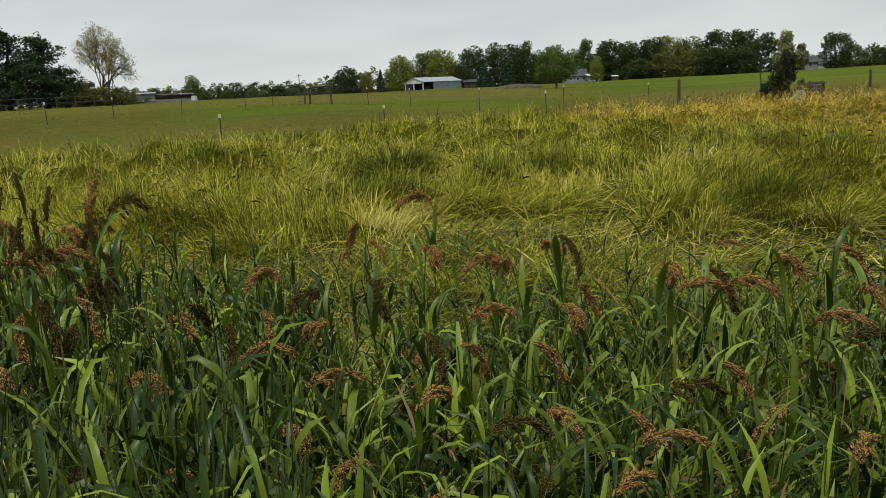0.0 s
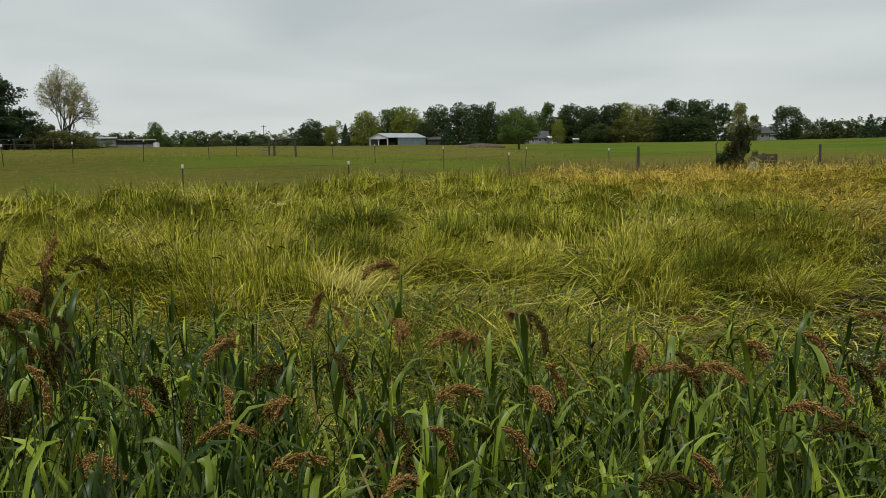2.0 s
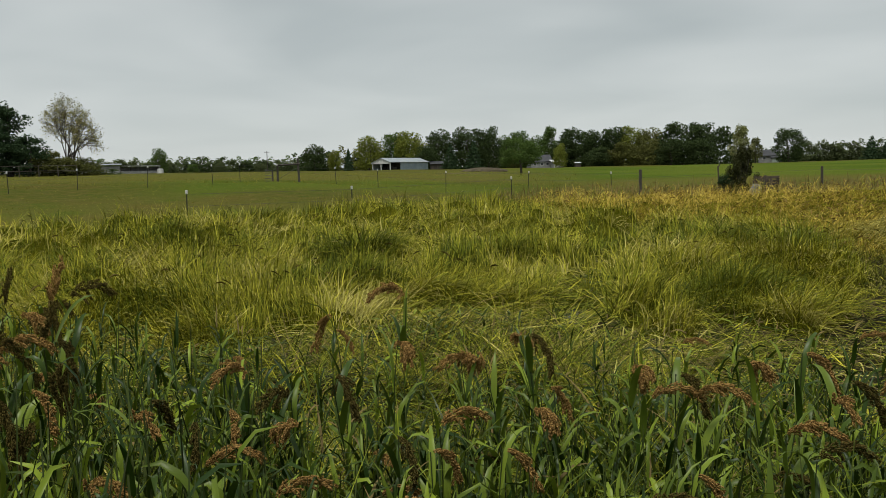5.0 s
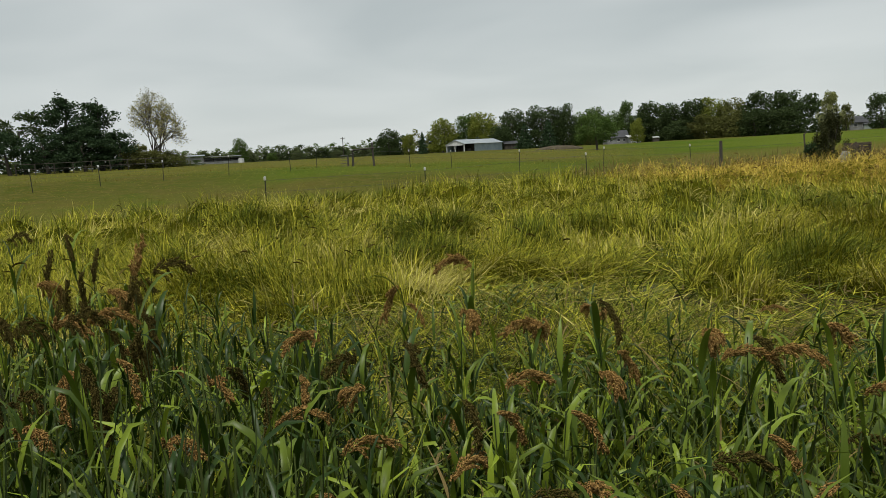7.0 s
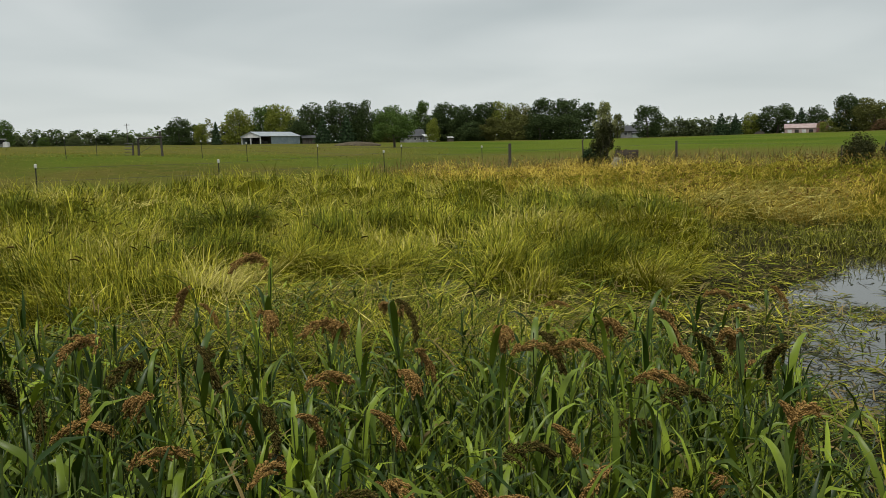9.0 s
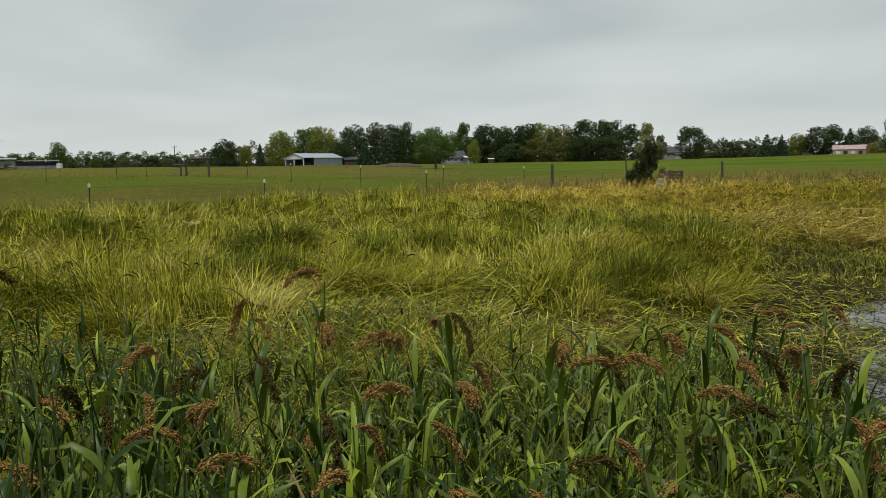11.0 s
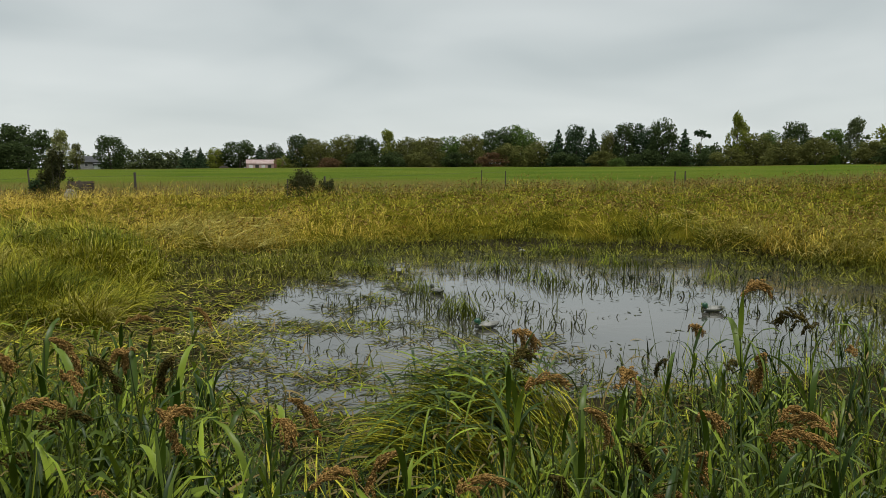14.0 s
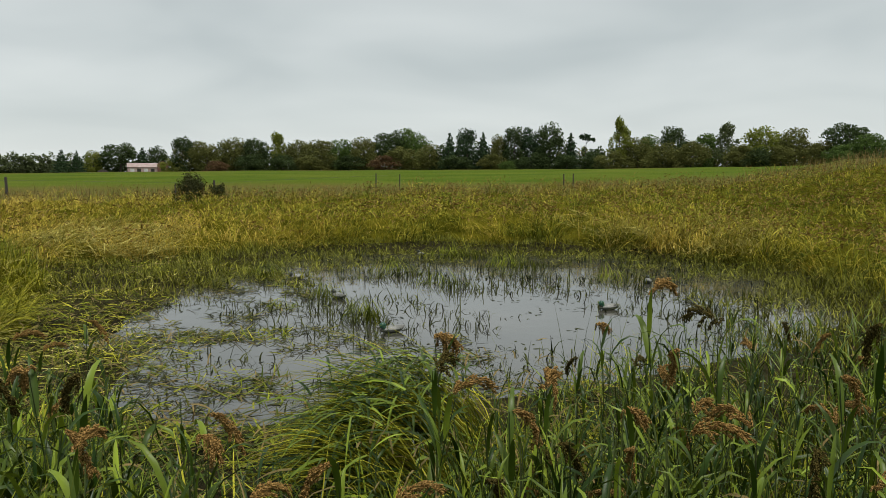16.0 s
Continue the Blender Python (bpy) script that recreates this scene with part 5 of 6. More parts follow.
HOUSE_TREES = (
    ("oak", "green", 8.1, 130, 7.1, 6.4), ("round", "green", 7.0, 360, 16.9, 11), ("round", "green", 7.9, 370, 19.0, 13), ("poplar", "green", 10.2, 370, 20.8, 13),
    ("round", "green", 9.2, 370, 16.8, 14), ("round", "dark", 12.0, 370, 19.5, 19), ("round", "yellow", 10.9, 280, 10.2, 5.6), ("round", "dark", 11.2, 365, 15.0, 14),
    ("round", "olive", 7.6, 345, 10.0, 9),
)
OAK_TREES = (
    ("round", "dark", 13.2, 360, 18.2, 17), ("round", "dark", 14.7, 360, 18.9, 18), ("round", "yellow", 16.0, 360, 18.9, 17), ("round", "olive", 17.2, 355, 18.0, 17),
    ("shrub", "olive", 15.5, 345, 12.2, 17), ("shrub", "olive", 17.1, 345, 13.0, 17), ("oak", "dark", 19.4, 350, 20.3, 20), ("oak", "dark", 21.1, 350, 19.8, 17),
    ("round", "dark", 18.6, 340, 12.6, 16), ("round", "dark", 20.6, 340, 12.4, 18), ("shrub", "dark", 13.6, 345, 10.5, 16), ("poplar", "pale", 23.2, 300, 15.4, 11),
    ("poplar", "olive", 24.1, 300, 11.2, 6.5), ("round", "dark", 26.2, 300, 13.6, 12.6),
)
RED_BARN_TREES = (
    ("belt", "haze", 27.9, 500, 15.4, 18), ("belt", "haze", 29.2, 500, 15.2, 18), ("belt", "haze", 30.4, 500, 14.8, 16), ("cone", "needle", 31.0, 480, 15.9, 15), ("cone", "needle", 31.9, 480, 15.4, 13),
    ("round", "yellow", 32.9, 500, 15.4, 13), ("oak", "dark", 34.5, 500, 20.5, 22), ("cone", "needle", 36.0, 500, 18.4, 17), ("round", "dark", 36.9, 500, 18.4, 14),
    ("round", "dark", 38.7, 430, 20.4, 17), ("shrub", "yellow", 37.6, 430, 9.9, 10), ("belt", "dark", 33.4, 510, 13.0, 18),
)
RUSSET_TREES = (
    ("round", "olive", 40.1, 420, 17.8, 20), ("round", "olive", 42.0, 420, 20.2, 20), ("round", "dark", 43.5, 410, 19.2, 17), ("poplar", "yellow", 45.0, 420, 23.0, 15),
    ("round", "olive", 46.5, 420, 19.2, 18), ("round", "olive", 48.0, 410, 18.8, 20), ("round", "green", 49.5, 420, 19.2, 18), ("shrub", "red", 40.8, 395, 8.6, 14),
    ("shrub", "dark", 43.0, 400, 11.5, 18), ("shrub", "dark", 45.4, 400, 11.8, 18), ("shrub", "olive", 47.3, 400, 11.6, 18), ("shrub", "dark", 50.2, 395, 11.0, 18),
)
PINE_TREES = (
    ("round", "olive", 51.1, 400, 19.9, 18), ("oak", "dark", 53.0, 420, 25.0, 20), ("round", "green", 54.7, 420, 24.6, 22), ("shrub", "olive", 53.9, 380, 15.6, 20),
    ("shrub", "red", 52.7, 375, 10.6, 17), ("round", "olive", 55.9, 390, 15.8, 16), ("cone", "needle", 57.4, 380, 22.4, 14), ("round", "needle", 58.6, 380, 23.0, 13),
    ("cone", "needle", 59.8, 380, 22.4, 14), ("round", "olive", 60.9, 380, 20.2, 10), ("round", "dark", 62.0, 380, 23.6, 14), ("round", "needle", 63.3, 380, 22.8, 13),
    ("round", "dark", 64.6, 370, 25.0, 16),
)
CORNER_TREES = (
    ("cone", "needle", 66.1, 370, 21.6, 13), ("flat_top", "needle", 67.1, 360, 19.8, 8), ("shrub", "dark", 67.8, 355, 11.4, 17), ("shrub", "dark", 57.8, 372, 11.0, 18),
    ("shrub", "olive", 60.5, 370, 11.0, 16), ("shrub", "dark", 63.5, 365, 11.5, 18), ("shrub", "green", 61.6, 355, 8.0, 10), ("shrub", "dark", 65.8, 360, 10.5, 16),
)
EAST_TREES = (
    ("poplar", "yellow", 69.6, 330, 23.8, 13), ("round", "olive", 70.8, 335, 16.2, 16), ("round", "green", 71.5, 340, 17.6, 14), ("round", "dark", 73.2, 340, 20.7, 13),
    ("shrub", "olive", 72.4, 320, 13.8, 18), ("shrub", "olive", 74.4, 320, 14.8, 16), ("round", "green", 75.3, 340, 17.8, 12), ("poplar", "haze", 76.7, 330, 21.2, 13),
    ("round", "yellow", 79.0, 320, 19.2, 18), ("shrub", "olive", 77.6, 300, 12.0, 14), ("round", "olive", 81.0, 310, 17.6, 13), ("shrub", "olive", 82.6, 300, 13.4, 14),
    ("oak", "dark", 84.2, 300, 19.0, 16), ("round", "green", 85.2, 290, 14.2, 13),
)
LAST_TREES = (("shrub", "green", 83.6, 285, 11.0, 13), ("shrub", "olive", 69.0, 325, 11.0, 15), ("round", "green", 87.5, 290, 15.0, 14), ("shrub", "olive", 80.2, 300, 11.5, 14), ("shrub", "dark", 78.6, 300, 11.0, 13))

WHERE = (
    (WEST_TREES, "beside a low corral"), (LOW_TREES, "on the far low skyline"), (BARN_TREES, "behind a pale blue pole barn"), (HOUSE_TREES, "near a grey farmhouse"), (OAK_TREES, "in a wood beyond the green crop"),
    (RED_BARN_TREES, "behind a red barn"), (RUSSET_TREES, "in an autumn wood beyond the crop"), (PINE_TREES, "in a mixed wood beyond the crop"), (CORNER_TREES, "in a mixed wood beyond the crop"),
    (EAST_TREES, "along the edge of the crop"), (LAST_TREES, "along the edge of the crop"),
)
for table, where in WHERE:
    for k, row in enumerate(table):
        tree(*row, variant=k + len(where), where=where)

# thickets under and behind the woods: from, to, distance, top, colours, where
THICKETS = (
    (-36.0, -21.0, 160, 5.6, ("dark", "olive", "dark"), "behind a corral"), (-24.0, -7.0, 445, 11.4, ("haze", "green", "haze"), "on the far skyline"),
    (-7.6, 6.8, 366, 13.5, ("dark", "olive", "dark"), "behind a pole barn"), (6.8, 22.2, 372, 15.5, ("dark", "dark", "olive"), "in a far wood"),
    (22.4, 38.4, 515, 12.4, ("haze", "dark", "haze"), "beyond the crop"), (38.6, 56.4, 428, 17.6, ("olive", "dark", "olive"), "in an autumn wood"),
    (56.6, 69.4, 388, 17.0, ("dark", "dark", "olive"), "in a mixed wood"), (69.4, 90.0, 342, 14.8, ("olive", "dark", "green"), "edging the crop"),
)
for a0, a1, dist, top, colours, where in THICKETS:
    count = round((a1 - a0) * dist * 0.01745 / (9 if a0 < -23 and dist > 400 else 12))
    for k in range(count):
        tree("belt", colours[k % 3], a0 + (a1 - a0) * (k + 0.5) / count, dist + 3 * (k % 3), top + 1.3 * math.sin(k * 2.1), 15.5, variant=k, where=where, sink=1.0)


def bare_tree():
    """The tall tree with several stems and few leaves left."""
    az, dist = -22.9, 125.0
    x, y = dist * math.sin(radians(az)), dist * math.cos(radians(az))
    z0 = float(ground_z(x, y))
    ob = thing("bare_tree", pose(x, y, z0), "tall many-stemmed tree with thin brown autumn leaves", "tree")
    rng = random.Random(12)
    bm, tips = bmesh.new(), []

    def grow(p, d, length, r, depth):
        q = p + d * length
        rod(bm, p, q, r, r * 0.72, 6 if depth < 2 else 4)
        if depth >= 1:
            tips.append(q)
        if depth == 6:
            return
        for _ in range(2 if depth < 1 else rng.choice((2, 3))):
            e = d + Vector((rng.gauss(0, 0.5), rng.gauss(0, 0.5), rng.gauss(0.02, 0.3)))
            grow(q, e.normalized(), length * rng.uniform(0.66, 0.9), r * 0.64, depth + 1)

    for a, tilt in ((0.3, 0.16), (2.3, 0.30), (4.2, 0.22), (5.4, 0.34), (3.3, 0.04), (1.3, 0.40)):
        grow(Vector((0.3 * math.cos(a), 0.3 * math.sin(a), -0.2)), Vector((math.cos(a) * tilt, math.sin(a) * tilt, 1)).normalized(), 2.9, 0.19, 0)
    me = bpy.data.meshes.new("trunk")
    bm.to_mesh(me)
    bm.free()
    me.materials.append(M_BARK)
    zs = np.empty(len(me.vertices) * 3, dtype=np.float32)
    me.vertices.foreach_get("co", zs)
    co = zs.reshape(-1, 3)
    f = np.array([6.1 / (np.percentile(co[:, 0], 99.5) - np.percentile(co[:, 0], 0.5)), 0, 11.1 / np.percentile(co[:, 2], 99.8)])
    f[1] = f[0]
    me.vertices.foreach_set("co", np.ascontiguousarray(co * f, dtype=np.float32).ravel())
    mesh_part("trunk", me, ob)
    g = np.random.default_rng(3)
    t = np.array([list(p) for p in tips]) * f
    k = g.choice(g.choice(len(t), len(t) // 4, replace=False), 6800)
    c = t[k] + g.normal(0, 0.26, (len(k), 3))
    v, q = cards(c, g.normal(0, 1, c.shape), 0.10, g)
    mesh_part("crown", mesh_np("crown", v, q, CROWN["sparse"]), ob, "thin brown and yellow leaves")


bare_tree()


def bush(name, x, y, wide, high, colour, label, seed, n=3400, size=0.05):
    """A close shrub: stems and small leaves in upright sprays."""
    rng = np.random.default_rng(seed)
    z = float(ground_z(x, y)) - 0.05
    ob = thing(name, pose(x, y, z), label, "shrub")
    bm = bmesh.new()
    r2 = random.Random(seed)
    lobes = []
    for k in range(48):
        a, f = r2.uniform(0, 6.28), r2.uniform(0, 1) ** 0.8
        hgt = high * (0.10 + 0.84 * f) * r2.uniform(0.8, 1.05)
        w = wide / 2 * (1.0 - 0.5 * f * f) * r2.uniform(0.2, 1.0)
        e = Vector((w * math.cos(a), w * math.sin(a), hgt))
        rod(bm, (0.1 * math.cos(a), 0.1 * math.sin(a), 0), e, 0.02, 0.006, 4)
        s = wide * r2.uniform(0.06, 0.13)
        lobes.append((tuple(e), (s, s, s * 2.0)))
    part("stems", bm, M_BARK, ob)
    v, q = lobed(lobes, n, size, rng, 0.1)
    mesh_part("foliage", mesh_np("foliage", v, q, CROWN[colour]), ob)


bush("juniper", 15.6, 36.7, 1.75, 2.35, "juniper", "tall brownish juniper bush in the golden millet", 3, 11000, 0.036)
bush("juniper", 15.0, 36.9, 1.1, 1.0, "needle", "low dark juniper bush beside a taller one", 4, 1600)
bush("shrub", 22.45, 27.4, 2.1, 1.45, "juniper", "round dark green shrub in the golden millet", 5, 8000, 0.036)
bush("shrub", 23.5, 26.8, 1.15, 1.15, "juniper", "small dark green shrub beside a larger one", 6, 3500, 0.036)


# ---- buildings ----
def slab(name, corners, thick, mat, parent, label=""):
    """A flat panel through four corners with a thickness."""
    bm = bmesh.new()
    f = bm.faces.new([bm.verts.new(c) for c in corners])
    bm.normal_update()
    made = bmesh.ops.extrude_face_region(bm, geom=[f])
    nrm = f.normal.copy()
    bmesh.ops.translate(bm, vec=-nrm * thick, verts=[g for g in made["geom"] if isinstance(g, bmesh.types.BMVert)])
    bmesh.ops.recalc_face_normals(bm, faces=bm.faces)
    return part(name, bm, mat, parent, label)


def block(name, lo, hi, mat, parent, label="", bevel=0.0):
    lo, hi = Vector(lo), Vector(hi)
    return part(name, box(bmesh.new(), hi - lo, Matrix.Translation((lo + hi) / 2), bevel), mat, parent, label)


def gable(name, x, w, eave, peak, mat, parent, thick=0.15, label=""):
    """An upright gable wall across y at a given x."""
    bm = bmesh.new()
    pts = [(x, 0, 0), (x, w, 0), (x, w, eave), (x, w / 2, peak), (x, 0, eave)]
    f = bm.faces.new([bm.verts.new(c) for c in pts])
    made = bmesh.ops.extrude_face_region(bm, geom=[f])
    bmesh.ops.translate(bm, vec=(thick, 0, 0), verts=[g for g in made["geom"] if isinstance(g, bmesh.types.BMVert)])
    bmesh.ops.recalc_face_normals(bm, faces=bm.faces)
    return part(name, bm, mat, parent, label)


def spot_at(az, dist, turn):
    x, y = dist * math.sin(radians(az)), dist * math.cos(radians(az))
    return pose(x, y, float(ground_z(x, y)) - 0.05, 0, 0, turn)


def roofs(ob, length, w, eave, peak, mat, over=0.4, thick=0.12, x0=0.0):
    s = (peak - eave) / (w / 2)
    for sign in (0, 1):
        ye, yr = (-over, w / 2) if sign == 0 else (w + over, w / 2)
        slab("roof", [(x0 - over, ye, eave - over * s + 0.12), (x0 + length + over, ye, eave - over * s + 0.12), (x0 + length + over, yr, peak + 0.12), (x0 - over, yr, peak + 0.12)], thick, mat, ob)


def pole_barn():
    ob = thing("pole_barn", spot_at(-1.4, 300, 50.7), "pale blue pole barn with an open white-trimmed gable end", "barn")
    L, W, E, P = 23.4, 9.2, 2.9, 4.5
    block("side_wall", (6.0, 0, 0), (L, 0.15, E), M_BLUE, ob, "pale blue metal side wall")
    block("back_wall", (0, W - 0.15, 0), (L, W, E), M_BLUE, ob)
    gable("end_wall", L - 0.15, W, E, P, M_BLUE, ob)
    gable("partition", 6.0, W, E, P, M_DARK, ob)
    roofs(ob, L, W, E, P, M_TIN)
    for y in (0.0, W / 2, W - 0.3):
        block("post", (0, y, 0), (0.35, y + 0.35, E), M_WHITE, ob)
    bm = bmesh.new()
    f = bm.faces.new([bm.verts.new(c) for c in ((0, -0.3, E - 0.45), (0, W + 0.3, E - 0.45), (0, W + 0.3, E), (0, W / 2, P + 0.1), (0, -0.3, E))])
    made = bmesh.ops.extrude_face_region(bm, geom=[f])
    bmesh.ops.translate(bm, vec=(-0.12, 0, 0), verts=[g for g in made["geom"] if isinstance(g, bmesh.types.BMVert)])
    part("fascia", bm, M_WHITE, ob, "white painted gable board")
    for k in range(4):
        block("stored_crate", (3.0, 1.0 + k * 1.9, 0), (5.2, 2.4 + k * 1.9, 1.1 + 0.3 * (k % 2)), M_DARK, ob)


def low_shed():
    ob = thing("low_shed", spot_at(-21.1, 262, 20.5), "long low grey cattle shed with dark open bays", "shed")
    L, D = 17.0, 5.0
    block("back_wall", (0, D - 0.15, 0), (L, D, 2.0), M_GREY, ob)
    block("front_wall", (0, 0, 0), (5.5, 0.15, 2.3), M_GREY, ob, "grey boarded bay")
    block("end_wall", (0, 0.15, 0), (0.15, D - 0.15, 2.1), M_GREY, ob)
    block("end_wall", (L - 0.15, 0.15, 0), (L, D - 0.15, 2.1), M_GREY, ob)
    block("low_front", (5.6, 0, 0), (L, 0.12, 0.8), M_GREY, ob)
    for k in range(5):
        block("post", (5.7 + k * 2.7, -0.02, 0.8), (5.9 + k * 2.7, 0.2, 2.0), M_WOOD, ob)
    slab("roof", [(-0.3, -0.5, 2.75), (6.0, -0.5, 2.75), (6.0, D + 0.2, 3.1), (-0.3, D + 0.2, 3.1)], 0.12, M_TIN, ob)
    slab("roof", [(6.0, -0.5, 2.3), (L + 0.3, -0.5, 2.1), (L + 0.3, D + 0.2, 2.3), (6.0, D + 0.2, 2.4)], 0.12, M_GREY, ob)
    tank = thing("water_tank", spot_at(-17.35, 262, 0), "white plastic water tank beside a low shed", "tank")
    bm = bmesh.new()
    bmesh.ops.create_cone(bm, cap_ends=True, segments=16, radius1=0.95, radius2=0.9, depth=1.6, matrix=pose(0, 0, 0.85))
    bmesh.ops.bevel(bm, geom=[e for e in bm.edges if abs(e.verts[0].co.z - e.verts[1].co.z) < 0.01], offset=0.12, segments=2, affect="EDGES")
    part("tank_body", bm, M_WHITE, tank)
    part("lid", rod(bmesh.new(), (0, 0, 1.64), (0, 0, 1.78), 0.3, 0.25, 12), M_GREY, tank)
    roof_ = thing("sheet_stack", spot_at(-22.0, 262, 10), "low white tarpaulin-covered heap beside a shed", "tarpaulin")
    bm = bmesh.new()
    bmesh.ops.create_uvsphere(bm, u_segments=14, v_segments=8, radius=1.0, matrix=Matrix.Diagonal((1.6, 1.0, 0.85, 1)))
    part("cover", bm, M_WHITE, roof_)


def house(name, m, L, W, E, P, wall, roof_mat, label, windows, chimney=True):
    ob = thing(name, m, label, "house")
    block("front_wall", (0, 0, 0), (L, 0.2, E), wall, ob)
    block("back_wall", (0, W - 0.2, 0), (L, W, E), wall, ob)
    gable("end_wall", 0, W, E, P, wall, ob, 0.2)
    gable("end_wall", L - 0.2, W, E, P, wall, ob, 0.2)
    roofs(ob, L, W, E, P, roof_mat)
    for x, z in windows:
        fr = block("window", (x, -0.06, z), (x + 1.3, 0.0, z + 1.2), M_WHITE, ob)
        block("pane", (x + 0.12, -0.09, z + 0.12), (x + 1.18, -0.06, z + 1.08), M_GLASS, fr)
    if chimney:
        block("chimney", (L * 0.3, W / 2 - 0.4, P - 0.4), (L * 0.3 + 0.7, W / 2 + 0.4, P + 0.8), M_RED, ob)
    return ob


def farm_buildings():
    house("farmhouse", spot_at(8.8, 335, 4), 9.0, 8, 2.7, 5.4, M_GREY, M_SHINGLE, "single-storey grey farmhouse under trees", ((1.2, 1.0), (4.2, 1.0), (6.6, 1.0)))
    g = thing("garage", spot_at(10.35, 332, 2), "white garage with a pale roof beside a farmhouse", "garage")
    block("wall", (0, 0, 0), (4.6, 5, 2.4), M_GREY, g)
    slab("roof", [(-0.4, -0.6, 2.5), (5.0, -0.6, 2.5), (5.0, 5.3, 3.4), (-0.4, 5.3, 3.4)], 0.15, M_WHITE, g)
    block("garage_door", (0.8, -0.06, 0), (3.6, 0.0, 2.0), M_WHITE, g)
    h2 = house("farmhouse", spot_at(24.3, 310, -24), 6.2, 7, 2.7, 4.7, M_GREY, M_SHINGLE, "dark-roofed farmhouse with a pale green lean-to", ((1.2, 1.2), (3.8, 1.2)), False)
    block("lean_to", (4.4, -2.2, 0), (7.6, 0.0, 1.8), M_MINT, h2, "pale green lean-to")
    slab("lean_to_roof", [(4.2, -2.5, 1.85), (7.9, -2.5, 1.85), (7.9, 0.1, 2.4), (4.2, 0.1, 2.4)], 0.12, M_SHINGLE, h2)
    s = thing("small_shed", spot_at(12.0, 318, 0), "small white-roofed shed at the edge of a wood", "shed")
    block("wall", (0, 0, 0), (2.2, 2, 1.6), M_WOOD, s)
    slab("roof", [(-0.2, -0.3, 1.75), (2.4, -0.3, 1.75), (2.4, 2.2, 2.1), (-0.2, 2.2, 2.1)], 0.1, M_WHITE, s)
    s = thing("small_shed", spot_at(1.55, 330, 10), "small brown shed behind a pole barn", "shed")
    block("wall", (0, 0, 0), (5.2, 4, 2.4), M_WOOD, s)
    roofs(s, 5.2, 4, 2.4, 3.4, M_SHINGLE)
    r = thing("red_barn", spot_at(35.0, 480, -34.8), "faded red barn with a long low pinkish roof", "barn")
    block("low_wing", (0, 0, 0), (16.0, 7, 3.1), M_PINK, r, "pale red wall of the low wing")
    roofs(r, 16.0, 7, 3.1, 5.3, M_PINK, 0.3)
    # the dark panels carry the shade of open doorways in their colour
    for k in range(4):
        block("doorway", (1.5 + k * 3.6, -0.06, 0), (3.6 + k * 3.6, 0.0, 2.3), M_DARK if k % 2 else M_WHITE, r)
    bm = bmesh.new()
    w = 6.0
    pts = [(16.0, -1, 0), (16.0 + w, -1, 0), (16.0 + w, -1, 4.2), (15.4 + w, -1, 5.6), (16.0 + w / 2, -1, 6.6), (16.6, -1, 5.6), (16.0, -1, 4.2)]
    f = bm.faces.new([bm.verts.new(c) for c in pts])
    made = bmesh.ops.extrude_face_region(bm, geom=[f])
    bmesh.ops.translate(bm, vec=(0, 9, 0), verts=[v for v in made["geom"] if isinstance(v, bmesh.types.BMVert)])
    bmesh.ops.recalc_face_normals(bm, faces=bm.faces)
    part("gambrel_barn", bm, M_RED, r, "dark red gambrel-roofed block")
    block("barn_door", (17.8, -1.08, 0), (20.2, -1.0, 3.0), M_DARK, r)
    s = thing("small_shed", spot_at(33.1, 470, -33), "small brown shed with a curved roof at the crop's edge", "shed")
    bm = bmesh.new()
    bmesh.ops.create_cone(bm, cap_ends=True, segments=20, radius1=3.0, radius2=3.0, depth=5, matrix=Matrix.Diagonal((1, 1, 0.62, 1)) @ pose(3, 2, 0.4, 90))
    part("shell", bm, M_WOOD, s)
    p = thing("utility_pole", spot_at(-10.15, 350, 0), "wooden utility pole with a crossarm", "utility pole")
    part("pole", rod(bmesh.new(), (0, 0, -0.5), (0, 0, 9.2), 0.2, 0.14), M_WOOD, p)
    part("crossarm", box(bmesh.new(), (2.2, 0.14, 0.16), pose(0, 0, 8.6)), M_WOOD, p)
    for x in (-0.9, 0.0, 0.9):
        part("insulator", rod(bmesh.new(), (x, 0, 8.68), (x, 0, 8.95), 0.07, 0.05), M_GREY, p)
    md = thing("earth_bank", spot_at(5.4, 150, -5), "low grassy earth bank in the pasture", "earth bank")
    g2 = np.random.default_rng(8)
    bm = bmesh.new()
    bmesh.ops.create_uvsphere(bm, u_segments=24, v_segments=10, radius=1.0, matrix=Matrix.Diagonal((4.6, 1.4, 0.75, 1)))
    for v in bm.verts:
        v.co += Vector(g2.normal(0, 0.06, 3))
    part("soil", bm, surface("bare_earth", (0.060, 0.045, 0.028), (0.130, 0.105, 0.060), 0.95, 1.5, 12.0), md)


pole_barn()
low_shed()
farm_buildings()


# ---- fences ----
def t_post(parent, x, y, top, lean=0.0):
    z = float(ground_z(x, y))
    bm = bmesh.new()
    box(bm, (0.035, 0.012, top - z + 0.1), pose(0, 0, (top - z) / 2 - 0.05))
    box(bm, (0.010, 0.040, top - z + 0.1), pose(0, 0.02, (top - z) / 2 - 0.05))
    for k in range(6):
        box(bm, (0.02, 0.02, 0.014), pose(0, -0.012, (top - z) * (0.35 + 0.1 * k)))
    p = part("post", bm, M_POST, parent, "dark steel T-post")
    p.matrix_basis = pose(x, y, z, 0, lean, 0)
    part("cap", box(bmesh.new(), (0.075, 0.075, 0.13), pose(0, 0, top - z - 0.03), 0.015), M_CAP, p, "white plastic insulator cap")
    return p


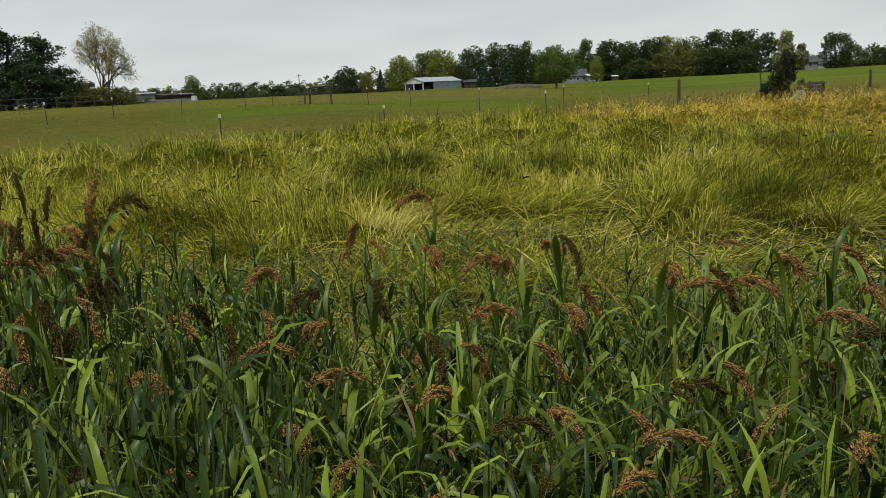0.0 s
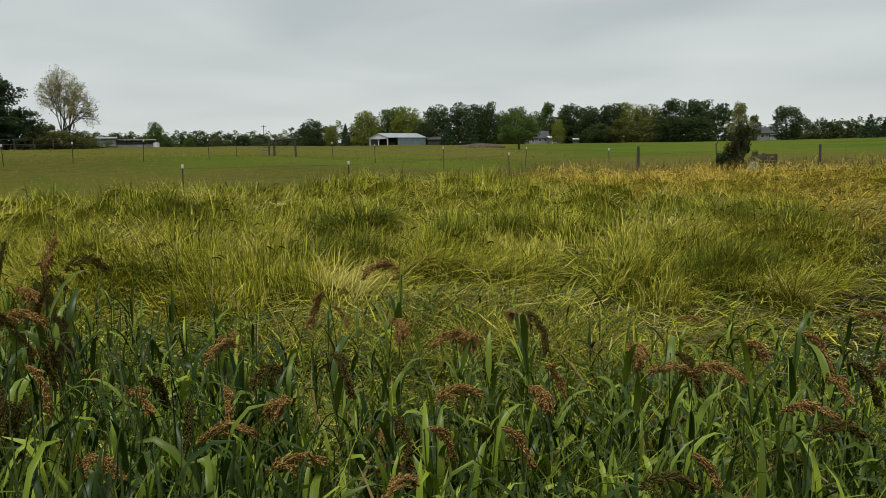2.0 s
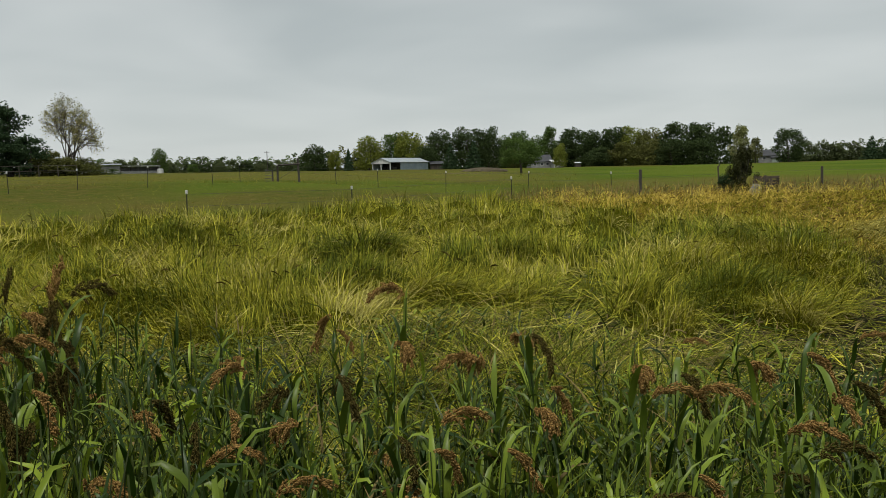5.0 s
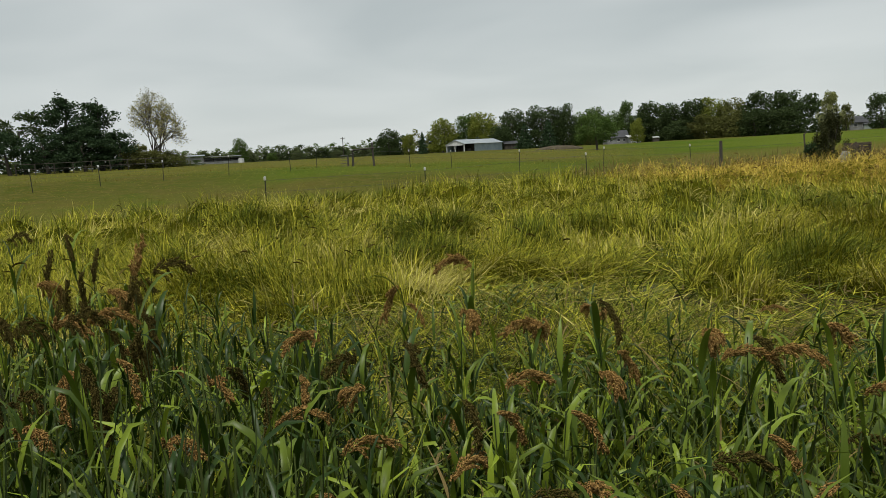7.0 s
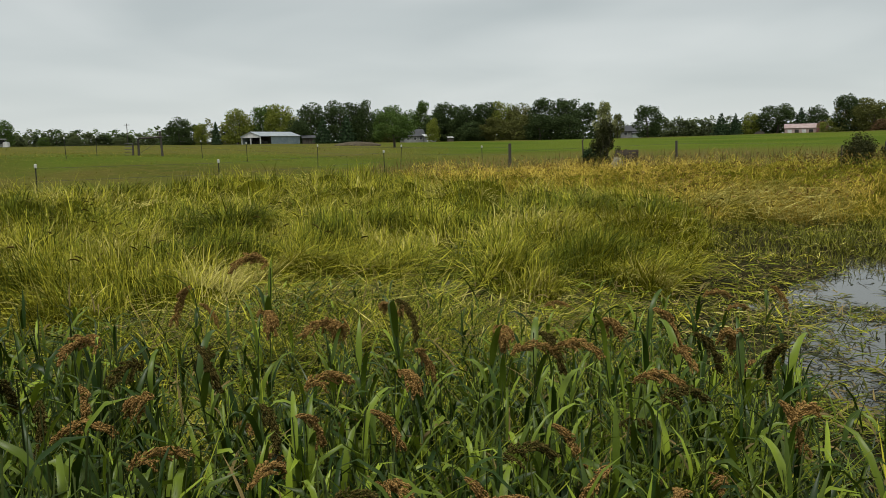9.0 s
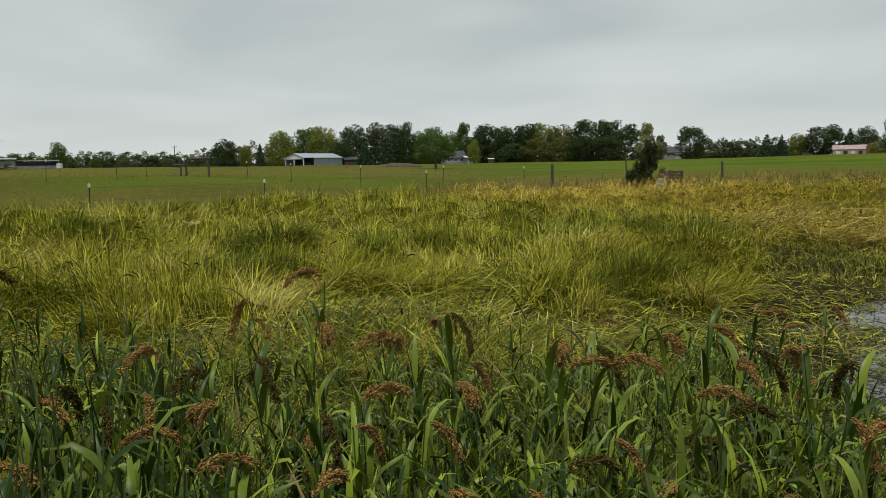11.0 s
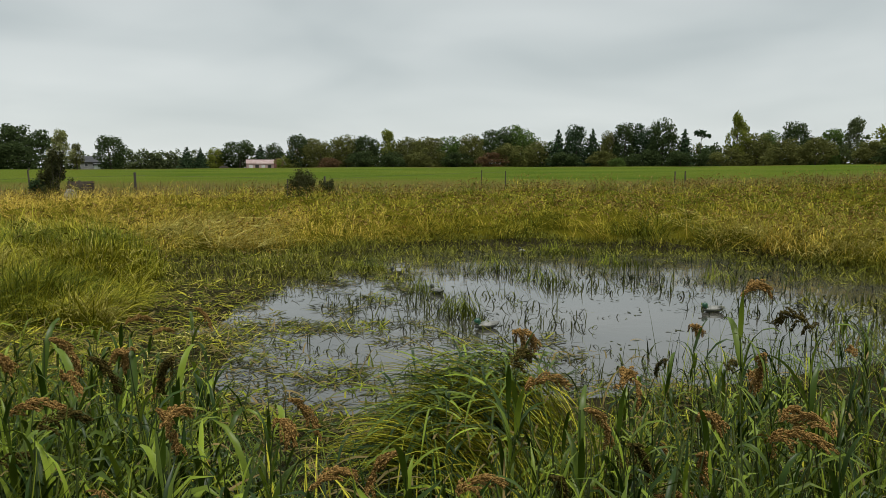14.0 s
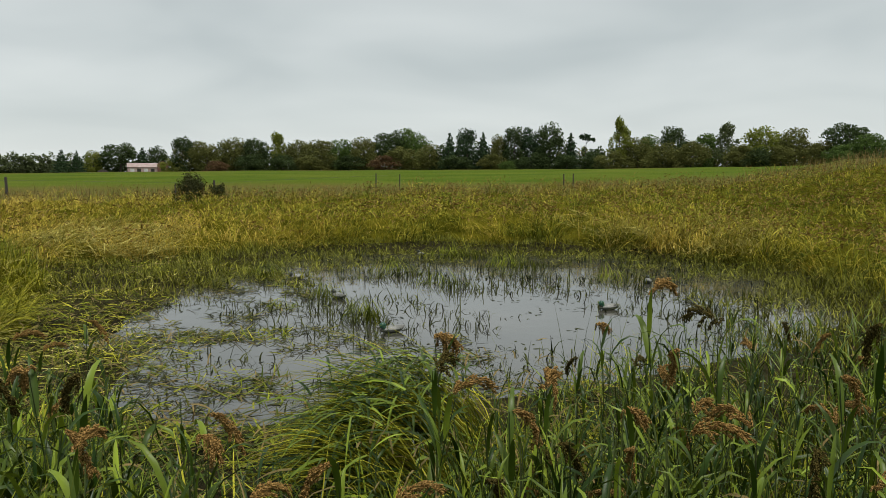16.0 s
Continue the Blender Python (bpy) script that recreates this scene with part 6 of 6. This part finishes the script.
def wood_post(parent, x, y, top, r=0.085, lean=0.0, tilt=0.0):
    z = float(ground_z(x, y))
    bm = rod(bmesh.new(), (0, 0, -0.15), (0, 0, top - z), r, r * 0.88, 10)
    bmesh.ops.bevel(bm, geom=[e for e in bm.edges if e.verts[0].co.z > top - z - 0.01 and e.verts[1].co.z > top - z - 0.01], offset=0.015, segments=1, affect="EDGES")
    p = part("post", bm, M_WOOD, parent, "weathered round wooden post")
    p.matrix_basis = pose(x, y, z, tilt, lean, 0)
    return p


def wire(parent, pts, r=0.004):
    bm = bmesh.new()
    for a, b in zip(pts, pts[1:]):
        rod(bm, a, b, r, r, 4)
    return part("wire", bm, M_WIRE, parent)


def fences():
    f = thing("cross_fence", pose(0, 0, 0), "wire fence on dark T-posts with white caps", "fence")
    near = ((-7.36, 26.1, 1.67), (-2.21, 29.55, 1.63), (4.67, 36.2, 1.78))
    for k, (x, y, top) in enumerate(near):
        t_post(f, x, y, top, 1.0 - k)
    for dz in (0.1, 0.5):
        wire(f, [(x, y, top - dz) for x, y, top in near])
    f = thing("pasture_fence", pose(0, 0, 0), "long wire pasture fence on T-posts with white caps", "fence")
    far = ((-24.2, 40.9, 2.55), (-22.0, 44.0, 2.6), (-19.6, 47.2, 2.7), (-16.29, 49.52, 2.8), (-13.03, 52.54, 2.85), (-12.16, 56.84, 2.95), (-9.96, 59.3, 2.88), (-5.14, 54.89, 2.53), (-2.13, 52.08, 2.32), (2.09, 46.58, 2.09), (6.83, 45.61, 1.98), (11.27, 43.68, 1.85))
    for k, (x, y, top) in enumerate(far):
        t_post(f, x, y, top, (k * 37 % 7) - 3)
    wood_post(f, 11.92, 40.39, 1.98)
    for dz in (0.12, 0.5):
        wire(f, [(x, y, top - dz) for x, y, top in far[:7]])
        wire(f, [(-8.34, 59.55, 2.75 - dz)] + [(x, y, top - dz) for x, y, top in far[7:]] + [(11.92, 40.39, 1.9 - dz)])
    f = thing("crop_fence", pose(0, 0, 0), "old wire fence on weathered wooden posts beside the crop", "fence")
    old = ((11.92, 40.9, 1.7), (18.86, 35.35, 1.97), (29.0, 33.5, 1.75), (41.14, 31.91, 2.11), (44.5, 32.44, 2.06))
    for k, (x, y, top) in enumerate(old[1:]):
        wood_post(f, x, y, top, 0.065 if k < 2 else 0.04, k - 1)
    wire(f, [(x, y, top - 0.15) for x, y, top in old])
    s = thing("leaning_stake", pose(14.87, 37.25, float(ground_z(14.87, 37.25))), "dark leaning wooden stake beside a juniper", "stake")
    bm = rod(bmesh.new(), (0, 0, -0.1), (-0.12, 0, 1.45), 0.05, 0.035)
    rod(bm, (-0.12, 0, 1.4), (-0.02, 0, 1.55), 0.04, 0.02)
    part("shaft", bm, M_BARK, s)
    s = thing("marker_stake", pose(21.6, 27.3, float(ground_z(21.6, 27.3))), "thin pale marker stake in front of a shrub", "stake")
    part("shaft", rod(bmesh.new(), (0, 0, -0.1), (0.02, 0, 1.18), 0.018, 0.016), M_WOOD, s)
    for x, y, top in ((55.1, 24.0, 2.07), (54.7, 24.6, 2.03)):
        z = float(ground_z(x, y))
        s = thing("fence_stake", pose(x, y, z), "short dark stake at the edge of the crop", "stake", "stakes")
        part("shaft", rod(bmesh.new(), (0, 0, -0.1), (0, 0, top - z), 0.06, 0.05), M_BARK, s)
    # gateway of heavy timber in the pasture fence
    g = thing("timber_gateway", pose(0, 0, 0), "timber gateway of tall posts with a top rail", "gateway")
    wood_post(g, -8.34, 59.55, 3.31, 0.085, -2.0)
    wood_post(g, -9.95, 59.6, 2.85, 0.08, 1.0)
    wood_post(g, -10.35, 59.7, 2.4, 0.07, 1.0)
    part("top_rail", rod(bmesh.new(), (-10.05, 59.55, 2.80), (-8.25, 59.5, 2.88), 0.06), M_WOOD, g)
    part("brace", rod(bmesh.new(), (-9.9, 59.55, 1.75), (-8.45, 59.5, 2.6), 0.012), M_WIRE, g)
    for k in range(5):
        part("gate_bar", rod(bmesh.new(), (-10.9, 59.7, 1.65 + 0.2 * k), (-10.3, 59.7, 1.65 + 0.2 * k), 0.02), M_WIRE, g)
    # rails of the corral before the bare tree
    c = thing("corral", pose(0, 0, 0), "low weathered corral rails beside pine trees", "corral")
    pts = []
    for k in range(9):
        az, d = -31.5 + k * 1.12, 112 + k * 0.2
        x, y = d * math.sin(radians(az)), d * math.cos(radians(az))
        z = float(ground_z(x, y))
        pts.append((x, y, z))
        part("post", rod(bmesh.new(), (x, y, z - 0.1), (x, y, z + 1.4), 0.06), M_WOOD, c)
    for h in (0.75, 1.4):
        for a, b in zip(pts, pts[1:]):
            part("rail", rod(bmesh.new(), (a[0], a[1], a[2] + h), (b[0], b[1], b[2] + h), 0.035), M_WOOD, c)


def timber_crate():
    """A slatted wooden crate, greyed and sagging, beside the juniper."""
    x, y = 16.05, 36.1
    z = float(ground_z(x, y))
    ob = thing("wooden_crate", pose(x, y, z, 0, 3, -24), "sagging grey slatted wooden crate beside a juniper", "crate")
    w, d, h = 0.95, 0.8, 0.9
    for sx in (0, 1):
        for sy in (0, 1):
            part("corner_post", box(bmesh.new(), (0.09, 0.09, h + 0.1 * sx), pose(sx * w, sy * d, h / 2), 0.01), M_OLD, ob)
    for k in range(6):
        zz = 0.10 + k * 0.15
        part("slat", box(bmesh.new(), (w + 0.1, 0.03, 0.11), pose(w / 2, -0.06, zz, 0, (k * 31 % 17) - 8), 0.006), M_OLD, ob)
        part("slat", box(bmesh.new(), (w + 0.1, 0.03, 0.11), pose(w / 2, d + 0.06, zz, 0, (k * 17 % 5) - 2), 0.006), M_OLD, ob)
        part("slat", box(bmesh.new(), (0.03, d, 0.11), pose(-0.06, d / 2, zz, (k * 13 % 5) - 2), 0.006), M_OLD, ob)
        part("slat", box(bmesh.new(), (0.03, d, 0.11), pose(w + 0.06, d / 2, zz, (k * 19 % 5) - 2), 0.006), M_OLD, ob)
    for k in range(6):  # loose boards leaning on it
        part("board", box(bmesh.new(), (0.10, 0.03, 0.7 + 0.13 * (k % 4)), pose(0.05 + k * 0.13, -0.14 - 0.02 * (k % 2), 0.42, -8, (k * 29 % 61) - 30), 0.006), M_OLD, ob)
    s = thing("field_stone", pose(x - 0.15, y - 0.5, z + 0.25), "pale grey stone slab leaning beside a crate", "stone")
    bm = bmesh.new()
    bmesh.ops.create_icosphere(bm, subdivisions=2, radius=0.3, matrix=Matrix.Diagonal((1, 0.5, 1.1, 1)))
    for v in bm.verts:
        v.co += v.co * 0.12 * math.sin(v.co.x * 17 + v.co.z * 11)
    part("stone_body", bm, M_GREY, s)


fences()
timber_crate()


# ---- decoys on the pond ----
def decoy_mesh(seed, drake):
    """A floating hull with a raised end, as plain as a bottle."""
    bm = bmesh.new()
    bmesh.ops.create_uvsphere(bm, u_segments=20, v_segments=12, radius=1.0)
    for v in bm.verts:
        x, y, z = v.co
        taper = 1 - 0.35 * max(0, -x) ** 2
        v.co = Vector((x * 0.20, y * 0.085 * taper, (z * 0.075 if z > 0 else z * 0.04) + 0.035 + 0.05 * max(0, -x) ** 3))
    for f in bm.faces:
        c = f.calc_center_median()
        f.material_index = 0 if c.z > 0.075 else 1 if c.z < 0.055 or abs(c.x) > 0.15 else 0
    n = len(bm.faces)
    bmesh.ops.create_uvsphere(bm, u_segments=14, v_segments=8, radius=1.0, matrix=pose(0.16, 0, 0.118) @ Matrix.Diagonal((0.055, 0.042, 0.048, 1)))
    rod(bm, (0.14, 0, 0.06), (0.155, 0, 0.11), 0.045, 0.036, 12)
    bm.faces.ensure_lookup_table()
    for f in bm.faces[n:]:
        f.material_index = 2
    n = len(bm.faces)
    box(bm, (0.07, 0.035, 0.014), pose(0.23, 0, 0.108), 0.005)
    bm.faces.ensure_lookup_table()
    for f in bm.faces[n:]:
        f.material_index = 1
    for f in bm.faces:
        f.smooth = True
    me = bpy.data.meshes.new("duck_decoy")
    bm.to_mesh(me)
    bm.free()
    for m in (M_DECOY, M_DECOY_DARK, M_DECOY_GREEN if drake else M_DECOY_DARK):
        me.materials.append(m)
    return me


DRAKE, HEN = decoy_mesh(1, True), decoy_mesh(2, False)
DECOY = Matrix.Scale(0.88, 4)
for x, y, turn, drake in ((8.38, 6.03, 150, True), (11.57, 4.25, 140, True), (11.63, 10.84, 150, False), (10.16, 8.49, 80, False), (16.5, 11.2, 60, False), (14.74, 4.71, 20, False)):
    ob = new("duck_decoy", DRAKE if drake else HEN)
    ob.matrix_basis = pose(x, y, 0.0, 0, 0, turn) @ DECOY
    tagged(ob, "grey plastic decoy with a green head floating on the pond" if drake else "dull grey plastic decoy floating among pond stalks", "decoy", "pond decoys")


# ---- millet plants of the near stand ----
def grains(points, dirs, size, rng):
    """Small pointed grains at given points, along given directions."""
    n = len(points)
    d = dirs / (np.linalg.norm(dirs, axis=1, keepdims=True) + 1e-9)
    a = np.cross(d, rng.normal(0, 1, (n, 3)))
    a /= np.linalg.norm(a, axis=1, keepdims=True) + 1e-9
    b = np.cross(d, a)
    s = (size * rng.uniform(0.7, 1.3, n))[:, None]
    v = np.stack([points + a * s - d * s, points + (b * 0.87 - a * 0.5) * s - d * s, points - (b * 0.87 + a * 0.5) * s - d * s, points + d * s * 1.8], 1)
    tri = np.array([(0, 2, 1), (3, 0, 1), (3, 1, 2), (3, 2, 0)])
    f = np.arange(n)[:, None, None] * 4 + tri[None]
    return v.reshape(-1, 3), f.reshape(-1, 3)


def seed_head(style, seed):
    """A panicle with its base at the origin, nodding towards +x: racemes crowded with grains along a curved axis."""
    rng = np.random.default_rng(seed)
    axis_n = 26
    s = np.linspace(0, 1, axis_n)
    bend, length, count, droop, spread, long_ = {
        "nodding": (0.35 + 2.1 * s ** 0.8, 0.20, 17, 0.05, 0.42, 0.055),
        "hanging": (0.9 + 2.1 * s ** 0.35, 0.19, 18, 0.05, 0.36, 0.055),
        "bunch": (0.6 + 2.0 * s ** 0.6, 0.11, 15, 0.13, 0.75, 0.075),
        "level": (0.9 + 1.0 * s, 0.20, 16, 0.05, 0.36, 0.055),
        "upright": (0.05 + 0.5 * s, 0.16, 15, 0.0, 0.34, 0.050)}[style]
    st = length / (axis_n - 1)
    ax = np.stack([np.cumsum(np.sin(bend)) * st, 0.012 * np.sin(s * 4 + seed), np.cumsum(np.cos(bend)) * st], -1)
    tan = np.stack([np.sin(bend), 0 * s, np.cos(bend)], -1)
    pts, dirs = [], []
    for k in range(count):
        i = int((0.04 + 0.92 * k / count) * (axis_n - 1))
        a = k * 2.4 + rng.uniform(-0.6, 0.6)
        side = np.cross(tan[i], (0, 1, 0))
        out_ = math.cos(a) * np.array((0, 1.0, 0)) + math.sin(a) * side
        ln = long_ * rng.uniform(0.65, 1.25) * (1.15 - 0.45 * k / count)
        stray = 2.2 if rng.uniform() < 0.15 else 1.0
        d = tan[i] + out_ * spread * stray
        p = ax[i].copy()
        m = int(ln / 0.0042)
        for j in range(m):
            d = d + np.array((0, 0, -droop * stray))
            d = d / np.linalg.norm(d)
            p = p + d * ln / m
            for _ in range(4):
                w = rng.normal(0, 1, 3)
                w -= d * (w @ d)
                pts.append(p + w / (np.linalg.norm(w) + 1e-9) * 0.0062 * (1 - 0.4 * j / m))
                dirs.append(d * 0.9 + w * 0.4)
    return grains(np.array(pts) * 1.42, np.array(dirs), 0.0041, rng)


def leaf_mesh(rng, length, width, lean, bend):
    one = np.ones(1)
    v, q = strips(np.zeros((1, 3)), np.zeros(1), one * lean, one * bend, one * length, one * width, segs=7, cols=3, fold=0.22, roll=0.5, profile=(0.45, 0.85, 1.0, 0.98, 0.88, 0.68, 0.4, 0.03), power=2.6, rng=rng)
    return mesh_np("leaf", v, q, M_LEAF_ONE)


STYLES = ("nodding", "hanging", "bunch", "hanging", "hanging", "upright", "nodding", "nodding", "bunch", "nodding", "upright", "hanging")
LEAVES = [leaf_mesh(np.random.default_rng(70 + k), 0.27 + 0.03 * (k % 6), 0.028 + 0.0035 * (k % 5), 0.08 + 0.08 * (k % 5), 0.5 + 0.40 * (k % 7)) for k in range(14)]


def millet_prototype(k):
    """One plant a metre high: stem, leaves, and the head that nods from its top."""
    rng = random.Random(200 + k)
    rusty = k % 3 != 1
    style = STYLES[k]
    words = {"nodding": "nodding", "hanging": "heavy hanging", "bunch": "clustered drooping", "level": "wind-bent", "upright": "upright"}[style]
    ob = thing("millet_plant", pose(0, 0, -50), f"green millet plant with a {words} {'rusty' if rusty else 'dark brown'} seed head", "millet plant", "millet plants")
    bm, p, d = bmesh.new(), Vector((0, 0, 0)), Vector((rng.uniform(-0.10, 0.10), rng.uniform(-0.10, 0.10), 1)).normalized()
    nodes = [p]
    for j in range(5):
        q = p + d * 0.2
        rod(bm, p, q, 0.0048 - 0.0005 * j, 0.0043 - 0.0005 * j, 6)
        rod(bm, q - d * 0.006, q + d * 0.006, 0.0060 - 0.0005 * j, 0.0060 - 0.0005 * j, 6)
        d = (d + Vector((rng.uniform(-0.08, 0.08), rng.uniform(-0.08, 0.08), 0))).normalized()
        p = q
        nodes.append(p)
    part("stem", bm, M_STEM, ob)
    a = rng.uniform(0, 360)
    for j in range(1, 5):
        for extra in range(2 if j in (2, 3) else 1):
            lf = mesh_part("leaf", LEAVES[(k * 5 + j * 3 + extra * 7) % len(LEAVES)], ob)
            at = nodes[j] + (nodes[min(j + 1, 5)] - nodes[j]) * 0.3 * extra
            lf.matrix_basis = Matrix.Translation(at) @ pose(0, 0, 0, 0, 0, a)
            a += 150 + rng.uniform(-30, 30)
    v, f = seed_head(style, 300 + k)
    hd = mesh_part("seed_head", mesh_np("seed_head", v, f, M_RUST if rusty else M_BROWN), ob, "rusty brown seed head" if rusty else "dark brown seed head")
    hd.matrix_basis = Matrix.Translation(nodes[-1])
    return ob, nodes[-1]


PLANTS = [millet_prototype(k) for k in range(len(STYLES))]
HEADS_WEST = [
    (-1.75, 2.88, 1.16), (-5.11, 8.27, 1.45), (-2.89, 4.98, 1.43), (-2.22, 3.93, 1.34), (-4.96, 8.98, 1.45), (-1.88, 3.51, 1.26), 
    (-2.15, 4.16, 1.32), (-1.15, 2.34, 1.05), (-2.41, 4.90, 1.38), (-1.82, 3.73, 1.24), (-1.97, 4.26, 1.32), (-2.27, 5.05, 1.42), 
    (-1.17, 2.84, 1.12), (-2.29, 5.34, 1.41), (-0.89, 2.29, 1.03), (-1.24, 3.41, 1.17), (-1.22, 3.65, 1.19), (-0.68, 2.38, 1.03), 
    (-0.82, 2.99, 1.13), (-0.97, 3.46, 1.16), (-0.58, 2.52, 1.05), (-0.88, 3.58, 1.17), (-0.85, 3.98, 1.22),
]
HEADS_MIDDLE = [
    (-0.40, 2.19, 0.98), (-0.53, 2.82, 1.08), (-0.60, 3.67, 1.18), (-0.52, 3.42, 1.14), (-0.27, 2.36, 1.01), (-0.44, 3.96, 1.21), 
    (-0.52, 4.86, 1.34), (-0.13, 2.62, 1.05), (-0.10, 3.30, 1.12), (-0.12, 4.34, 1.27), (-0.03, 2.23, 0.98), (-0.07, 5.30, 1.37), 
    (0.03, 3.15, 1.10), (0.07, 3.36, 1.13), (0.11, 2.47, 1.03), (0.21, 4.10, 1.23), (0.33, 4.00, 1.22), (0.26, 2.28, 1.00), 
    (0.31, 3.15, 1.10), (0.30, 2.55, 1.04), (0.61, 4.44, 1.29), (0.48, 3.46, 1.15), (0.62, 3.69, 1.18),
]
HEADS_EAST = [
    (0.44, 2.14, 0.97), (0.56, 2.56, 1.05), (0.58, 2.37, 1.02), (0.72, 2.62, 1.06), (1.05, 3.88, 1.22), (1.01, 3.48, 1.17), 
    (1.23, 3.79, 1.21), (0.98, 2.88, 1.08), (1.23, 3.50, 1.18), (0.78, 2.12, 0.99), (1.58, 3.77, 1.23), (1.08, 2.51, 1.07), 
    (1.43, 3.08, 1.14), (1.89, 3.87, 1.27), (1.11, 2.18, 1.02), (1.45, 2.89, 1.11), (2.03, 3.26, 1.26), (1.72, 3.30, 1.18), 
    (1.92, 3.51, 1.22), (1.84, 2.71, 1.16), (1.76, 2.51, 1.13), (2.17, 3.09, 1.24), (2.11, 2.26, 1.13),
]
HEADS_POND = [
    (2.26, 2.37, 1.16), (1.89, 1.77, 1.05), (2.31, 1.73, 1.09), (2.19, 1.39, 1.05), (3.16, 1.86, 1.20), (3.51, 2.10, 1.28), 
    (2.98, 1.65, 1.17), (2.49, 1.20, 1.06), (3.01, 1.39, 1.15), (3.25, 1.36, 1.18), (2.86, 1.11, 1.11), (3.22, 0.96, 1.15), 
    (2.96, 0.81, 1.11), (4.85, 1.44, 1.38), (3.96, 0.98, 1.27), (3.17, 0.69, 1.13), (4.37, 0.89, 1.32), (2.81, 0.39, 1.07), 
    (3.30, 0.48, 1.15), (3.28, 0.26, 1.14), (3.98, 0.27, 1.24), (3.04, 0.07, 1.09), (4.74, 0.16, 1.35),
]


def plant_out():
    rng = random.Random(77)
    spots = [h for table in (HEADS_WEST, HEADS_MIDDLE, HEADS_EAST, HEADS_POND) for h in table]
    for _ in range(46):  # shorter ones thinly spread among the tall
        r, az = rng.uniform(3.0, 7.0), rng.choice((rng.uniform(-36, 34), rng.uniform(64, 92)))
        spots.append((r * math.sin(radians(az)), r * math.cos(radians(az)), rng.uniform(0.75, 1.0)))
    dark = len(spots)
    for _ in range(30):  # a crowd of tall dark-headed ones
        r, az = rng.uniform(3.4, 6.5), rng.uniform(-35, -23)
        spots.append((r * math.sin(radians(az)), r * math.cos(radians(az)), rng.uniform(1.15, 1.42)))
    for i, (x, y, z) in enumerate(spots):
        ob, tip = PLANTS[(i * 7) % len(PLANTS)] if i < dark else PLANTS[(1, 4, 7, 10)[i % 4]]
        if x > -1.0 and i < dark and (i * 7) % len(PLANTS) in (5, 10):
            ob, tip = PLANTS[(6, 11)[i % 2]]
        spin = rng.uniform(0, 360)
        if rng.random() < 0.6:  # most nod with the wind, towards the pond
            spin = rng.gauss(-20, 45)
        base = max(float(ground_z(x, y)), 0.0)
        k = max(0.5, (z - 0.05 - base) / tip.z)
        off = pose(0, 0, 0, 0, 0, spin) @ Vector((tip.x, tip.y, 0)) * k
        sc = (0.55 * k + 0.45) * (1.0 if i < dark else 0.75)
        copy_thing(ob, pose(x - off.x, y - off.y, base, 0, 0, spin) @ Matrix.Diagonal((sc, sc, k, 1)))
    for ob, _ in PLANTS:
        for o in (*ob.children_recursive, ob):
            bpy.data.objects.remove(o)


plant_out()
